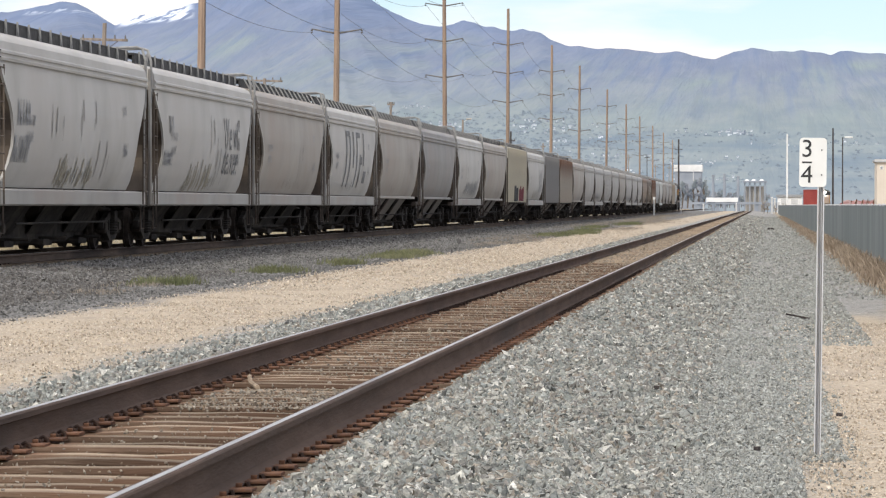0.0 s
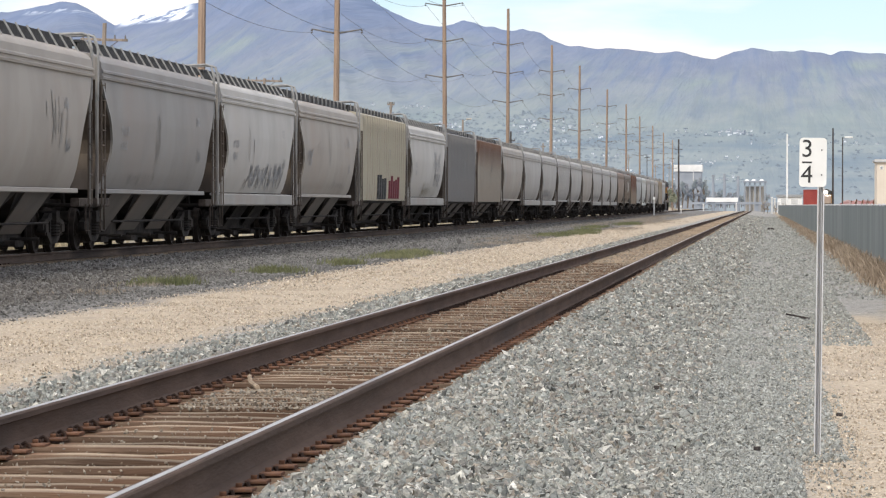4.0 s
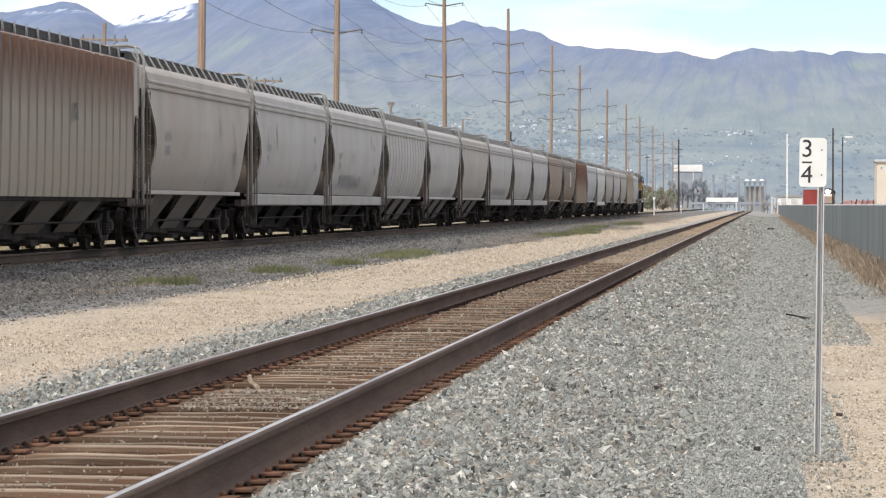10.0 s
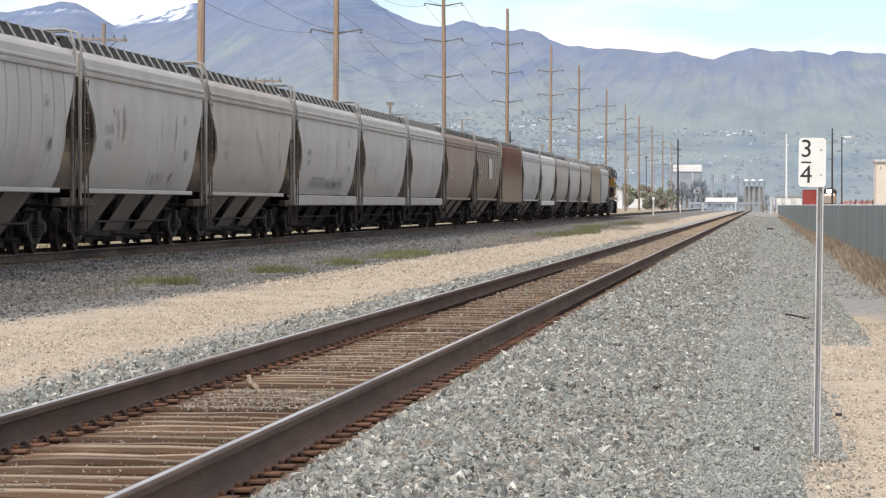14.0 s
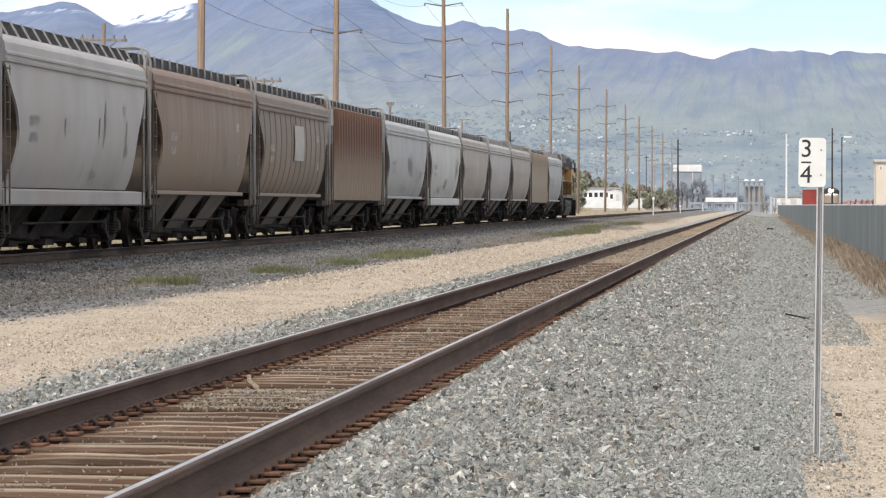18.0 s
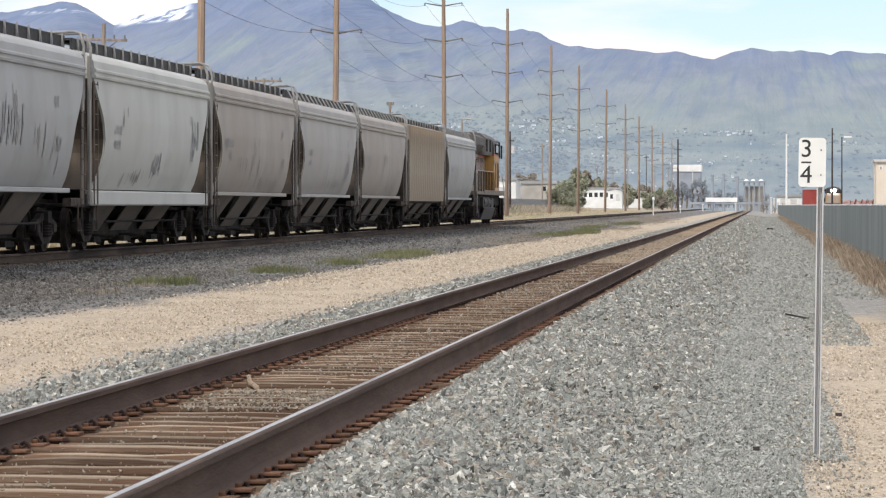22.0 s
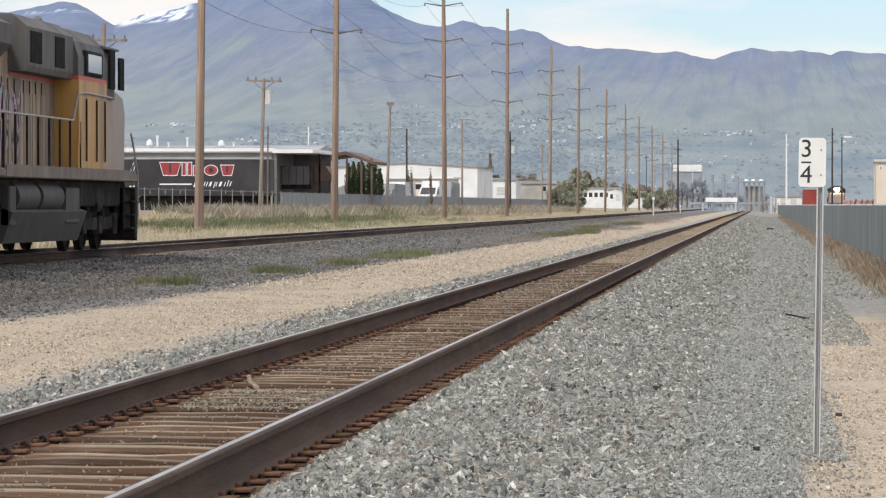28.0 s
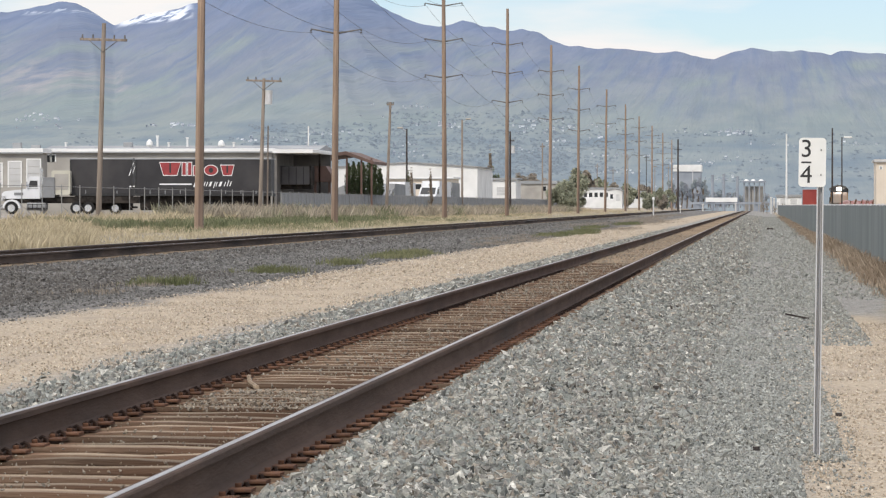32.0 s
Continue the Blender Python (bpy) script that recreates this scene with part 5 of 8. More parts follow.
LOCO_WHEEL = wheel_mesh(0.53)
loco = locomotive(0, "weathered orange diesel locomotive, grey roof, trailing the train", pose(FAR_X, 635.05, FAR_Z), "locomotives")
TRAIN.append((loco, 635.05))
for yy, w, m2, zc, h in ((-12.4, 2.6, M_SPRAYV, 2.6, 1.5), (-14.3, 0.9, M_LETTER2, 2.9, 0.9)):
    gg = Geo()
    rr = random.Random(5)
    for k in range(40 if h > 1 else 22):
        a, c = yy + rr.uniform(-w / 2, w / 2), zc + rr.uniform(-h / 2, h / 2) * 0.7
        dz, dy = rr.uniform(0.1, 0.35), rr.uniform(-0.2, 0.2)
        gg.add([(1.064, a, c - dz), (1.064, a + 0.09, c - dz), (1.064, a + 0.09 + dy, c + dz), (1.064, a + dy, c + dz)], [(0, 1, 2, 3)])
    part("graffiti", gg, m2, loco, "pink and blue graffiti" if h > 1 else "dark scrawl")

# the second locomotive, far off on its own track, headlights on
loco2 = locomotive(0, "distant orange locomotive with headlights on, coming closer", pose(14.0, 800, 0.1, 0, 0, 180), "locomotives")
M_LAMP = glow("headlight_lens", (1.0, 0.93, 0.82, 1), 60.0)
part("cab_headlight", Geo().cyl((-0.22, -2.3, 4.15), (-0.22, -2.05, 4.15), 0.32, n=12).cyl((0.22, -2.3, 4.15), (0.22, -2.05, 4.15), 0.32, n=12), M_LAMP, loco2, "bright cab headlight")


# ---------------------------------------------------------------- mile board
def mile_board():
    x, y = 0.328, 22.6
    z0 = float(ground_height(x))
    sg = thing("quarter_mile_sign", "white enamel three-quarter mile board on a galvanised post", "sign", at=pose(x, y, z0, 0, 0.75, 0))
    H = 1.915
    post = Geo()
    # channel section post with holes read as dark dots
    post.prism([(-0.021, 0.0), (-0.021, 0.004), (-0.013, 0.004), (-0.010, 0.034), (0.010, 0.034), (0.013, 0.004), (0.021, 0.004), (0.021, 0.0), (0.011, 0.0), (0.008, 0.030), (-0.008, 0.030), (-0.011, 0.0)], -0.3, H - 0.02, "z")
    pt = part("post", post, M_GALV, sg, "galvanised steel channel post")
    # two thin dark strips stand in for shade along the channel walls
    for x in (-0.0105, 0.0105):
        part("fold", Geo().box(x - 0.002, x + 0.002, -0.0015, 0.002, 0.0, H - 0.3), M_IRON, pt, "dark strip for the shade inside the channel")
    w, h, r = 0.082, 0.148, 0.022
    pts = []
    for cx, cz, a0 in ((w - r, -h + r, -90), (w - r, h - r, 0), (-w + r, h - r, 90), (-w + r, -h + r, 180)):
        for k in range(6):
            a = radians(a0 + 18 * k)
            pts.append((cx + r * math.cos(a), cz + r * math.sin(a)))
    bx, bz = -0.050, H - 0.145
    pl = part("plate", Geo().prism([(bx + p, bz + q) for p, q in pts], -0.006, -0.002), M_SIGN, sg, "white rounded sign plate")
    for txt, dz in (("3", 0.078), ("4", -0.078)):
        cu = bpy.data.curves.new("digit", "FONT")
        cu.body, cu.size, cu.align_x, cu.align_y, cu.extrude = txt, 0.150, "CENTER", "CENTER", 0.0006
        tmp = bpy.data.objects.new("tmp", cu)
        scene.collection.objects.link(tmp)
        me = bpy.data.meshes.new_from_object(tmp.evaluated_get(bpy.context.evaluated_depsgraph_get()))
        bpy.data.objects.remove(tmp)
        me.materials.clear()
        me.materials.append(M_INK)
        part("digit", me, None, pl, "black numeral " + txt, at=Matrix.Translation((bx - 0.036, -0.0068, bz + dz)) @ pose(0, 0, 0, 90, 0, 0))
    part("fraction_bar", Geo().box(bx - 0.066, bx - 0.006, -0.0074, -0.006, bz - 0.005, bz + 0.005), M_INK, pl, "black fraction bar")
    for dz in (0.075, -0.075):
        part("bolt", Geo().cyl((bx + 0.052, -0.006, bz + dz), (bx + 0.052, -0.010, bz + dz), 0.005, n=8), M_IRON, pl)


mile_board()


# ---------------------------------------------------------------- pole lines
def place(u, X):
    """Distance along the track of the point at lateral X that stands u units off the vanishing line."""
    return 6648.5 * abs(X) / u - abs(X) * 0.0858


def tall_pole(y, height, lean=0.0, arms=True, x=-25.0, m=None, dark_foot=0.0):
    z0 = float(ground_height(x))
    p = thing("transmission_pole", "tall brown wooden transmission pole with upswept arms", "utility pole", "transmission line", at=pose(x, y, z0, 0, lean, 0))
    H = height - z0
    body = part("pole", Geo().cyl((0, 0, -0.5), (0, 0, H), 0.215, 0.13, n=14), m or M_POLE, p, smooth=40)
    part("ground_wire", Geo().tube([(0.2, -0.06, 0.0), (0.14, -0.05, H - 0.5)], 0.012, 4), M_WIRE, body)
    if arms:
        for h in (17.15, 14.35, 11.5):
            for s in (-1, 1):
                arm = part("arm", Geo().cyl((s * 0.1, 0, h - z0 - 0.12), (s * 1.5, 0, h - z0 + 0.12), 0.06, 0.035, n=8), M_IRON, p, "grey steel davit arm")
                ins = Geo()
                for k in range(2):
                    ins.cyl((s * 1.48, 0, h - z0 + 0.06 - k * 0.1), (s * 1.48, 0, h - z0 - 0.01 - k * 0.1), 0.07, 0.045, n=8)
                part("insulator", ins, M_IRON, arm)
    return p


def sag_wire(a, c, sag, r=0.011, n=14):
    a, c = Vector(a), Vector(c)
    pts = []
    for k in range(n + 1):
        f = k / n
        p = a.lerp(c, f)
        p.z -= sag * 4 * f * (1 - f)
        pts.append(tuple(p))
    return Geo().tube(pts, r, 5)


TALL = [(997, 20.3, 0.7), (757, 20.3, 0.55), (562, 20.3, -0.3), (452, 20.6, 0.2), (376, 20.2, 0.5), (326, 20.3, 0.4), (278, 19.8, 0.7), (242, 19.8, 0), (218, 19.4, 0), (195, 19.4, 0), (176, 19.6, 0), (160, 19.4, 0)]
POLE_Y = [place(u, 25.0) for u, _, _ in TALL]
for (u, H, lean), y in zip(TALL, POLE_Y):
    tall_pole(y, H, lean)
WIRE_Y = [POLE_Y[0] - 62] + POLE_Y
for k in range(len(WIRE_Y) - 1):
    if k > 8:
        break
    for h in (17.15, 14.35, 11.5):
        for s in (-1, 1):
            L = WIRE_Y[k + 1] - WIRE_Y[k]
            wr = sag_wire((-25 + s * 1.48, WIRE_Y[k], h - 0.06), (-25 + s * 1.48, WIRE_Y[k + 1], h - 0.06), L * L / 4200)
            solid("power_line", wr, M_WIRE, "sagging dark power line between tall poles", "cable", "power lines")


def small_pole(u, X, top_h, arm_h=None, arm_w=0.75, lean=0.0, m=None, r=0.14, lamp=0, label="grey weathered wooden utility pole", transformer=False):
    y = place(u, X)
    z0 = float(ground_height(X))
    p = thing("utility_pole", label, "utility pole", "roadside poles", at=pose(X, y, z0, 0, lean, 0))
    part("pole", Geo().cyl((0, 0, -0.4), (0, 0, top_h - z0), r, r * 0.7, n=12), m or M_POLEG, p, smooth=40)
    if arm_h:
        a = part("crossarm", Geo().box(-arm_w, arm_w, -0.06, 0.06, arm_h - z0 - 0.06, arm_h - z0 + 0.06, 0.01), m or M_POLEG, p)
        for k in (-0.9, -0.45, 0.45, 0.9):
            part("insulator", Geo().cyl((k * arm_w, 0, arm_h - z0 + 0.05), (k * arm_w, 0, arm_h - z0 + 0.24), 0.05, 0.03, n=8), M_IRON, a)
        part("brace", Geo().tube([(-arm_w * 0.6, -0.08, arm_h - z0 - 0.05), (0, -0.12, arm_h - z0 - 0.6), (arm_w * 0.6, -0.08, arm_h - z0 - 0.05)], 0.02), M_IRON, p)
    if transformer:
        part("transformer", Geo().cyl((0.35, -0.1, arm_h - z0 - 1.5), (0.35, -0.1, arm_h - z0 - 0.6), 0.24, n=14), M_GALV, p, "grey can transformer", smooth=40)
    if lamp:
        ar = part("lamp_arm", Geo().tube([(0, 0, top_h - z0 - 0.3), (lamp * 0.6, 0, top_h - z0 + 0.1)], 0.03), M_GALV, p)
        part("lamp_head", Geo().box(min(0, lamp * 0.6) + lamp * 0.4, max(0, lamp * 0.6) + lamp * 0.4, -0.15, 0.15, top_h - z0 + 0.02, top_h - z0 + 0.2, 0.05), M_PATCH, ar, "pale lamp head")
    return p


# ---------------------------------------------------------------- ballast stones
def stone_cloud(rng, n, xr, yr, size, lift=0.4, zfun=None):
    """Crushed stones as jagged blocks: vertices and faces of n of them."""
    base = np.array([[1, 0, 0], [-1, 0, 0], [0, 1, 0], [0, -1, 0], [0, 0, 1], [0, 0, -1]], dtype=float)
    quad = np.array([[0, 2, 4], [2, 1, 4], [1, 3, 4], [3, 0, 4], [2, 0, 5], [1, 2, 5], [3, 1, 5], [0, 3, 5]])
    v = base[None] * rng.uniform(0.7, 1.1, (n, 6, 1)) + rng.uniform(-0.36, 0.36, (n, 6, 3))
    s = size * np.exp(np.clip(rng.normal(0, 0.34, (n, 1, 1)), -0.8, 0.75))
    v = v * s * 0.5 * np.array([1.3, 1.0, 0.72])
    # a random turn for each stone
    q = rng.normal(size=(n, 4))
    q /= np.linalg.norm(q, axis=1, keepdims=True)
    w, x, y, z = q.T
    R = np.stack([1 - 2 * (y * y + z * z), 2 * (x * y - z * w), 2 * (x * z + y * w), 2 * (x * y + z * w), 1 - 2 * (x * x + z * z), 2 * (y * z - x * w), 2 * (x * z - y * w), 2 * (y * z + x * w), 1 - 2 * (x * x + y * y)], -1).reshape(n, 3, 3)
    v = np.einsum("nij,nkj->nki", R, v)
    px = rng.uniform(xr[0], xr[1], n)
    py = rng.uniform(yr[0], yr[1], n)
    pz = (ground_height(px) if zfun is None else zfun(px)) + s[:, 0, 0] * rng.uniform(0.0, 2.0, n) * 0.45 * lift
    v = v + np.stack([px, py, pz], -1)[:, None, :]
    f = quad[None] + (np.arange(n) * 6)[:, None, None]
    return v, f


def stones(name, label, seed, areas, material, zfun=None):
    rng = np.random.default_rng(seed)
    V, Fc, k = [], [], 0
    for n, xr, yr, size in areas:
        v, f = stone_cloud(rng, n, xr, yr, size, 0.4, zfun)
        V.append(v.reshape(-1, 3))
        Fc.append(f.reshape(-1, 3) + k)
        k += n * 6
    ob = new(name, fast_mesh(name, np.concatenate(V), np.concatenate(Fc), material))
    return tagged(ob, label, "ballast", kind="stuff")


stones("shoulder_ballast", "grey crushed stone heaped beside the near track", 21,
       [(25000, (-2.30, -0.45), (15.6, 22), 0.033), (40000, (-2.30, -0.45), (22, 40), 0.035), (26000, (-2.30, -0.4), (40, 75), 0.042), (16000, (-2.28, -0.3), (75, 160), 0.055), (12000, (-2.28, 0.0), (160, 480), 0.07)], M_STONE)
stones("path_gravel", "finer grey gravel trodden flat on the path", 26,
       [(13000, (-0.8, 0.22), (17.8, 22), 0.022), (26000, (-0.75, 0.5), (22, 42), 0.024), (20000, (-0.6, 1.2), (40, 75), 0.030), (14000, (-0.6, 2.3), (60, 160), 0.040), (9000, (-0.2, 2.3), (155, 480), 0.06), (1500, (0.1, 0.6), (18, 34), 0.016)], M_STONEP)
stones("shoulder_ballast", "grey crushed stone between the track and tan gravel", 22,
       [(20000, (-5.25, -4.06), (21, 40), 0.037), (16000, (-5.3, -4.06), (40, 90), 0.048), (6000, (-5.3, -4.06), (90, 200), 0.06), (700, (-5.75, -5.2), (21, 60), 0.032)], M_STONE)
M_STONED = mat("dusty_ballast_stone", (0.108, 0.105, 0.099, 1), (0.19, 0.185, 0.173, 1), 9, 0.92, 0, 0.5, c3=(0.28, 0.27, 0.25, 1), big=3, fine=70, island=0.4, spread=0.58)
stones("bed_ballast", "darker crushed stone on the bed of the second track", 23,
       [(15000, (-14.4, -9.0), (62, 110), 0.036), (12000, (-14.4, -9.2), (110, 300), 0.055), (9000, (-10.0, -8.35), (40, 100), 0.030), (6000, (-10.0, -8.4), (100, 220), 0.044)], M_STONED)
# darker stone near the rail: part of the train's shade is in its colour
M_STONEK = mat("shaded_ballast_stone", (0.085, 0.079, 0.072, 1), (0.15, 0.141, 0.13, 1), 9, 0.92, 0, 0.5, c3=(0.22, 0.21, 0.195, 1), big=3, fine=70, island=0.4, spread=0.58)
stones("bed_ballast", "dark crushed stone beside the second track, train shade in its colour", 27, [(16000, (-14.4, -9.6), (44, 72), 0.036), (9000, (-14.5, -12.4), (68, 180), 0.045), (3000, (-14.5, -12.6), (180, 400), 0.06)], M_STONEK)
M_PEBBLE = stone_mat("tan_pebble", [(0.42, 0.36, 0.28, 1), (0.46, 0.40, 0.315, 1), (0.40, 0.34, 0.262, 1), (0.43, 0.375, 0.30, 1), (0.47, 0.42, 0.345, 1), (0.42, 0.35, 0.265, 1), (0.36, 0.305, 0.24, 1)])
stones("tan_gravel", "fine tan gravel and grit on the strip between the tracks", 24,
       [(22000, (-8.6, -5.3), (25, 60), 0.017), (12000, (-8.6, -5.3), (60, 110), 0.03), (5000, (-8.4, -5.3), (110, 200), 0.04), (16000, (0.15, 2.0), (17.5, 48), 0.017)], M_PEBBLE)
M_GRIT1 = stone_mat("crib_stone", [(0.22, 0.185, 0.14, 1), (0.25, 0.22, 0.175, 1), (0.17, 0.14, 0.11, 1), (0.20, 0.18, 0.15, 1), (0.27, 0.24, 0.195, 1), (0.20, 0.155, 0.11, 1)])
stones("crib_gravel", "loose grit and stones lying between the rails", 25,
       [(1900, (-3.72, -2.55), (23.2, 25.7), 0.019), (1500, (-3.8, -2.5), (15.5, 40), 0.014), (1800, (-3.8, -2.5), (28, 60), 0.022), (3500, (-3.85, -2.5), (50, 160), 0.032)], M_GRIT1, lambda x: x * 0 + NEAR_Z - 0.192)


def single_stones():
    """The nearest stones, each on its own."""
    rng = np.random.default_rng(31)
    bed = thing("loose_ballast", "single grey and pale crushed stones on the shoulder", "ballast", kind="structure")
    shapes = []
    for k in range(8):
        v, f = stone_cloud(rng, 1, (0, 0), (0, 0), 0.042, 0, lambda x: x * 0)
        me = fast_mesh("stone", v.reshape(-1, 3), f.reshape(-1, 3), M_STONE1)
        shapes.append(me)
    for k in range(300):
        x, y = rng.uniform(-2.1, -0.2), rng.uniform(16.0, 23.0)
        part("stone", shapes[k % 8], None, bed, at=pose(x, y, float(ground_height(x)) + 0.016, rng.uniform(0, 360), rng.uniform(0, 360), rng.uniform(0, 360)))


single_stones()


# ---------------------------------------------------------------- grass and weeds
def tuft_cloud(rng, pts, height, blades, spread, width=0.012, zfun=None):
    V, k = [], 0
    for x, y in pts:
        z = float(ground_height(x)) if zfun is None else zfun(x)
        h0 = height * rng.uniform(0.6, 1.25)
        for _ in range(blades):
            a = rng.uniform(0, 2 * math.pi)
            r = rng.uniform(0, spread)
            bx, by = x + r * math.cos(a), y + r * math.sin(a)
            h = h0 * rng.uniform(0.45, 1.1)
            lx, ly = rng.normal(0, 0.28) * h, rng.normal(0, 0.28) * h
            w = width * rng.uniform(0.6, 1.3)
            t = rng.uniform(0, math.pi)
            dx, dy = w * math.cos(t), w * math.sin(t)
            V += [(bx - dx, by - dy, z - 0.02), (bx + dx, by + dy, z - 0.02), (bx + lx * 0.45 + dx * 0.6, by + ly * 0.45 + dy * 0.6, z + h * 0.6), (bx + lx, by + ly, z + h)]
    V = np.array(V)
    n = len(V) // 4
    F = np.array([[0, 1, 2, 3]]) + 4 * np.arange(n)[:, None]
    return V, F


M_DRY = mat("dry_grass", (0.33, 0.28, 0.18, 1), (0.50, 0.43, 0.30, 1), 0.6, 0.9, island=0.25)
M_WEED = mat("green_weed", (0.125, 0.132, 0.07, 1), (0.22, 0.22, 0.125, 1), 0.5, 0.9, island=0.3)
M_WEEDO = mat("olive_weed", (0.09, 0.10, 0.048, 1), (0.18, 0.18, 0.10, 1), 0.5, 0.9, island=0.3)
M_WEEDD = mat("dark_weed", (0.10, 0.115, 0.06, 1), (0.20, 0.205, 0.125, 1), 0.5, 0.9, island=0.35)
M_BRUSHG = mat("grey_brush", (0.24, 0.21, 0.16, 1), (0.38, 0.335, 0.265, 1), 0.4, 0.9, c3=(0.15, 0.16, 0.095, 1), big=0.12, island=0.35)
M_FWEED = mat("brown_weed", (0.20, 0.155, 0.115, 1), (0.33, 0.27, 0.205, 1), 0.6, 0.9, island=0.3)
M_BRUSH = mat("brown_brush", (0.20, 0.17, 0.135, 1), (0.30, 0.26, 0.21, 1), 0.6, 0.9, island=0.3)


def grass(name, label, seed, pts, height, blades, spread, material, width=0.012):
    V, F = tuft_cloud(np.random.default_rng(seed), pts, height, blades, spread, width)
    ob = new(name, fast_mesh(name, V, F, material))
    return tagged(ob, label, "grass", kind="stuff")


def scatter(seed, n, xr, yr):
    rng = np.random.default_rng(seed)
    return [(rng.uniform(*xr), yr[0] + (yr[1] - yr[0]) * rng.random() ** 1.5) for _ in range(n)]


grass("dry_grass", "tall dry straw-coloured grass behind the second track", 41, scatter(1, 2900, (-33, -19.4), (98, 330)) + scatter(2, 1500, (-33, -19.5), (300, 760)), 0.22, 20, 0.5, M_DRY, 0.011)
grass("green_weeds", "green weeds growing through the dry grass", 42, scatter(3, 900, (-32, -21.5), (170, 290)) + scatter(4, 500, (-33, -23), (150, 420)), 0.26, 16, 0.45, M_WEED, 0.014)
grass("straw_stand", "tall pale straw standing in front of the truck yard", 47, [p for p in scatter(11, 4200, (-33, -19.6), (98, 165)) if p[0] / p[1] < -0.182], 0.42, 26, 0.45, M_DRY, 0.006)
grass("green_stand", "tall dark green weeds in front of the parked trailers", 48, [p for p in scatter(12, 2300, (-33.5, -25), (158, 262)) if math.sin(p[0] * 0.9 + p[1] * 0.21) + math.sin(p[1] * 0.5) > -0.4], 0.42, 26, 0.55, M_WEEDD, 0.014)
grass("grey_brush", "tall grey tan brush along the slatted fence", 49, scatter(13, 2600, (-33.7, -28.5), (205, 600)), 0.95, 16, 0.5, M_BRUSHG, 0.011)
grass("tall_brush", "tall tan brush along the yard fence", 43, scatter(5, 1500, (-33.7, -29), (165, 640)), 0.62, 16, 0.5, M_DRY, 0.02)
_r = random.Random(8)
PATCHES = [(-9.7, 60, 0.5, 1.2), (-9.4, 71, 0.5, 1.6), (-9.2, 81.5, 0.4, 1.6), (-9.1, 92, 0.6, 2.6), (-9.15, 98, 0.5, 2.5), (-8.9, 158, 0.6, 5), (-8.4, 172, 0.7, 8), (-8.8, 186, 0.5, 6), (-9.6, 212, 0.6, 9), (-9.2, 255, 0.7, 12)]
tufts = [(px + _r.gauss(0, sx * 0.5), py + _r.gauss(0, sy * 0.5)) for px, py, sx, sy in PATCHES for _ in range(int(70 * sx * sy ** 0.5))]
grass("weed_patches", "low patches of green weeds at the gravel edge", 44, tufts, 0.15, 26, 0.2, M_WEEDO, 0.007)
tufts = [(px + _r.gauss(0, sx * 0.5), py + _r.gauss(0, sy * 0.5)) for px, py, sx, sy in [(-9.85, 54, 0.5, 1.4), (-9.04, 125, 0.9, 7), (-8.7, 137, 0.9, 8), (-7.8, 206, 1.1, 18), (-8.4, 290, 1.6, 60), (-11.0, 250, 1.8, 40), (-10.6, 330, 1.8, 60), (-11.8, 430, 2.0, 90), (-9.8, 150, 1.4, 16), (-9.9, 59, 0.5, 1.5)] for _ in range(int(30 * sx * sy ** 0.5))]
grass("dry_weed_patches", "low dead weeds at the gravel edge", 45, tufts, 0.07, 24, 0.22, M_BRUSH, 0.005)
grass("fence_weeds", "taller brown weeds leaning on the fence", 50, [(2.56 - abs(_r.gauss(0, 0.12)), 42 + 130 * _r.random()) for _ in range(520)], 0.34, 18, 0.16, M_FWEED, 0.007)
grass("fence_weeds", "dry tan weeds along the foot of the fence", 46, [(2.5 - abs(_r.gauss(0, 0.22)), 42 + 420 * _r.random() ** 1.4) for _ in range(1400)], 0.2, 20, 0.22, M_FWEED, 0.008)


# ---------------------------------------------------------------- places far off, by bearing
def spot(du, dv, s):
    """The point that stands du right and dv above the track's vanishing point (in 1/6600 of its depth), s metres along."""
    X = du * s / (6648.5 + 0.0858 * du)
    depth = s * 0.9963 - X * 0.0855
    return X, s, EYE[2] + dv * depth / 6600.0


M_WWALL = mat("white_metal_wall", (0.66, 0.66, 0.64, 1), (0.76, 0.76, 0.74, 1), 0.5, 0.6, c3=(0.58, 0.58, 0.56, 1), big=0.15)
M_TWALL = mat("tan_block_wall", (0.33, 0.315, 0.285, 1), (0.41, 0.39, 0.355, 1), 0.5, 0.85, c3=(0.29, 0.275, 0.25, 1), big=0.2)
M_CWALL = mat("cream_wall", (0.44, 0.425, 0.35, 1), (0.52, 0.50, 0.42, 1), 0.5, 0.8)
M_BWALL = mat("beige_wall", (0.60, 0.53, 0.44, 1), (0.66, 0.59, 0.50, 1), 0.5, 0.8)
M_ROOFG = mat("grey_roof", (0.24, 0.25, 0.255, 1), (0.33, 0.34, 0.345, 1), 0.4, 0.7)
M_ROOFW = mat("white_fascia", (0.70, 0.70, 0.68, 1), (0.78, 0.78, 0.76, 1), 0.4, 0.6)
M_ROOFB = mat("brown_roof", (0.11, 0.07, 0.056, 1), (0.16, 0.10, 0.082, 1), 0.5, 0.75)
M_DOORG = mat("grey_roller_door", (0.46, 0.46, 0.45, 1), (0.55, 0.55, 0.54, 1), 0.8, 0.6)
M_DARKOP = mat("dark_interior", (0.13, 0.125, 0.12, 1), (0.18, 0.17, 0.16, 1), 1, 0.9)
M_REDM = mat("red_steel", (0.24, 0.04, 0.035, 1), (0.32, 0.06, 0.045, 1), 0.8, 0.6, c3=(0.28, 0.05, 0.04, 1), big=0.5)
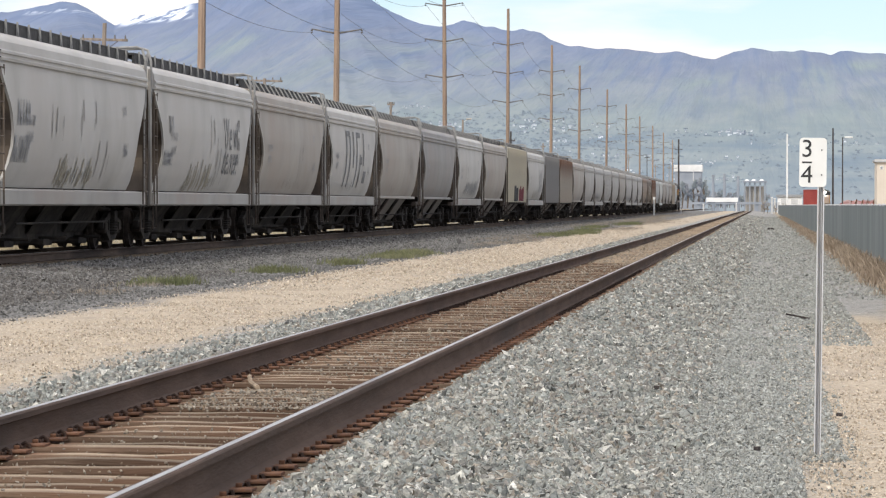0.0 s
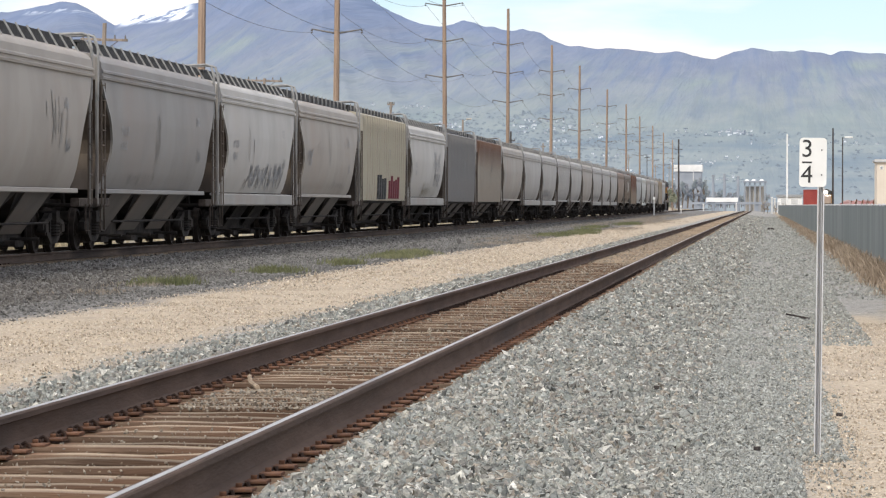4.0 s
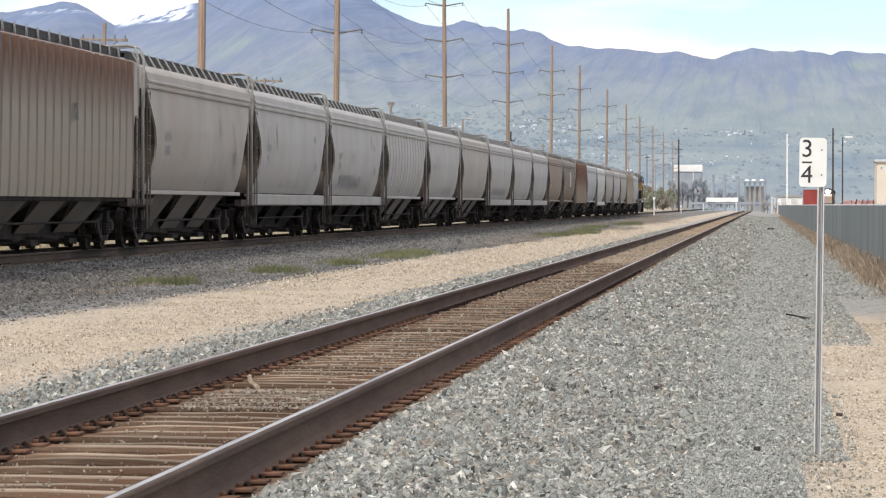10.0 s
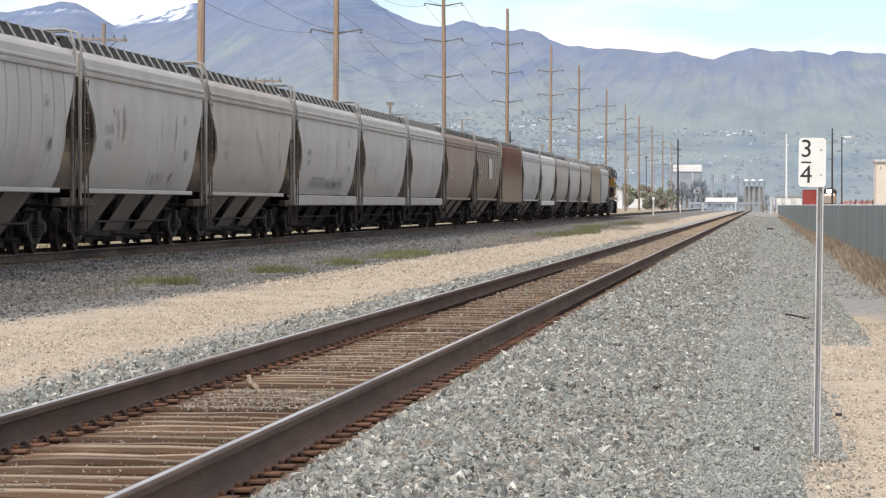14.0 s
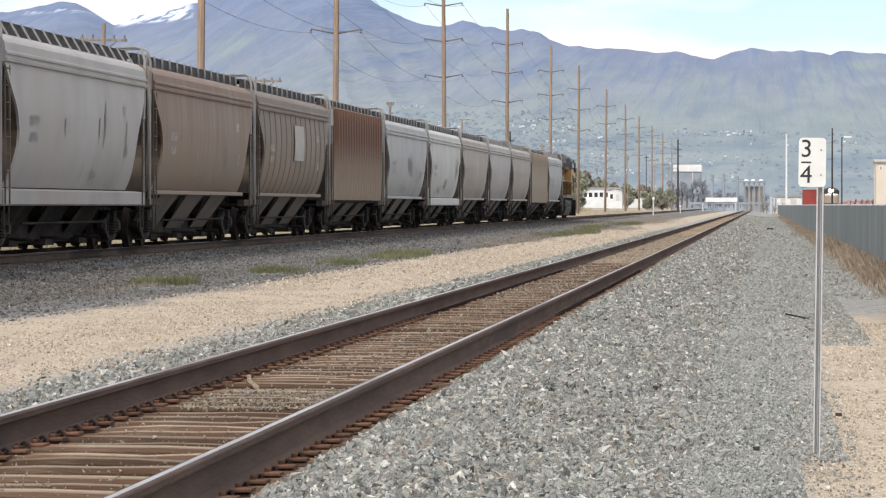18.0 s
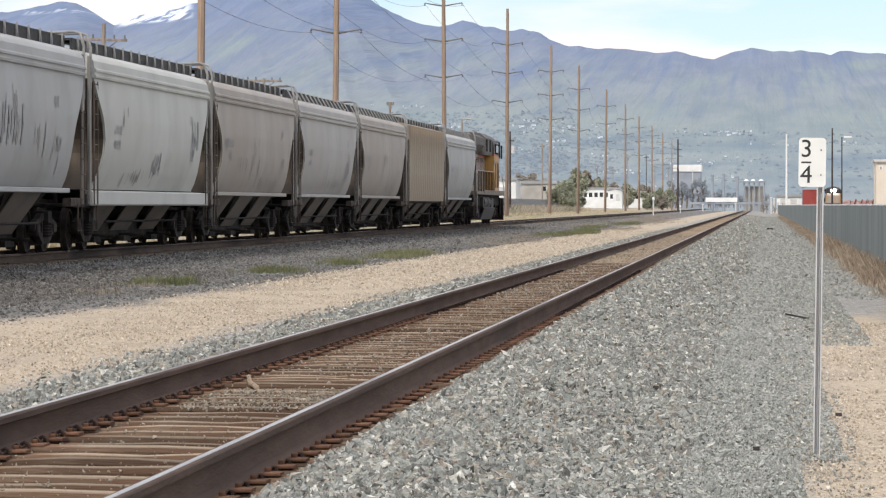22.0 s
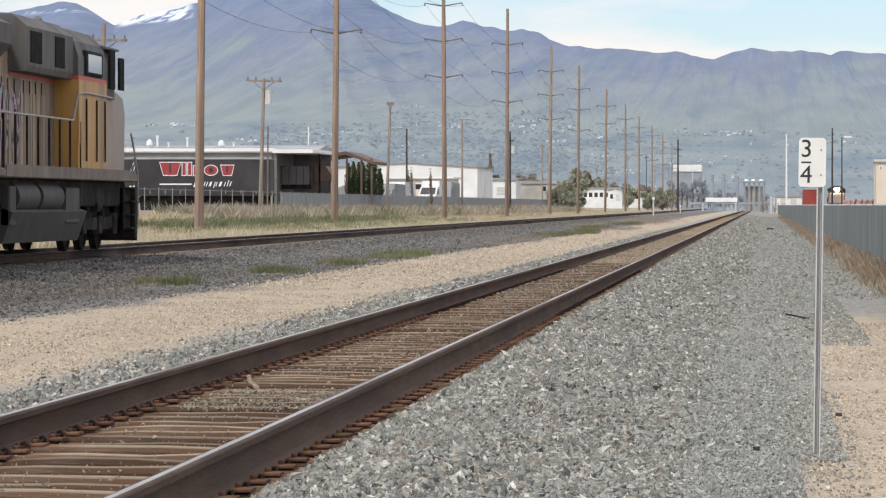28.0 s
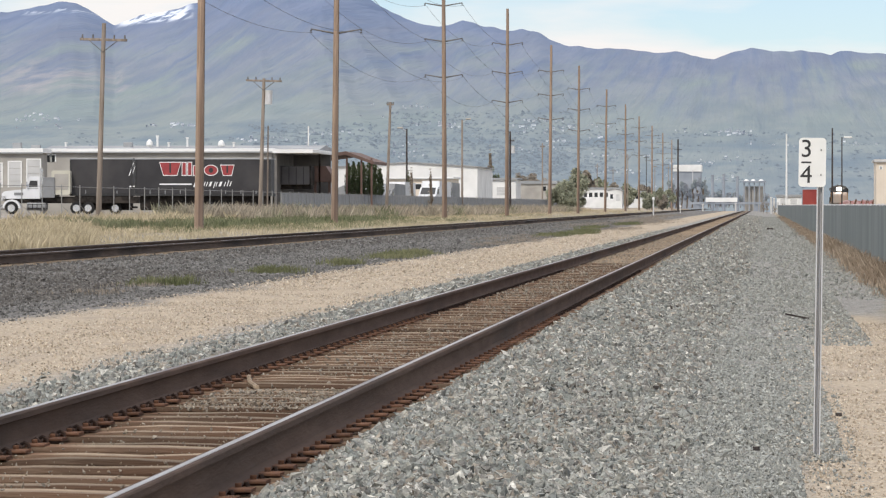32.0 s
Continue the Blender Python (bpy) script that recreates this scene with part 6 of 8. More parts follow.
# haze is in this concrete as a bluish tone and slight glow
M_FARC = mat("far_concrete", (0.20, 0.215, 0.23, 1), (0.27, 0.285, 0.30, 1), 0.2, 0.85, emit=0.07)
M_SCRAP = mat("rusty_scrap", (0.20, 0.11, 0.10, 1), (0.34, 0.25, 0.235, 1), 1.5, 0.85, c3=(0.22, 0.06, 0.055, 1), big=0.8)
M_CONC = mat("concrete", (0.46, 0.455, 0.44, 1), (0.56, 0.555, 0.54, 1), 0.5, 0.85, c3=(0.4, 0.395, 0.38, 1), big=0.2)


def building(name, label, s, u0, u1, vtop, wall, roof, depth=14, fascia=0.35, openings=(), gable=0.0, ground=0.55, over=0.3):
    """A building that faces the tracks' near end: walls, roof with fascia, doors and windows."""
    x0, _, zt = spot(u0, vtop, s)
    x1 = spot(u1, vtop, s)[0]
    b = thing(name, label, "building", "yard buildings")
    part("wall", Geo().box(x0, x1, s, s + depth, ground - 0.4, zt), wall, b)
    if gable:
        zr = zt + gable
        xm = (x0 + x1) / 2
        part("roof", Geo().prism([(x0 - over, zt - 0.05), (xm, zr - 0.05), (x1 + over, zt - 0.05), (x1 + over, zt + 0.12), (xm, zr + 0.12), (x0 - over, zt + 0.12)], s - over, s + depth + over), roof, b)
        part("gable_wall", Geo().prism([(x0, zt), (x1, zt), (xm, zr - 0.06)], s, s + 0.2), wall, b)
    else:
        rf = part("roof", Geo().box(x0 - over, x1 + over, s - over, s + depth + over, zt, zt + fascia, 0.03), roof, b)
        part("drip_edge", Geo().box(x0 - over, x1 + over, s - over - 0.06, s - over, zt - 0.05, zt + 0.06), M_ROOFG, rf)
    for kind_, a0, a1, w0, w1, m2 in openings:
        p0, p1 = spot(a0, w0, s), spot(a1, w1, s)
        xa, xb = min(p0[0], p1[0]), max(p0[0], p1[0])
        za, zb = min(p0[2], p1[2]), max(p0[2], p1[2])
        fr = Geo().box(xa - 0.1, xa, s - 0.06, s + 0.02, za, zb + 0.1)
        fr.box(xb, xb + 0.1, s - 0.06, s + 0.02, za, zb + 0.1)
        fr.box(xa, xb, s - 0.06, s + 0.02, zb, zb + 0.1)
        f = part(kind_, fr, M_ROOFW, b)
        if kind_ == "roller_door":
            n = max(3, int((zb - za) / 0.5))
            for k in range(n):
                z = za + (zb - za) * k / n
                part("door_panel", Geo().box(xa, xb, s - 0.03, s + 0.01, z + 0.015, z + (zb - za) / n - 0.015), m2, f)
        else:
            part("pane", Geo().box(xa, xb, s - 0.02, s + 0.01, za, zb), m2, f)
    return b


Y0 = 363.5
R = lambda u: u - 1350.0
H = lambda y: Y0 - y
building("workshop", "low grey block workshop with two pale roller doors", 296, R(-90), R(72), H(271), M_TWALL, M_ROOFW, 3,
         openings=[("roller_door", R(17), R(38), H(332), H(287), M_DOORG), ("roller_door", R(50), R(72), H(332), H(283), M_DOORG), ("roller_door", R(-20), R(4), H(332), H(290), M_DOORG)])
WAREHOUSE = building("long_warehouse", "long tan block warehouse with a white roof edge", 306, R(62), R(482), H(270), M_TWALL, M_ROOFW, 18, 0.3,
         openings=[("window", R(84), R(90.5), H(287), H(275), M_DARKGL), ("window", R(92), R(98.5), H(287), H(275), M_DARKGL)])


def canopy():
    s = 300
    x0, x1 = spot(R(484), 0, s)[0], spot(R(556), 0, s)[0]
    zt = spot(R(520), H(271), s)[2]
    c = thing("loading_canopy", "open loading canopy, dark inside, white roof edge", "canopy", "yard buildings")
    part("roof", Geo().box(x0, x1, s - 0.3, s + 14, zt, zt + 0.3, 0.03), M_ROOFW, c)
    part("back_wall", Geo().box(x0, x1, s + 12, s + 12.2, 0.2, zt), M_DARKOP, c, "dark rear wall")
    part("side_wall", Geo().box(x0, x0 + 0.2, s + 1, s + 12, 0.2, zt), M_DARKOP, c)
    for k in (2,):
        x = x0 + 0.2 + (x1 - x0 - 0.5) * k / 2
        part("column", Geo().box(x, x + 0.15, s + 6, s + 6.15, 0.2, zt), M_BLACK, c)


canopy()


def brown_shed():
    s = 318
    c = thing("open_shed", "open shed with a low brown gable roof on posts", "shed", "yard buildings")
    x0, _, z0 = spot(R(557), H(279), s)
    xm, _, zm = spot(R(613), H(271), s)
    x1, _, z1 = spot(R(662), H(288), s)
    part("roof", Geo().prism([(x0, z0 - 0.15), (xm, zm - 0.15), (x1, z1 - 0.15), (x1, z1 + 0.1), (xm, zm + 0.15), (x0, z0 + 0.1)], s, s + 12), M_ROOFB, c, "dark brown sheet roof")
    for u in (560, 580, 614, 640, 658):
        x = spot(R(u), 0, s)[0]
        part("post", Geo().box(x - 0.08, x + 0.08, s + 0.3, s + 0.46, 0.2, spot(R(u), H(280), s)[2]), M_ROOFB, c)
    b = thing("brown_hopper_bin", "small brown bin with a sloping top in the yard", "bin", "yard clutter")
    xa, xb = spot(R(552), 0, 306)[0], spot(R(590), 0, 306)[0]
    za, zb = spot(R(570), H(322), 306)[2], spot(R(570), H(294), 306)[2]
    part("body", Geo().prism([(xa, za), (xb, za), (xb, za + 0.4), (xa + 1.2, zb), (xa, zb)], 306, 309), M_ROOFB, b)
    part("leg", Geo().box(xa + 0.2, xa + 0.4, 306.2, 306.5, 0.3, za), M_ROOFB, b)
    part("leg", Geo().box(xb - 0.4, xb - 0.2, 306.2, 306.5, 0.3, za), M_ROOFB, b)

    t = thing("tarp_shelter", "pale grey tarpaulin shelter with a low gable roof", "shelter", "yard clutter")
    ua, um, ub = (spot(R(u), 0, 345)[0] for u in (598, 628, 658))
    zl, zh = spot(R(620), H(333), 345)[2], spot(R(620), H(320), 345)[2]
    part("cover", Geo().prism([(ua, 0.4), (ub, 0.4), (ub, zl), (um, zh), (ua, zl)], 345, 351), M_ROOFG, t)
    for u in (599, 612, 628, 644, 657):
        x = spot(R(u), 0, 345)[0]
        part("pole", Geo().cyl((x, 344.95, 0.4), (x, 344.95, zh + 0.1), 0.035, n=6), M_ROOFG, t)
    vents = ((266, 247, "dome"), (280, 240, "pipe"), (333, 243, "pipe"), (393, 248, "dome"), (300, 252, "pipe"), (118, 252, "pipe"), (65, 251, "box"), (228, 252, "box"), (32, 247, "box"), (415, 252, "pipe"))
    for u, y, kind in vents:
        x, yy, z = spot(R(u), H(y), 313)
        zr = spot(R(u), H(262), 313)[2]
        if u < 72:
            yy = 297.5
            x, _, z = spot(R(u), H(y + 6), yy)
            zr = spot(R(u), H(266), yy)[2]
        v = thing("roof_vent", "white roof vent on the long warehouse" if kind != "box" else "low grey roof unit", "vent", "roof vents", at=pose(x, yy, zr - 0.12))
        h = z - zr + 0.12
        if kind == "dome":
            part("stem", Geo().cyl((0, 0, 0), (0, 0, h * 0.5), 0.2, n=12), M_WWALL, v)
            part("hood", Geo().cyl((0, 0, h * 0.4), (0, 0, h * 0.75), 0.3, 0.26, n=14).cyl((0, 0, h * 0.75), (0, 0, h), 0.26, 0.08, n=14), M_WWALL, v)
        elif kind == "pipe":
            part("stem", Geo().cyl((0, 0, 0), (0, 0, h * 0.85), 0.09, n=10), M_WWALL, v)
            part("cap", Geo().cyl((0, 0, h * 0.85), (0, 0, h), 0.13, n=10), M_WWALL, v)
        else:
            part("case", Geo().box(-0.35, 0.35, -0.3, 0.3, 0, h, 0.05), M_ROOFG, v)
            part("curb", Geo().box(-0.4, 0.4, -0.35, 0.35, -0.02, 0.05), M_ROOFG, v)
    part("roof_deck", Geo().prism([(307.5, spot(R(200), H(268), 307.5)[2]), (314.5, spot(R(200), H(258), 314.5)[2]), (323.5, spot(R(200), H(268), 307.5)[2])], spot(R(64), 0, 307)[0], spot(R(560), 0, 307)[0], "x"), M_ROOFG, WAREHOUSE, "low grey roof")


brown_shed()
building("white_warehouse", "large white metal warehouse with a grey gable roof", 530, R(600), R(846), H(296), M_WWALL, M_ROOFG, 30, gable=0.65)
building("beige_annex", "low beige building in front of the white warehouse", 490, R(688), R(800), H(317), M_BWALL, M_ROOFW, 12, 0.3,
         openings=[("window", R(700), R(712), H(335), H(326), M_DARKGL), ("window", R(735), R(747), H(335), H(326), M_DARKGL)])
building("garage_block", "white garage block with grey roller doors and flat roof", 575, R(797), R(914), H(318), M_WWALL, M_ROOFG, 12, 0.25,
         openings=[("roller_door", R(847), R(870), H(346), H(330), M_DOORG), ("roller_door", R(880), R(901), H(346), H(331), M_DOORG), ("window", R(815), R(822), H(338), H(330), M_DARKGL)])
building("tan_shed", "low tan shed with a flat grey roof", 690, R(917), R(984), H(325), M_TWALL, M_ROOFG, 14, 0.5,
         openings=[("window", R(962), R(968), H(338), H(330), M_DARKGL)])
building("white_office", "long white single-storey building with dark windows", 1010, R(1030), R(1098), H(334), M_WWALL, M_ROOFG, 14, 0.3,
         openings=[("window", R(1034 + 9.5 * k), R(1040 + 9.5 * k), H(349), H(341), M_DARKGL) for k in range(6)])
building("white_shed", "white shed with a low gable beside the office", 1000, R(1077), R(1102), H(338), M_WWALL, M_ROOFG, 10, gable=0.7,
         openings=[("window", R(1081), R(1086), H(352), H(344), M_DARKGL), ("roller_door", R(1091), R(1098), H(356), H(344), M_DOORG)])
building("grey_shed", "long low grey-white shed further along", 1190, R(1100), R(1140), H(340), M_WWALL, M_ROOFG, 10, 0.3,
         openings=[("window", R(1106 + 10 * k), R(1112 + 10 * k), H(352), H(345), M_DARKGL) for k in range(3)])
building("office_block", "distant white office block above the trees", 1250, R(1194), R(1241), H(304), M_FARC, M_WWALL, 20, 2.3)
building("tall_silo", "tall plain beige concrete tower behind the fence", 540, R(1552), R(1590), H(287), M_BWALL, M_CONC, 12, 0.4, ground=-0.2,
         openings=[("window", R(1558), R(1562), H(300), H(295), M_ROOFG)])
building("low_white_store", "low white store behind the path fence", 760, R(1376), R(1420), H(348), M_WWALL, M_ROOFG, 12, 0.4, ground=-0.2,
         openings=[("roller_door", R(1382), R(1392), H(362), H(352), M_DOORG), ("roller_door", R(1400), R(1412), H(362), H(352), M_DOORG)])


def stacks():
    s = 1300
    for u, yt in ((1262, 312), (1282, 310), (1306, 314)):
        x, _, z = spot(R(u), H(yt), s)
        st = thing("exhaust_stack", "tall pale grey plant stack far off", "stack", "plant stacks")
        part("shaft", Geo().cyl((x, s, -2), (x, s, z), 0.65, 0.45, n=12), M_FARC, st, smooth=40)
        part("rim", Geo().cyl((x, s, z), (x, s, z + 0.4), 0.55, n=12), M_FARC, st)
    pl = thing("process_plant", "distant plant frame with a white roof and grey columns", "plant", "plant stacks")
    for k in range(5):
        x = spot(R(1318 + 9 * k), 0, s)[0]
        part("column", Geo().box(x - 0.22, x + 0.22, s, s + 0.5, -2, spot(R(1330), H(322), s)[2]), M_FARC, pl)
    x0, x1 = spot(R(1314), 0, s)[0], spot(R(1357), 0, s)[0]
    part("roof", Geo().box(x0, x1, s - 1, s + 8, spot(R(1330), H(323), s)[2], spot(R(1330), H(320), s)[2], 0.1), M_FARC, pl)
    for u in (1322, 1334, 1348):
        x = spot(R(u), 0, s)[0]
        part("vent_hood", Geo().cyl((x, s, spot(R(u), H(320), s)[2]), (x, s, spot(R(u), H(317.5), s)[2]), 0.9, 0.4, n=10), M_ROOFW, pl)
    part("tank", Geo().cyl(((x0 + x1) / 2, s + 5, -2), ((x0 + x1) / 2, s + 5, spot(R(1330), H(330), s)[2]), 3.2, n=18), M_TWALL, pl)


stacks()


def overpass():
    s = 1150
    o = thing("overpass", "pale concrete road overpass crossing beyond the tracks", "bridge")
    x0, x1 = spot(R(1222), 0, s)[0], spot(R(1385), 0, s)[0]
    za, zb = spot(R(1300), H(362), s)[2], spot(R(1300), H(358), s)[2]
    part("deck", Geo().box(x0, x1, s, s + 9, za, zb, 0.05), M_FARC, o)
    part("parapet", Geo().box(spot(R(1250), 0, s)[0], spot(R(1306), 0, s)[0], s - 0.3, s, spot(R(1280), H(358), s)[2], spot(R(1280), H(350), s)[2], 0.05), M_ROOFW, o, "white wall panel")
    for u in (1236, 1270, 1303, 1340, 1372):
        x = spot(R(u), 0, s)[0]
        part("pier", Geo().box(x - 0.5, x + 0.5, s + 0.5, s + 2, -3, za), M_FARC, o)


overpass()


# ---------------------------------------------------------------- minor poles and masts
small_pole(1175, -32.0, 10.1, 9.3, 1.15, lean=1.7)
small_pole(889, -32.0, 9.4, 9.25, 1.15, lean=1.7, transformer=True)
small_pole(876, -31.6, 6.4, None, lean=0.6, r=0.06, label="thin grey pole beside a utility pole")
small_pole(665, -32.0, 10.1, 9.9, 0.3, lean=2.0)
small_pole(629, -38.0, 9.5, None, m=M_POLED, r=0.12, lamp=-1, label="dark pole with a small floodlight")
small_pole(531, -34.0, 11.0, None, lamp=1, label="grey pole with a lamp head")
small_pole(446, -30.0, 10.1, 9.0, 0.5, m=M_POLED, transformer=True)
small_pole(389, -36.0, 11.5, 10.9, 0.4, m=M_POLEG)
small_pole(803, -60.0, 11.8, None, r=0.12, m=M_WWALL, label="thin white mast behind the warehouse")
for u, X, h in ((292, -46, 13), (264, -45, 12.5), (205, -36, 17), (190, -37, 15.5), (166, -38, 17.5), (152, -38, 16), (238, -36, 15)):
    small_pole(u, float(X), h, h - 0.8, 0.8, m=M_POLED if u % 2 else M_POLEG, label="thin distant wooden utility pole")
small_pole(149, -22.0, 18.6, 15.9, 1.0, m=M_POLED, r=0.27, label="thick dark pole close to the second track")
small_pole(123, -23.0, 13.0, None, r=0.2, m=M_GALV, label="slim grey metal mast")


def right_masts():
    for u, y, s, m2, r, lamp, lab in ((1393, 237, 690, M_WWALL, 0.20, 0, "slim white lighting mast behind the fence"), (1474, 227, 520, M_POLED, 0.15, 0, "dark tall pole behind the fence"), (1491, 243, 560, M_POLED, 0.12, 1, "dark lamp post with a pale flat lamp head")):
        x, _, z = spot(R(u), H(y), s)
        p = thing("lighting_mast", lab, "mast", "masts by the fence", at=pose(x, s, -0.25))
        part("shaft", Geo().cyl((0, 0, 0), (0, 0, z + 0.25), r, r * 0.65, n=10), m2, p, smooth=40)
        part("base_plate", Geo().box(-0.3, 0.3, -0.3, 0.3, 0, 0.06), M_GALV, p)
        if lamp:
            ar = part("lamp_arm", Geo().tube([(0, 0, z + 0.1), (0.7, 0, z + 0.25)], 0.04), M_POLED, p)
            part("lamp_head", Geo().box(0.3, 1.5, -0.25, 0.25, z + 0.12, z + 0.35, 0.06), M_ROOFW, ar, "pale lamp head")


right_masts()


def red_container():
    s = 600
    x0, x1 = spot(R(1422), 0, s)[0], spot(R(1448), 0, s)[0]
    z1 = spot(R(1450), H(336), s)[2]
    c = thing("red_container", "red steel container standing behind the fence", "container")
    part("body", Geo().box(x0, x1, s, s + 6, -0.2, z1, 0.04), M_REDM, c)
    n = 9
    for k in range(n):
        x = x0 + 0.15 + (x1 - x0 - 0.3) * k / (n - 1)
        part("corrugation", Geo().box(x - 0.06, x + 0.06, s - 0.05, s + 0.01, 0.1, z1 - 0.15), M_REDM, c)
    part("top_rail", Geo().box(x0 - 0.02, x1 + 0.02, s - 0.07, s, z1 - 0.12, z1 + 0.02), M_REDM, c)
    for k in range(9):
        u = 1502 + 5.2 * k
        p = spot(R(u), H(358), 570)
        q = spot(R(u + (9 if k % 2 else 5)), H(353 if k % 3 else 355), 570)
        solid("red_steel_frame", Geo().cyl((p[0], 570 + k % 3, -0.24), (q[0], 570 + k % 3, q[2]), 0.06, n=8).box(p[0] - 0.3, q[0] + 0.6, 569.9 + k % 3, 570.1 + k % 3, 1.2, 1.3), M_RUST, "red painted steel frame in the far yard", "steel frame", "red frames")
    for k in range(5):
        p = spot(R(1500 + 15 * k), H(354), 590)
        solid("scrap_pile", Geo().loft([[(p[0] + 2.2 * f * math.cos(a), 590 + 2 * f * math.sin(a), z) for a in [2 * math.pi * i / 9 + k for i in range(9)]] for f, z in ((1.0, -0.25), (0.75, 1.2), (0.35, p[2] * 0.9), (0.05, p[2]))]), M_SCRAP, "rusty red and grey pile of scrap behind the fence", "scrap pile", "scrap piles")


red_container()


# ---------------------------------------------------------------- markers beside the tracks
def markers():
    for u, X, top, lab in ((-193, -13.0, 1.9, "white marker post by the second track"), (-145, -15.0 + 1.8, 0.9, "low white box by the second track")):
        s = 6648.5 * abs(X) / abs(u)
        p = thing("marker_post", lab, "post", "track markers", at=pose(X, s, float(ground_height(X))))
        part("shaft", Geo().box(-0.085, 0.085, -0.06, 0.06, 0, top, 0.02), M_CONC, p)
        part("cap", Geo().box(-0.14, 0.14, -0.09, 0.09, top, top + 0.3, 0.02), M_WWALL, p)
    for u, v0, v1, s in ((1366, 375, 350, 640), (1371, 372, 352, 700), (1378, 372, 358, 660), (1303, 374, 360, 820), (1245, 372, 362, 800)):
        p, q = spot(R(u), H(v0), s), spot(R(u), H(v1), s)
        m = thing("marker_post", "pale post standing beyond the end of the path", "post", "track markers", at=pose(p[0], s, -0.25))
        part("shaft", Geo().box(-0.16, 0.16, -0.1, 0.1, 0, q[2] + 0.25, 0.03), M_CONC, m)
        part("cap", Geo().box(-0.2, 0.2, -0.14, 0.14, q[2] + 0.25, q[2] + 0.35, 0.03), M_ROOFW, m)


markers()


def litter():
    x, y = spot(R(1364), 0, 230)[0], 230
    solid("rail_tie_scrap", Geo().box(x - 0.2, x + 0.2, y - 0.3, y + 0.3, -0.24, -0.10, 0.04), M_POLED, "dark scrap of tie lying on the path", "scrap", "litter")
    for (u, yp), l, rot in (((1412, 565), 0.2, 2), ((1486, 743), 0.026, 8), ((1162, 718), 0.02, 30), ((1340, 812), 0.018, 60)):
        s = 6648.5 * 1.50 / (yp - Y0)
        xx = spot(R(u), 0, s)[0]
        solid("wood_splinter", Geo().box(-l * 0.8, l * 0.8, -0.016, 0.016, -0.012, 0.012, 0.004), M_POLED, "dark splinter of wood on the gravel", "splinter", "litter", at=pose(xx, s, float(ground_height(xx)) + 0.045, 0, 11 if l > 0.1 else 3, rot))
    solid("wood_stick", Geo().tube([(-3.72, 26.9, 0.045), (-3.6, 26.1, 0.04), (-3.47, 25.5, 0.035)], 0.018, 6), M_TIE, "pale splintered stick between the rails", "stick", "litter")


litter()


# ---------------------------------------------------------------- fence at the path
M_FENCE = mat("fence_fabric", (0.145, 0.168, 0.166, 1), (0.19, 0.21, 0.207, 1), 0.9, 0.88, 0, 0.15, (1, 0.6, 0.2), c3=(0.23, 0.235, 0.225, 1), big=0.5, spread=0.6)
FENCE_X = 2.65


def fence():
    fn = thing("screened_fence", "long chain-link fence screened with dark grey fabric", "fence", kind="structure")
    y = 45.0
    z0 = -0.22
    k = 0
    while y < 640:
        L = 3.0
        if y > 300:
            L = 6.0
        rings = []
        for j in range(7):
            f = j / 6
            bow = 0.012 * math.sin(math.pi * f) * math.sin(k * 1.7)
            rings.append([(FENCE_X + bow * math.sin(math.pi * i / 4), y + f * L, z0 + 1.50 * i / 4 + (0.012 * math.sin(k * 2.1 + j) if i == 4 else 0)) for i in range(5)])
        gg = Geo().loft(rings, close=False)
        gg.loft([[(p[0] + 0.012, p[1], p[2]) for p in r] for r in rings], close=False)
        pn = part("fabric_panel", gg, M_FENCE, fn, smooth=60)
        part("fence_post", Geo().cyl((FENCE_X + 0.04, y, z0), (FENCE_X + 0.04, y, z0 + 1.55), 0.03, n=8), M_GALV, fn)
        part("top_rail", Geo().cyl((FENCE_X + 0.035, y, z0 + 1.51), (FENCE_X + 0.035, y + L, z0 + 1.51), 0.02, n=6), M_GALV, fn)
        y += L
        k += 1


fence()

# ---------------------------------------------------------------- mountains

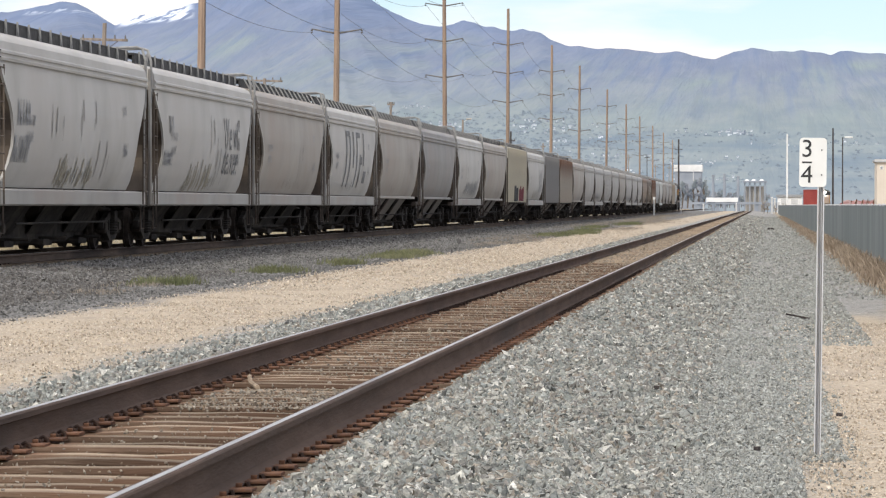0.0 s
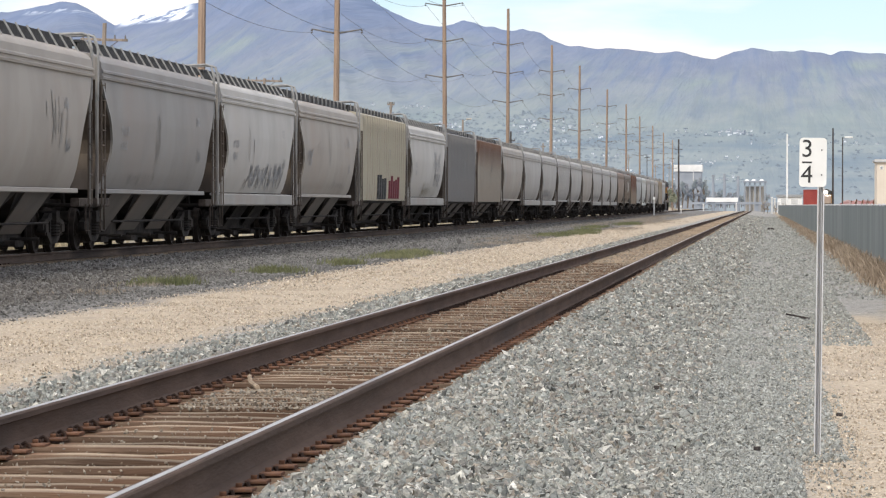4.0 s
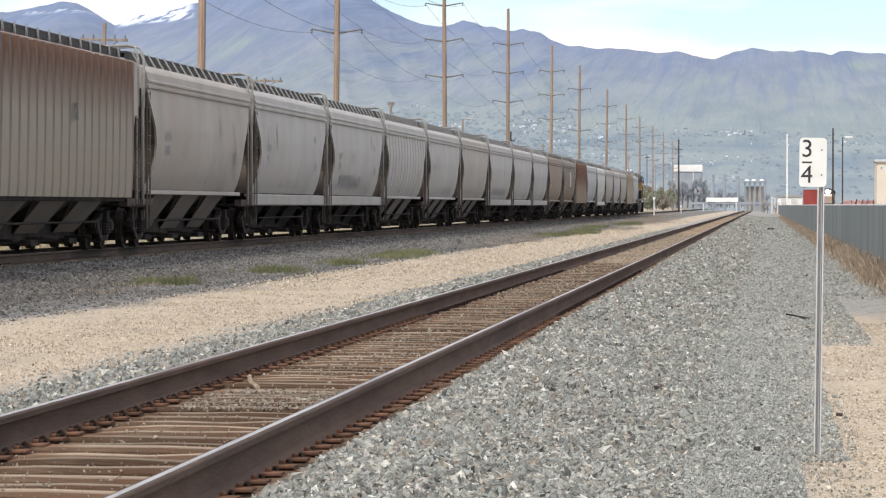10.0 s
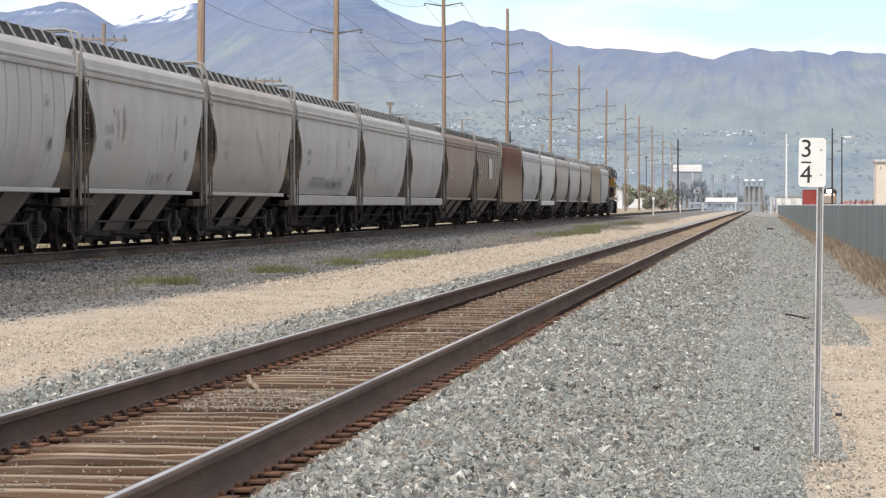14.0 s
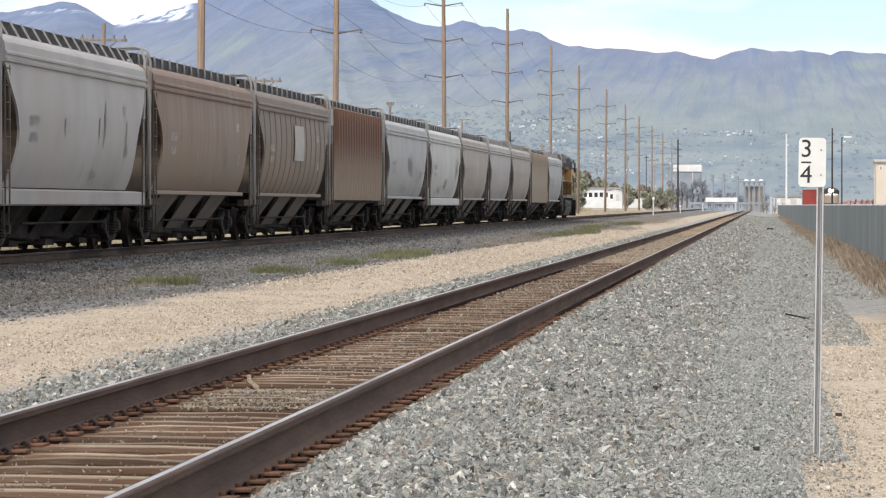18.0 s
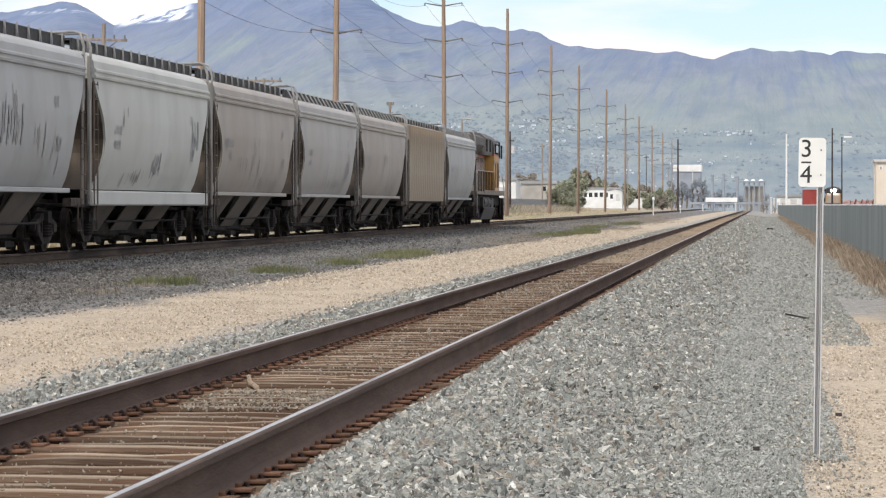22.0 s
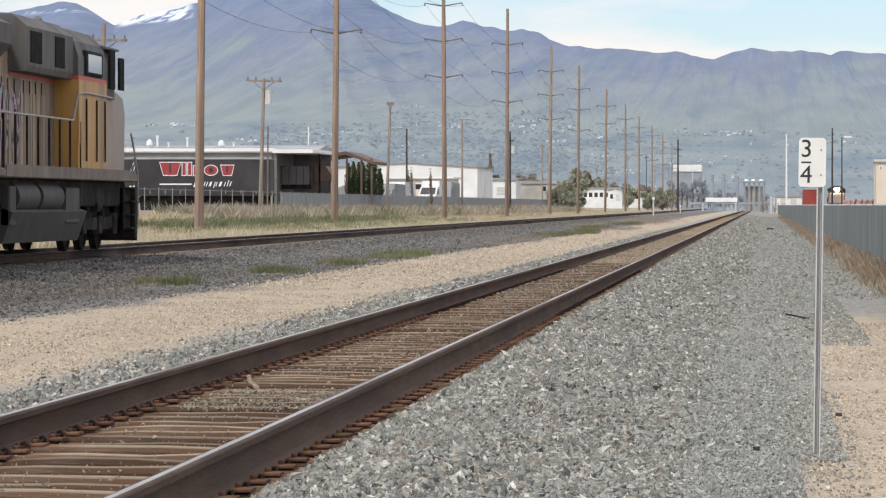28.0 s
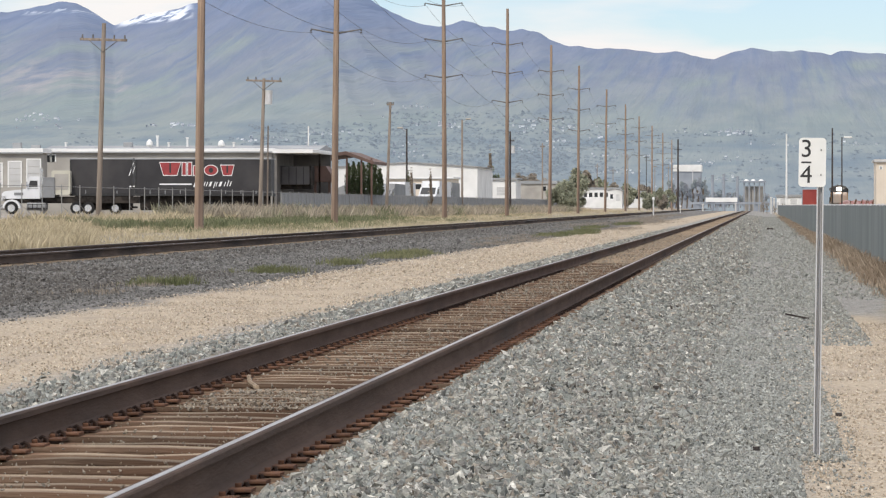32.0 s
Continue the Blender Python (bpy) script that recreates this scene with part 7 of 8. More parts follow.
def mountain_material():
    m = bpy.data.materials.new("hazy_mountain")
    m.use_nodes = True
    nt = m.node_tree
    b = nt.nodes["Principled BSDF"]
    N, L = nt.nodes.new, nt.links.new
    tc = N("ShaderNodeTexCoord")
    sep = N("ShaderNodeSeparateXYZ")
    L(tc.outputs["Object"], sep.inputs["Vector"])
    mp = N("ShaderNodeMapping")
    mp.inputs["Scale"].default_value = (1.6, 0.2, 0.5)
    L(tc.outputs["Object"], mp.inputs["Vector"])
    n1 = N("ShaderNodeTexNoise")
    n1.inputs["Scale"].default_value, n1.inputs["Detail"].default_value = 0.012, 9
    n1.inputs["Roughness"].default_value = 0.65
    L(mp.outputs["Vector"], n1.inputs["Vector"])
    add = N("ShaderNodeMath")
    add.operation = "MULTIPLY_ADD"
    L(n1.outputs["Fac"], add.inputs[0])
    add.inputs[1].default_value = 110.0
    L(sep.outputs["Z"], add.inputs[2])
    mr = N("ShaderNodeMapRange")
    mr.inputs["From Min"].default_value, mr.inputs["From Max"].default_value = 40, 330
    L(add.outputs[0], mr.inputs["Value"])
    # blue tones of this ramp carry the haze of the far air
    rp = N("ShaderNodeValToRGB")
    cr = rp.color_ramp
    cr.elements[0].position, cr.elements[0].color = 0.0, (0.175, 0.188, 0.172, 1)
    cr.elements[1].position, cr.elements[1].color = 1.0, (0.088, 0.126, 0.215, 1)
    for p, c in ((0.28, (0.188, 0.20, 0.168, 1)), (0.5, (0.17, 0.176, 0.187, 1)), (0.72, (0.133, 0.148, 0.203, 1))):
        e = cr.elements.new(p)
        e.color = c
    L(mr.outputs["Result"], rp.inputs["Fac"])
    # shading of the spurs, multiplied into the colour as darker streaks
    n2 = N("ShaderNodeTexNoise")
    n2.inputs["Scale"].default_value, n2.inputs["Detail"].default_value = 0.02, 8
    L(mp.outputs["Vector"], n2.inputs["Vector"])
    r2 = N("ShaderNodeValToRGB")
    r2.color_ramp.elements[0].position, r2.color_ramp.elements[1].position = 0.44, 0.66
    L(n2.outputs["Fac"], r2.inputs["Fac"])
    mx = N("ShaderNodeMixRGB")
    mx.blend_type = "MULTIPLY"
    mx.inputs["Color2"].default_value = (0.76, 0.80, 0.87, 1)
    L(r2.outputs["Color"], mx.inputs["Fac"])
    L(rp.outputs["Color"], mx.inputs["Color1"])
    # bearing, for what lies on one flank alone
    dv = N("ShaderNodeMath")
    dv.operation = "DIVIDE"
    L(sep.outputs["X"], dv.inputs[0])
    L(sep.outputs["Y"], dv.inputs[1])

    def window(src, a, c, soft):
        """1 between a and c."""
        outs = []
        for e0, e1 in ((a - soft, a + soft), (c + soft, c - soft)):
            q = N("ShaderNodeMapRange")
            q.inputs["From Min"].default_value, q.inputs["From Max"].default_value = e0, e1
            L(src, q.inputs["Value"])
            outs.append(q.outputs["Result"])
        return times(outs[0], outs[1])

    def times(p, q):
        n = N("ShaderNodeMath")
        n.operation = "MULTIPLY"
        L(p, n.inputs[0])
        L(q, n.inputs[1])
        return n.outputs[0]

    def specks(scale, stretch, lo, hi, turn=0.0):
        mq, nq, rq = N("ShaderNodeMapping"), N("ShaderNodeTexNoise"), N("ShaderNodeMapRange")
        mq.inputs["Scale"].default_value = stretch
        mq.inputs["Rotation"].default_value = (0, radians(turn), 0)
        L(tc.outputs["Object"], mq.inputs["Vector"])
        nq.inputs["Scale"].default_value, nq.inputs["Detail"].default_value = scale, 7
        nq.inputs["Roughness"].default_value = 0.6
        L(mq.outputs["Vector"], nq.inputs["Vector"])
        L(nq.outputs["Fac"], rq.inputs["Value"])
        rq.inputs["From Min"].default_value, rq.inputs["From Max"].default_value = lo, hi
        return rq.outputs["Result"]

    def over(fac, base, colour):
        n = N("ShaderNodeMixRGB")
        L(fac, n.inputs["Fac"])
        L(base, n.inputs["Color1"])
        n.inputs["Color2"].default_value = colour
        return n.outputs["Color"]

    col = mx.outputs["Color"]
    hgt = sep.outputs["Z"]
    # green flanks and grey-brown scrub in patches
    green = times(specks(0.011, (1, 0, 1.6), 0.48, 0.66), window(hgt, 35, 175, 25))
    col = over(green, col, (0.172, 0.195, 0.165, 1))
    scrub = times(specks(0.018, (1, 0, 1.1), 0.46, 0.66, 20), window(hgt, 95, 330, 30))
    col = over(scrub, col, (0.122, 0.13, 0.165, 1))
    # gullies that run down the slope, their shade put into the colour
    gully = times(specks(0.032, (1.8, 0, 0.4), 0.50, 0.68, 28), window(hgt, 90, 420, 40))
    col = over(gully, col, (0.098, 0.118, 0.172, 1))
    # belts of trees and gardens round the town
    belt = times(specks(0.035, (0.4, 0, 2.6), 0.46, 0.62), window(hgt, 6, 56, 10))
    col = over(belt, col, (0.115, 0.137, 0.142, 1))
    pale = times(specks(0.028, (0.5, 0, 2.4), 0.54, 0.68), window(hgt, 10, 70, 12))
    col = over(pale, col, (0.198, 0.215, 0.19, 1))
    # bare tan cut on the low western spur
    bare = times(times(specks(0.03, (0.7, 0, 2.0), 0.47, 0.62), window(dv.outputs[0], -0.205, -0.168, 0.006)), window(hgt, 88, 128, 8))
    col = over(bare, col, (0.265, 0.238, 0.22, 1))
    # snow under the western crest: a patchy saddle and a few streaks
    saddle = times(specks(0.05, (1, 0, 1.3), 0.44, 0.52), times(window(dv.outputs[0], -0.1735, -0.1545, 0.0015), window(hgt, 203, 500, 4)))
    streaks = times(specks(0.06, (1, 0, 0.9), 0.56, 0.61), times(window(dv.outputs[0], -0.20, -0.176, 0.002), window(hgt, 216, 500, 6)))
    col = over(saddle, col, (0.66, 0.69, 0.74, 1))
    col = over(streaks, col, (0.60, 0.64, 0.70, 1))
    L(col, b.inputs["Base Color"])
    bp = N("ShaderNodeBump")
    bp.inputs["Strength"].default_value, bp.inputs["Distance"].default_value = 0.35, 30.0
    L(specks(0.014, (1.5, 0, 0.6), 0.3, 0.7, 25), bp.inputs["Height"])
    L(bp.outputs["Normal"], b.inputs["Normal"])
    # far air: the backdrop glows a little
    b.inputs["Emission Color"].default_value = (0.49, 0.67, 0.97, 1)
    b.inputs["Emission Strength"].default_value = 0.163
    b.inputs["Roughness"].default_value = 1.0
    b.inputs["Specular IOR Level"].default_value = 0.0
    return m


# skyline against bearing: pairs of (offset from the track's vanishing line, rise), in 1/6600 of the distance
SKY_U = [-3200, -2400, -1900, -1560, -1350, -1280, -1255, -1225, -1190, -1155, -1110, -1060, -1000, -900, -780, -700, -650, -600, -570, -548, -530, -500, -450, -405, -375, -350, -300, -240, -190, -150, -125, -85, -50, -20, 20, 60, 120, 150, 218, 400, 800, 1500, 2600]
SKY_V = [250, 330, 390, 352, 346, 360, 366, 360, 345, 322, 339, 346, 362, 410, 420, 372, 338, 321, 317, 321, 328, 319, 311, 311, 293, 284, 278, 277, 271, 271, 263, 259, 271, 277, 271, 271, 267, 271, 266, 280, 240, 260, 200]


def mountains():
    us = np.concatenate([np.arange(-3200, -1500, 40), np.arange(-1500, 400, 4.0), np.arange(400, 2600, 40)])
    rs = np.concatenate([np.linspace(1500, 2600, 60), np.linspace(2620, 4300, 110), np.linspace(4310, 4480, 10)])
    U, R = np.meshgrid(us, rs)
    sky = np.interp(U, SKY_U, SKY_V)
    t = (R - 1500) / 2800.0
    prof = np.interp(t, [0, 0.12, 0.3, 0.45, 0.7, 0.9, 1.0, 1.064], [0.0, 0.13, 0.36, 0.50, 0.76, 0.93, 1.0, 0.9])
    rng = np.random.default_rng(11)

    def vnoise(a, c):
        """Smooth value noise on a random lattice."""
        g0 = rng.random((64, 64))
        ia, ic = np.floor(a).astype(int), np.floor(c).astype(int)
        fa, fc = a - ia, c - ic
        fa, fc = fa * fa * (3 - 2 * fa), fc * fc * (3 - 2 * fc)
        q = lambda m, n: g0[(ia + m) % 64, (ic + n) % 64]
        return (q(0, 0) * (1 - fa) + q(1, 0) * fa) * (1 - fc) + (q(0, 1) * (1 - fa) + q(1, 1) * fa) * fc

    F = np.zeros_like(U)
    amp = 1.0
    for o in range(5):
        k = 2.0 ** o
        w = vnoise(U / 105 * k + np.sin(t * 4.0 + U / 300) * 0.9 + 40, t * 0.9 * k + 7)
        F += amp * (1 - np.abs(2 * w - 1) * 2)
        amp *= 0.5
    env = np.clip(t * 3, 0, 1) * np.clip((1.0 - t) * 4, 0, 1)
    rise = sky * prof + F * 4.0 * env + (vnoise(U / 17 + 3, U * 0 + 2.5) - 0.5) * 6.0 * np.clip((t - 0.8) * 5, 0, 1)
    rise = np.where(t > 1.0, rise * 0.985, rise)
    A = np.arctan2(U, 6600)
    X, Y = np.sin(A) * R, np.cos(A) * R
    Z = EYE[2] + rise / 6600.0 * R * np.cos(A)
    Z[0] = -4
    v = np.stack([X, Y, Z], -1).reshape(-1, 3)
    nu, nr = len(us), len(rs)
    i = np.arange(nr - 1)[:, None] * nu + np.arange(nu - 1)[None, :]
    q = np.stack([i, i + 1, i + 1 + nu, i + nu], -1).reshape(-1, 4)
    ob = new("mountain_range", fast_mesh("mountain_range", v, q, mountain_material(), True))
    tagged(ob, "hazy blue mountain range with green lower slopes and patches of snow", "mountains", kind="structure")
    return us, rs, Z


MT = mountains()




# ---------------------------------------------------------------- yard: trucks, vehicles, fence
M_CURTAIN = mat("black_curtain", (0.022, 0.021, 0.023, 1), (0.035, 0.033, 0.035, 1), 0.8, 0.6, c3=(0.045, 0.042, 0.042, 1), big=0.3)
M_TRWHITE = mat("truck_white", (0.58, 0.59, 0.60, 1), (0.68, 0.69, 0.70, 1), 0.8, 0.35)
M_CHROME = mat("chrome", g(0.6), g(0.7), 1, 0.25, 0.9)
M_TYRE = mat("tyre_rubber", g(0.02), g(0.035), 3, 0.9)
M_LOGORED = mat("logo_red", (0.25, 0.035, 0.04, 1), (0.31, 0.05, 0.05, 1), 2, 0.5)
M_VGREY = mat("vehicle_grey", (0.16, 0.165, 0.17, 1), (0.24, 0.245, 0.25, 1), 1, 0.45)
M_LOGOWH = mat("logo_white", g(0.72), g(0.8), 2, 0.5)


def wheel_on(parent, x, y, z, r, dual=0.3):
    w = part("wheel", Geo().cyl((x, y - 0.02, z), (x, y + dual, z), r, n=20), M_TYRE, parent, smooth=40)
    part("rim", Geo().cyl((x, y - 0.05, z), (x, y - 0.015, z), r * 0.58, n=16), M_CHROME, w, "bright wheel rim")


def trailer(u0, u1, s, label, logo_u, wheels):
    t = thing("curtain_trailer", label, "trailer", "parked trucks")
    x0, _, zt = spot(R(u0), H(280), s)
    x1 = spot(R(u1), 0, s)[0]
    zb = spot(R(u0), H(343), s)[2]
    g0 = 0.56
    part("curtain", Geo().box(x0 + 0.08, x1 - 0.08, s + 0.02, s + 2.5, zb, zt - 0.12, 0.02), M_CURTAIN, t, "black side curtain")
    part("roof_rail", Geo().box(x0, x1, s - 0.02, s + 2.54, zt - 0.12, zt, 0.03), M_ROOFG, t)
    part("side_rail", Geo().box(x0, x1, s - 0.02, s + 2.54, zb - 0.18, zb, 0.02), M_INK, t)
    for x in (x0, x1 - 0.1):
        part("corner_post", Geo().box(x, x + 0.1, s - 0.025, s + 0.1, zb, zt - 0.12), M_INK, t)
    n = int((x1 - x0) / 1.1)
    for k in range(1, n):
        x = x0 + (x1 - x0) * k / n
        part("curtain_strap", Geo().box(x - 0.025, x + 0.025, s - 0.005, s + 0.02, zb - 0.15, zb + 0.25), M_ROOFG, t)
    part("chassis_beam", Geo().box(x0 + 0.4, x1 - 0.3, s + 0.7, s + 1.8, zb - 0.5, zb - 0.18, 0.03), M_BLACK, t)
    part("side_skirt", Geo().box(x0 + 0.3, x1 - 0.3, s + 0.55, s + 2.0, g0 + 0.35, zb - 0.18, 0.03), M_BLACK, t, "dark side skirt")
    part("landing_leg", Geo().box(x0 + 2.2, x0 + 2.35, s + 0.3, s + 0.45, g0, zb - 0.2), M_BLACK, t)
    part("bumper", Geo().box(x1 - 0.12, x1, s + 0.2, s + 2.3, g0 + 0.5, g0 + 0.65), M_BLACK, t)
    for u in wheels:
        wheel_on(t, spot(R(u), 0, s)[0], s + 0.05, g0 + 0.5, 0.48)
    # company mark as plain shapes in its colours
    def block(ua, ub, ya, yb, name, m2, out, lean=0.0):
        a, b = spot(R(ua), H(ya), s), spot(R(ub), H(yb), s)
        k = lean * (b[2] - a[2])
        pts = [(a[0], a[2]), (b[0], a[2]), (b[0] + k, b[2]), (a[0] + k, b[2])]
        part(name, Geo().prism(pts, s - 0.012 - out, s - out), m2, t, "part of the company mark")
    def shape(kind, ua, ub, ya, yb, m2, out):
        a, b = spot(R(ua), H(ya), s), spot(R(ub), H(yb), s)
        xm, zm, rx, rz = (a[0] + b[0]) / 2, (a[2] + b[2]) / 2, (b[0] - a[0]) / 2, (b[2] - a[2]) / 2
        if kind == "oval":
            pts = [(xm + rx * math.cos(2 * math.pi * i / 16), zm + rz * math.sin(2 * math.pi * i / 16)) for i in range(16)]
        elif kind == "wedge":
            pts = [(xm - rx * 0.62, zm - rz), (xm + rx * 0.62, zm - rz), (xm + rx, zm + rz), (xm - rx, zm + rz)]
        else:
            pts = [(xm - rx, zm - rz), (xm + rx, zm - rz), (xm + rx, zm + rz), (xm - rx, zm + rz)]
        part("mark_shape", Geo().prism(pts, s - 0.012 - out, s - out), m2, t, "part of the company mark")
    for kind, ua, ub, yt in logo_u[0]:
        shape(kind, ua - 1.3, ub + 1.3, 311.5, yt - 1.3, M_LOGOWH, 0.0)
        shape(kind, ua, ub, 310, yt, M_LOGORED, 0.014)
        if ub - ua > 14:
            um = (ua + ub) / 2
            shape("oval" if kind == "oval" else "slot", um - (4 if kind == "oval" else 1.4), um + (4 if kind == "oval" else 1.4), 306, yt + (4 if kind == "oval" else 0), M_CURTAIN, 0.028)
    for ua, ub, ya, yb in logo_u[1]:
        block(ua, ub, ya, yb, "mark_bar", M_LOGOWH, 0.0, 0.35)
    return t


trailer(240, 481, 278, "black curtain-sided trailer with a red and white mark", ([("wedge", 284, 321, 288), ("slot", 324, 330, 288), ("slot", 334, 340, 288), ("slot", 344, 358, 294), ("oval", 363, 386, 293), ("wedge", 392, 415, 293)], [(283, 340, 327.5, 325), (343, 346, 331, 318), (349, 350.5, 330, 322), (353.5, 357, 330, 322), (361, 362.5, 330, 322), (365.5, 367, 330, 322), (370.5, 374, 330, 322), (378, 379.5, 333, 322), (382.5, 384, 330, 322), (388, 392, 330, 322), (397, 398.5, 330, 322), (402, 403.5, 330, 319), (407, 408.5, 330, 321)]), (396, 374))
trailer(125, 236, 288, "black curtain-sided trailer behind another one", ([], [(229, 230.5, 311, 288), (234, 235.2, 311, 288), (230, 239, 331, 329)]), (156, 205))


def tractor():
    s = 287.0
    t = thing("truck_tractor", "white long-nosed truck tractor coupled to a black trailer", "truck", "parked trucks")
    P = lambda u, y: spot(R(u), H(y), s)
    X = lambda u: P(u, 0)[0]
    Z = lambda y: P(30, y)[2]
    gz = 0.57
    hood = Geo().prism([(X(2), Z(352)), (X(2), Z(343)), (X(6), Z(339)), (X(44), Z(334.5)), (X(47), Z(334.5)), (X(47), Z(352))], s + 0.5, s + 1.9)
    part("hood", hood, M_TRWHITE, t, "white engine hood")
    pts = []
    for k in range(9):
        a = math.pi * (1.0 - k / 8)
        pts.append((X(21) + 0.72 * math.cos(a), gz + 0.5 + 0.68 * math.sin(a)))
    inner = [(X(21) + 0.56 * math.cos(math.pi * k / 8), gz + 0.5 + 0.54 * math.sin(math.pi * k / 8)) for k in range(9)]
    part("fender", Geo().prism(pts + inner, s, s + 0.5), M_TRWHITE, t, "round white fender")
    part("cab", Geo().prism([(X(47), Z(352)), (X(71), Z(352)), (X(71), Z(313)), (X(54), Z(312)), (X(49), Z(318)), (X(47), Z(334))], s + 0.1, s + 2.3), M_TRWHITE, t, "white cab")
    part("side_window", Geo().prism([(X(51.5), Z(331)), (X(67), Z(331)), (X(67), Z(320)), (X(54), Z(320))], s + 0.07, s + 0.11), M_DARKGL, t)
    part("door_line", Geo().box(X(50), X(68.5), s + 0.085, s + 0.1, Z(334.5), Z(333.5)), M_VGREY, t)
    part("grille", Geo().box(X(1), X(3), s + 0.6, s + 1.8, Z(356), Z(341), 0.02), M_CHROME, t, "chrome grille")
    part("headlamp", Geo().box(X(4), X(9), s + 0.2, s + 0.5, Z(352), Z(347), 0.02), M_CHROME, t)
    for u in (50, 58, 66, 74, 82):
        part("step_bracket", Geo().box(X(u), X(u + 1.2), s - 0.02, s + 0.12, Z(371), Z(359)), M_BLACK, t)
    part("lower_step", Geo().box(X(50), X(84), s - 0.05, s + 0.12, Z(370), Z(368.5)), M_BLACK, t)
    part("hood_side_vent", Geo().box(X(24), X(40), s + 0.48, s + 0.51, Z(346), Z(341)), M_VGREY, t)
    part("sun_visor", Geo().box(X(46), X(52), s + 0.3, s + 2.1, Z(317), Z(316)), M_TRWHITE, t)
    part("sleeper", Geo().box(X(76), X(97), s + 0.15, s + 2.3, Z(350), Z(314), 0.05), M_VGREY, t, "dark grey sleeper back")
    part("fairing", Geo().box(X(91), X(124), s + 0.3, s + 2.4, Z(345), Z(302), 0.12), M_CWALL, t, "cream bulkhead behind the cab")
    part("bulkhead_panel", Geo().box(X(96), X(121), s + 0.27, s + 0.31, Z(336), Z(308), 0.02), M_TWALL, t, "rounded tan panel")
    for u in (72.5, 75):
        part("exhaust_pipe", Geo().cyl((X(u), s + 0.2, Z(350)), (X(u), s + 0.2, Z(298)), 0.08, n=10), M_CHROME, t)
    part("frame_rail", Geo().box(X(8), X(245), s + 0.6, s + 1.6, Z(360), Z(348), 0.02), M_BLACK, t)
    part("fuel_tank", Geo().cyl((X(48), s + 0.3, Z(366)), (X(84), s + 0.3, Z(366)), 0.3, n=16), M_VGREY, t, smooth=40)
    part("step", Geo().box(X(50), X(80), s - 0.05, s + 0.1, Z(361), Z(359)), M_CHROME, t)
    part("bumper", Geo().box(X(-4), X(3), s + 0.1, s + 2.3, Z(372), Z(362), 0.05), M_CHROME, t)
    part("mirror", Geo().box(X(48), X(50), s - 0.15, s - 0.05, Z(333), Z(322)), M_CHROME, t)
    wheel_on(t, X(21), s + 0.05, gz + 0.5, 0.5)
    for u in (136, 157):
        wheel_on(t, X(u), s + 0.05, gz + 0.5, 0.48)


tractor()


def pickup(u, s, y_roof, m2, label, L=5.4, van=False):
    """A box van parked nose to the tracks' near end."""
    x, _, zr = spot(R(u), H(y_roof), s)
    g0 = float(ground_height(x))
    k = zr - g0
    v = thing("parked_vehicle", label, "vehicle", "vehicles in the yard", at=pose(x, s, g0, 0, 0, 78))
    prof = [(0, 0.45), (L, 0.45), (L, k * 0.97), (1.9, k), (1.75, k * 0.82), (1.2, k * 0.8), (0.55, k * 0.56), (0, k * 0.5)]
    part("body", Geo().prism(prof, -1.0, 1.0), m2, v)
    w = [(0.85, k * 0.58), (1.65, k * 0.58), (1.65, k * 0.75), (1.25, k * 0.75)]
    for q in (-1, 1):
        part("side_window", Geo().prism(w, q * 1.01 - 0.015, q * 1.01 + 0.015), M_DARKGL, v)
        for a in (0.95, L - 1.1):
            wheel_on(v, a, -1.02 if q < 0 else 0.82, 0.4, 0.4, 0.2)
    part("windshield", Geo().add([(0.57, -0.85, k * 0.59), (0.57, 0.85, k * 0.59), (1.12, 0.8, k * 0.79), (1.12, -0.8, k * 0.79)], [(0, 1, 2, 3)]), M_DARKGL, v)
    part("bumper", Geo().box(-0.08, 0.05, -0.95, 0.95, 0.45, 0.7, 0.02), M_CHROME, v)


pickup(492, 345, 322, M_TRWHITE, "white van parked by the canopy", 5.2, True)
pickup(640, 340, 324, M_TRWHITE, "white van parked in the yard")
pickup(672, 362, 325, M_VGREY, "grey van parked behind the yard fence")
pickup(692, 378, 322, M_TRWHITE, "white van parked behind the yard fence")
pickup(755, 410, 320, M_TRWHITE, "white work van parked behind the yard fence", 6.2, True)
pickup(778, 416, 323, M_VGREY, "grey van parked behind the yard fence", 4.8)


M_BOX = mat("dark_grey_box", (0.085, 0.08, 0.082, 1), (0.12, 0.115, 0.115, 1), 0.8, 0.6)


def box_truck():
    s0 = 303.0
    x0, x1 = spot(R(487), 0, s0)[0], spot(R(551), 0, s0)[0]
    z1, z0, gz = spot(R(520), H(294), s0)[2], spot(R(520), H(327), s0)[2], 0.55
    b = thing("box_truck", "dark box truck standing under the open canopy", "truck", "parked trucks")
    part("box", Geo().box(x0, x1, s0, s0 + 2.4, z0, z1, 0.05), M_BOX, b)
    for k in range(1, 5):
        x = x0 + (x1 - x0) * k / 5
        part("side_rib", Geo().box(x - 0.03, x + 0.03, s0 - 0.02, s0 + 0.01, z0 + 0.05, z1 - 0.05), M_CURTAIN, b)
    part("rear_frame", Geo().box(x1 - 0.1, x1 + 0.02, s0 - 0.02, s0 + 2.42, z0, z1 + 0.02), M_BLACK, b)
    part("chassis", Geo().box(x0, x1, s0 + 0.6, s0 + 1.8, z0 - 0.35, z0, 0.03), M_BLACK, b)
    for x in (x0 + 0.6, x1 - 0.8):
        wheel_on(b, x, s0 + 0.05, gz + 0.45, 0.45)


box_truck()


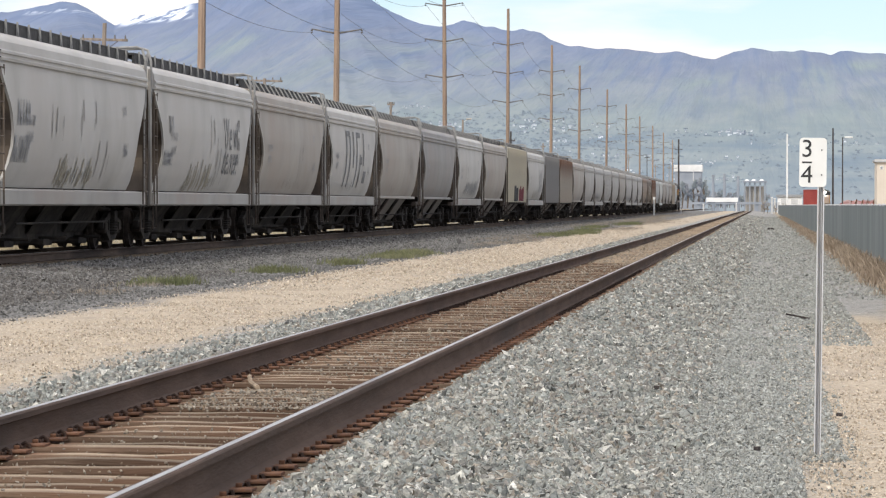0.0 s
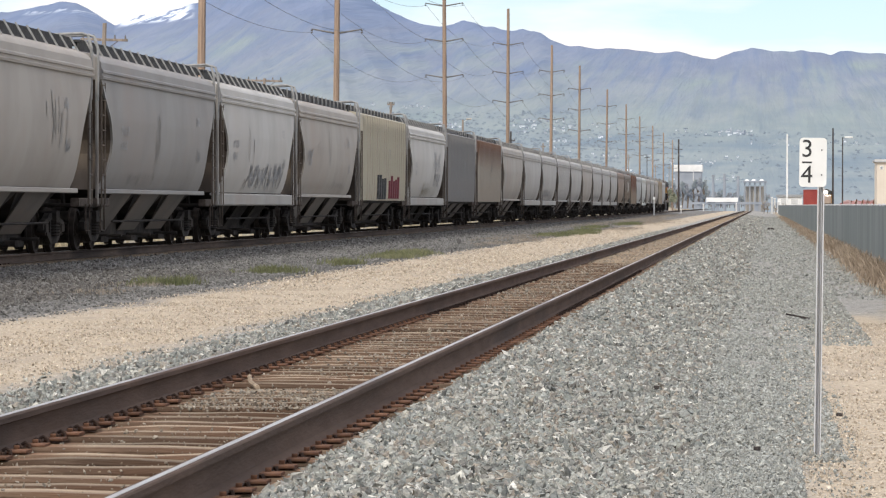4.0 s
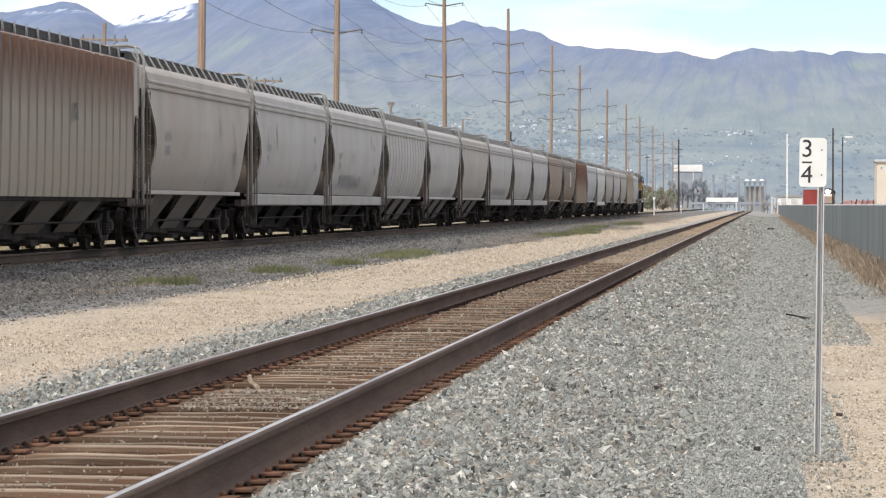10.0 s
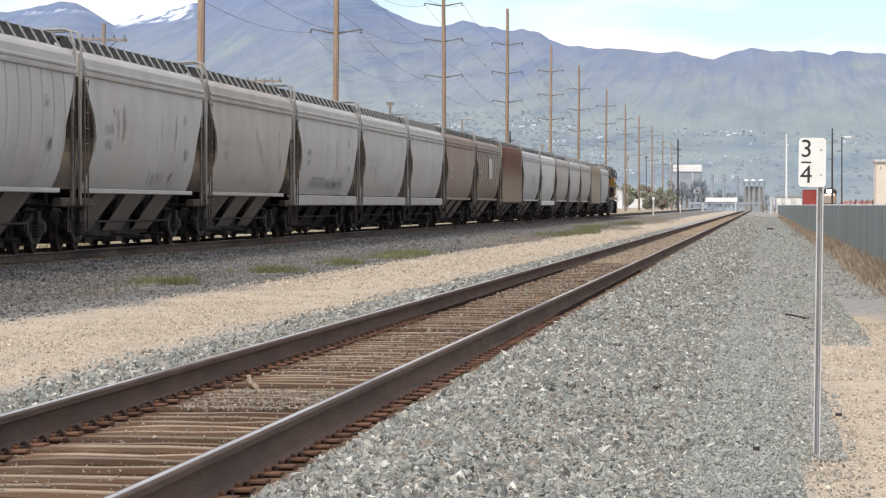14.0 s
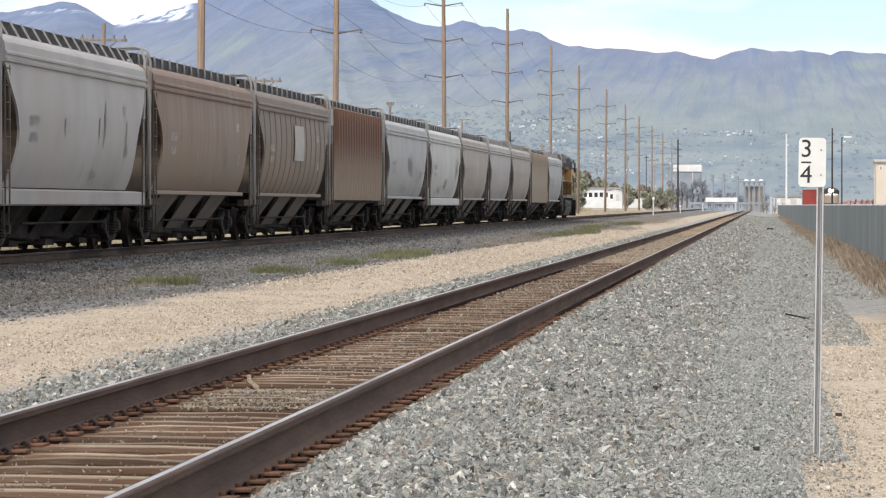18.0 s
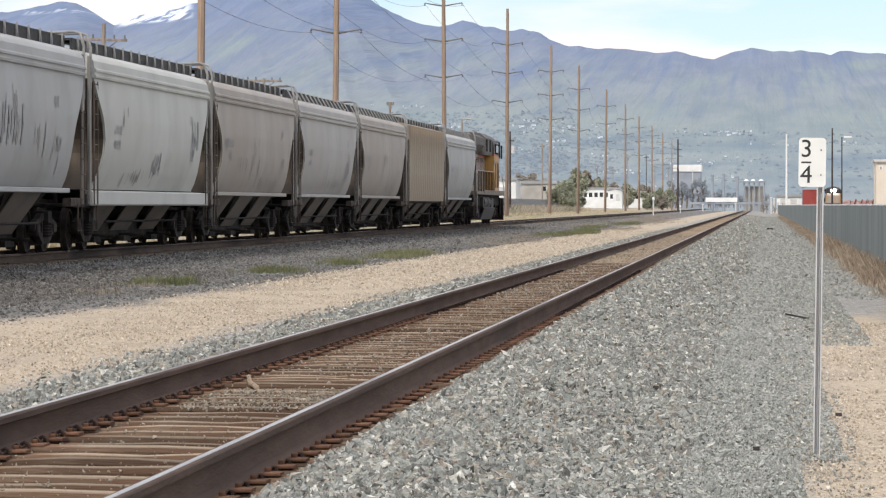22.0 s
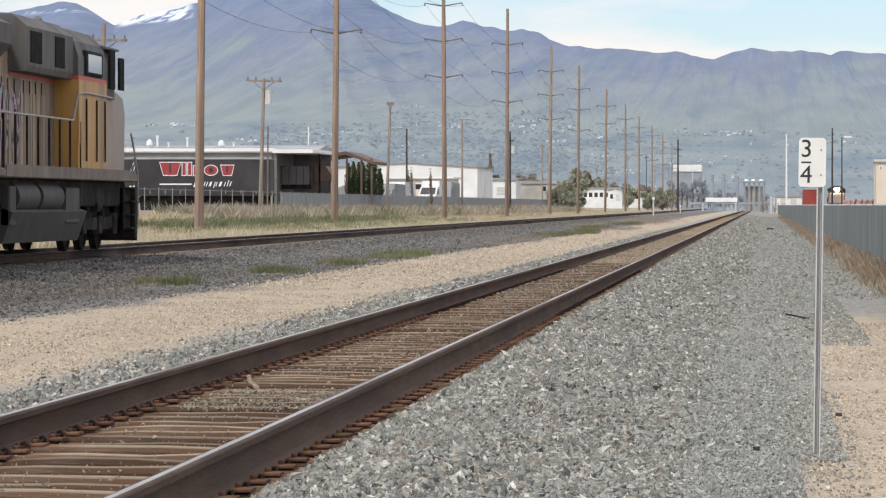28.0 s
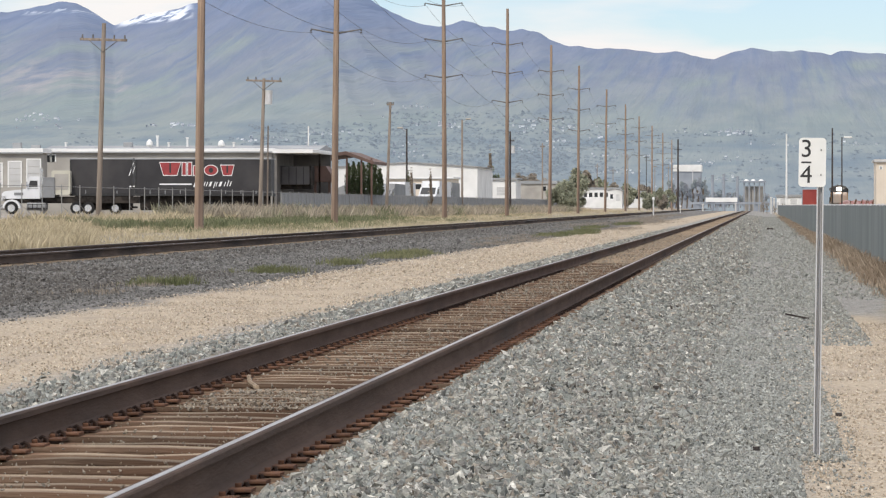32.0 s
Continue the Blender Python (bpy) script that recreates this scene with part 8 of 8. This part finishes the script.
def yard_fence():
    fn = thing("yard_fence", "long grey slatted chain-link fence along the truck yard", "fence", kind="structure")
    X, z0, zt = -34.0, 0.33, 2.2
    M_SLAT = mat("fence_slat", (0.19, 0.20, 0.21, 1), (0.28, 0.29, 0.298, 1), 3, 0.7, 0, 0, (1, 3, 0.3), c3=(0.12, 0.122, 0.122, 1), big=0.25)
    y = 150.0
    post = recalc(Geo().cyl((0, 0, 0), (0, 0, zt - z0 + 0.1), 0.025, n=8).mesh("fence_post", M_PALE))
    gg = Geo()
    for k in range(20):
        a = k * 0.245
        gg.box(-0.012, 0.012, a + 0.015, a + 0.2, 0.05, zt - z0 - 0.03 + 0.03 * math.sin(k * 2.3))
    slat = recalc(gg.mesh("slat_panel", M_SLAT))
    rl = recalc(Geo().cyl((0, 0, zt - z0), (0, 4.9, zt - z0), 0.014, n=6).mesh("top_rail", M_PALE))
    bl = recalc(Geo().cyl((0, 0, 0.95), (0, 4.9, 0.06), 0.01, n=6).mesh("bottom_wire", M_PALE))
    while y < 640:
        part("fence_post", post, None, fn, at=pose(X, y, z0))
        part("top_rail", rl, None, fn, at=pose(X, y, z0))
        part("bottom_wire", bl, None, fn, at=pose(X, y, z0))
        if y > 262:
            part("slat_panel", slat, None, fn, at=pose(X - 0.05, y, z0))
        y += 4.9


yard_fence()


# ---------------------------------------------------------------- trees
def leaf_cloud(rng, centres, n, size):
    """n small leaf faces scattered about clump centres (x, y, z, radius)."""
    c = np.array(centres)
    pick = rng.integers(0, len(c), n)
    d = rng.normal(size=(n, 3))
    d /= np.linalg.norm(d, axis=1, keepdims=True)
    p = c[pick, :3] + d * (c[pick, 3:4] * rng.uniform(0.35, 1.0, (n, 1)))
    a = rng.normal(size=(n, 3))
    a /= np.linalg.norm(a, axis=1, keepdims=True)
    b = np.cross(a, rng.normal(size=(n, 3)))
    b /= np.linalg.norm(b, axis=1, keepdims=True)
    s = size * rng.uniform(0.5, 1.3, (n, 1))
    v = np.stack([p - a * s, p - b * s * 0.6, p + a * s, p + b * s * 0.6], 1).reshape(-1, 3)
    return v, (np.arange(n) * 4)[:, None] + np.array([[0, 1, 2, 3]])


M_LEAF = mat("green_leaf", (0.09, 0.115, 0.055, 1), (0.16, 0.185, 0.10, 1), 1, 0.8, island=0.35)
M_LEAFD = mat("conifer_leaf", (0.05, 0.068, 0.034, 1), (0.095, 0.115, 0.06, 1), 1, 0.85, island=0.35)
M_LEAFO = mat("olive_leaf", (0.22, 0.235, 0.165, 1), (0.32, 0.325, 0.24, 1), 1, 0.85, island=0.3)
M_LEAFB = mat("budding_brown_twig", (0.24, 0.21, 0.17, 1), (0.34, 0.30, 0.25, 1), 1, 0.9, island=0.3)
# trees far off: haze put in as paler colour and a glow
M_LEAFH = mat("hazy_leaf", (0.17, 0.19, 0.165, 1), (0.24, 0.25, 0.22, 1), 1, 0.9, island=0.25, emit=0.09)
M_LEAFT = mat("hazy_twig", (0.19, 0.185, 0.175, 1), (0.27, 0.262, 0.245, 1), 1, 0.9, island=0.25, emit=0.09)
M_BARK = mat("bark", (0.10, 0.08, 0.06, 1), (0.17, 0.135, 0.105, 1), 4, 0.95, 0, 0.4, (3, 3, 0.5))


def tree(u, s, y_top, y_base, w_px, m2, label, seed, shape="round", leaves=700, name="tree"):
    rng = np.random.default_rng(seed)
    x, _, zt = spot(R(u), H(y_top), s)
    zb = min(spot(R(u), H(y_base), s)[2], 0.6)
    w = w_px * s / 6600.0 / 2
    h = zt - zb
    t = thing(name, label, "tree", "trees round the yard", at=pose(x, s, zb))
    nl = 9
    tips = []
    tr = max(0.05, h * 0.022)
    trunk = Geo().tube([(0, 0, -0.2), (0.03 * h, 0, h * 0.3), (0, 0.02 * h, h * (0.85 if shape != "round" else 0.55))], tr, 7)
    part("trunk", trunk, M_BARK, t, smooth=50)
    for k in range(nl):
        a = 2 * math.pi * k / nl + rng.uniform(-0.3, 0.3)
        f = rng.uniform(0.08, 0.9)
        if shape == "spire":
            rad = w * (1.05 - f) * rng.uniform(0.6, 1.0)
            zz = h * (0.1 + 0.85 * f)
        elif shape == "column":
            rad, zz = w * 0.3 * rng.random(), h * (0.1 + 0.8 * f)
        else:
            rad = w * math.sqrt(max(0.05, 1 - (2 * f - 1.05) ** 2)) * rng.uniform(0.55, 0.9)
            zz = h * (0.08 + 0.86 * f)
        tip = (rad * math.cos(a), rad * math.sin(a), zz)
        tips.append(tip)
        if k < 5 or s < 700:
            part("limb", Geo().tube([(0, 0, zz * 0.55), (tip[0] * 0.5, tip[1] * 0.5, zz * 0.8), tip], tr * 0.35, 5), M_BARK, t)
    cl = []
    for tx, ty, tz in tips:
        for _ in range(3):
            r = w * rng.uniform(0.22, 0.42)
            cl.append((tx * rng.uniform(0.5, 1.1), ty * rng.uniform(0.5, 1.1), min(h - r * 0.6, tz * rng.uniform(0.82, 1.08)), r))
    if shape == "column":
        for f in np.linspace(0.04, 0.96, 22):
            r = w * (1 - abs(2 * f - 0.9) ** 4) * 0.95 + 0.08
            cl.append((rng.normal(0, w * 0.08), rng.normal(0, w * 0.08), h * f, max(r, 0.1)))
    if shape == "spire":
        for f in np.linspace(0.12, 0.97, 14):
            cl.append((rng.normal(0, w * 0.12), rng.normal(0, w * 0.12), h * f, w * (1.0 - f) * 0.8 + 0.12))
    v, q = leaf_cloud(rng, cl, int(leaves * 2.2), max(0.06, w * (0.12 if s > 900 else 0.065)))
    cr = new("crown", fast_mesh("crown", v, q, m2))
    cr.parent = t
    return t


for k, (u, yt, w, sh) in enumerate(((618, 287, 13, "column"), (627, 284, 13, "column"), (636, 285, 13, "column"), (644, 286, 13, "column"), (655, 281, 26, "column"), (664, 283, 24, "column"), (674, 298, 20, "spire"))):
    tree(u, 332 + k, yt, 350, w, M_LEAFD, "dense dark green conifer behind the open shed", 60 + k, sh, 4200)
tree(868, 600, 254, 340, 22, M_LEAFB, "tall bare slender tree behind the garages", 70, "spire", 500)
tree(857, 598, 280, 340, 34, M_LEAF, "green tree behind the garages", 71, "round", 2200)
tree(874, 602, 284, 340, 34, M_LEAF, "green tree behind the garages", 72, "round", 1800)
tree(729, 380, 294, 350, 15, M_LEAFB, "pruned bare tree at the yard fence", 73, "spire", 300)
tree(724, 384, 300, 350, 13, M_LEAFD, "narrow dark conifer at the yard fence", 74, "spire", 500)
tree(763, 378, 297, 350, 12, M_LEAFB, "pruned bare tree at the yard fence", 75, "spire", 250)
for k, (u, yt, w, s, m2) in enumerate(((1022, 286, 52, 640, M_LEAFO), (1044, 300, 44, 1045, M_LEAFB), (1002, 310, 40, 620, M_LEAFO), (998, 322, 46, 590, M_LEAFO), (1016, 338, 34, 585, M_LEAFO), (978, 335, 30, 600, M_LEAFO), (1032, 312, 40, 1050, M_LEAFB), (1062, 312, 40, 1055, M_LEAFO), (1010, 318, 36, 820, M_LEAFO), (955, 300, 26, 700, M_LEAFB), (940, 296, 30, 720, M_LEAFB), (918, 300, 26, 710, M_LEAFB), (1085, 318, 34, 1060, M_LEAFB), (1112, 320, 34, 1080, M_LEAFO), (1136, 326, 34, 1260, M_LEAFB), (1162, 330, 32, 870, M_LEAFO), (1182, 334, 30, 880, M_LEAFO), (1146, 338, 30, 760, M_LEAFO), (1172, 342, 26, 780, M_LEAFB))):
    tree(u, s, yt, 365, w * 1.15, m2, "shrubby olive tree along the far track" if m2 is M_LEAFO else "brown budding tree beside the far yard", 80 + k, "round", 2600)
for k in range(46):
    u = 1060 + 6.6 * k + (k * 37 % 5)
    yt = 332 + (k * 53 % 14) - (8 if 1190 < u < 1260 else 0)
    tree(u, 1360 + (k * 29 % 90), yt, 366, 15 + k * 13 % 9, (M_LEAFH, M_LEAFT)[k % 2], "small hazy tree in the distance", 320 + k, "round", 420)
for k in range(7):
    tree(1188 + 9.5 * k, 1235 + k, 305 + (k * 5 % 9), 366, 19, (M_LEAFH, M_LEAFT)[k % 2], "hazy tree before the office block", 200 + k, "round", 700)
for k, u in enumerate((1352, 1358, 1388, 1372)):
    tree(u, 660 + 9 * k, 353 + 3 * k, 376, 11, M_LEAFB, "low dry bush at the end of the path", 170 + k, "round", 200, name="bush")
for k, (u, s, yt, w) in enumerate(((20, 170, 392, 45), (58, 178, 398, 30), (640, 300, 375, 24), (545, 300, 372, 30))):
    tree(u, s, yt, 428, w, M_LEAFB, "bare tan shrub in the dry grass", 180 + k, "round", 160, name="shrub")


# ---------------------------------------------------------------- hillside town, far away
def hillside():
    us, rs, Z = MT
    rng = np.random.default_rng(77)

    def site(u, y):
        """A place on the slope seen at that bearing and rise."""
        col = int(np.argmin(np.abs(us - R(u))))
        a = math.atan2(us[col], 6600)
        rise = (Z[:, col] - EYE[2]) / (rs * math.cos(a)) * 6600
        row = int(np.argmax(rise >= H(y)))
        r = rs[row]
        return Vector((math.sin(a) * r, math.cos(a) * r, Z[row, col])), r

    houses, roofs = Geo(), Geo()
    belts = [(690, 1000, 212, 240, 60), (700, 1010, 250, 290, 45), (1010, 1190, 225, 290, 30), (1190, 1330, 228, 246, 34), (1330, 1560, 246, 262, 16), (1240, 1330, 276, 292, 14), (255, 350, 214, 224, 22), (20, 130, 200, 232, 16), (400, 640, 232, 262, 34), (640, 760, 184, 206, 14), (1060, 1300, 300, 335, 34)]
    for u0, u1, y0, y1, n in belts:
        rows = [(rng.uniform(u0, u1), rng.uniform(y0, y1), rng.uniform(10, 45)) for _ in range(max(3, n // 7))]
        for _ in range(int(n * 1.2)):
            cu_, cy_, cw_ = rows[rng.integers(0, len(rows))]
            p, r = site(np.clip(rng.normal(cu_, cw_), u0, u1), rng.normal(cy_, 2.2))
            w = rng.uniform(0.9, 2.3) * r / 6600
            h = rng.uniform(1.3, 2.4) * r / 6600
            if rng.random() < 0.08:
                w *= 2.2
            x, y, z = p
            houses.box(x - w, x + w, y - 2, y + 2, z - 1.0, z + h)
            roofs.prism([(x - w * 1.1, z + h), (x + w * 1.1, z + h), (x, z + h * 1.7)], y - 2.2, y + 2.2)
    # town materials glow a little to carry the haze
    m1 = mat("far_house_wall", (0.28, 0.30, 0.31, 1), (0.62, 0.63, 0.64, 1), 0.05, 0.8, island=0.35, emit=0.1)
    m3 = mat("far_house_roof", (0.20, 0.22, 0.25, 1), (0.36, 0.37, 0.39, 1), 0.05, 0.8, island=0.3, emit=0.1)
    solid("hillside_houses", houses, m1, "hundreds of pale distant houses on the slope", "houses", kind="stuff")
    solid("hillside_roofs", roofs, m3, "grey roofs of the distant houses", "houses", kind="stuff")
    cl = []
    for u0, u1, y0, y1, n in [(690, 1020, 200, 260, 420), (690, 1090, 250, 310, 520), (1000, 1220, 230, 320, 320), (1200, 1560, 235, 262, 220), (1230, 1560, 268, 300, 220), (1040, 1560, 300, 345, 420), (100, 720, 235, 300, 160), (440, 720, 222, 262, 260), (880, 1010, 270, 312, 260)]:
        for _ in range(n):
            p, r = site(rng.uniform(u0, u1), rng.uniform(y0, y1))
            q = rng.uniform(0.6, 2.3) * r / 6600
            if u0 >= 1000 and rng.random() < 0.75:
                continue
            w0 = rng.uniform(2, 6) * r / 6600
            for j in range(5):
                cl.append((p.x + rng.normal(0, w0 * 0.6), p.y, p.z + rng.normal(0.4, 0.5) * q, q * rng.uniform(0.6, 1.2)))
    # canopies as small upright facets that follow the slope
    c = np.array(cl)
    pick = rng.integers(0, len(c), 26000)
    p = c[pick, :3] + rng.normal(size=(26000, 3)) * c[pick, 3:4] * 0.5
    s = rng.uniform(0.35, 0.95, (26000, 1))
    ax, up = np.array([[1.0, 0, 0]]), np.array([[0, 0.45, 0.9]])
    v = np.stack([p - ax * s, p - up * s * 0.7, p + ax * s, p + up * s * 0.7], 1).reshape(-1, 3)
    q = (np.arange(26000) * 4)[:, None] + np.array([[0, 1, 2, 3]])
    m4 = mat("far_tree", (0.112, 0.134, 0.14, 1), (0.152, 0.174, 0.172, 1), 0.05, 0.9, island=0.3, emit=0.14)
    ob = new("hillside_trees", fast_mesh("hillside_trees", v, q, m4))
    tagged(ob, "hazy dark trees scattered through the distant town", "trees", kind="stuff")


hillside()

# ---------------------------------------------------------------- motion
def run_at(t):
    return float(np.interp(t, np.arange(17) * 2.0, RUN))


def motions():
    for ob, d in TRAIN:
        walk(ob, [(2.0 * k, pose(FAR_X, d - RUN[k], FAR_Z)) for k in range(17)])
    # wheels roll without slipping; those alike share one set of turns
    for (dy, r), group in WHEELS.items():
        w = group[0]
        z = w.location.z
        walk(w, [(k / 30.0, pose(0, dy, z, -math.degrees(run_at(k / 30.0) / r), 0, 0)) for k in range(961)])
        act, slot = w.animation_data.action, w.animation_data.action_slot
        for o in group[1:]:
            o.rotation_mode = "QUATERNION"
            o.animation_data_create()
            o.animation_data.action = act
            o.animation_data.action_slot = slot
    walk(loco2, [(t, pose(14.0, 14.0 * 6648.5 * (0.0093 - 6.26e-5 * t), 0.1, 0, 0, 180)) for t in (0, 8, 16, 24, 32)])


motions()
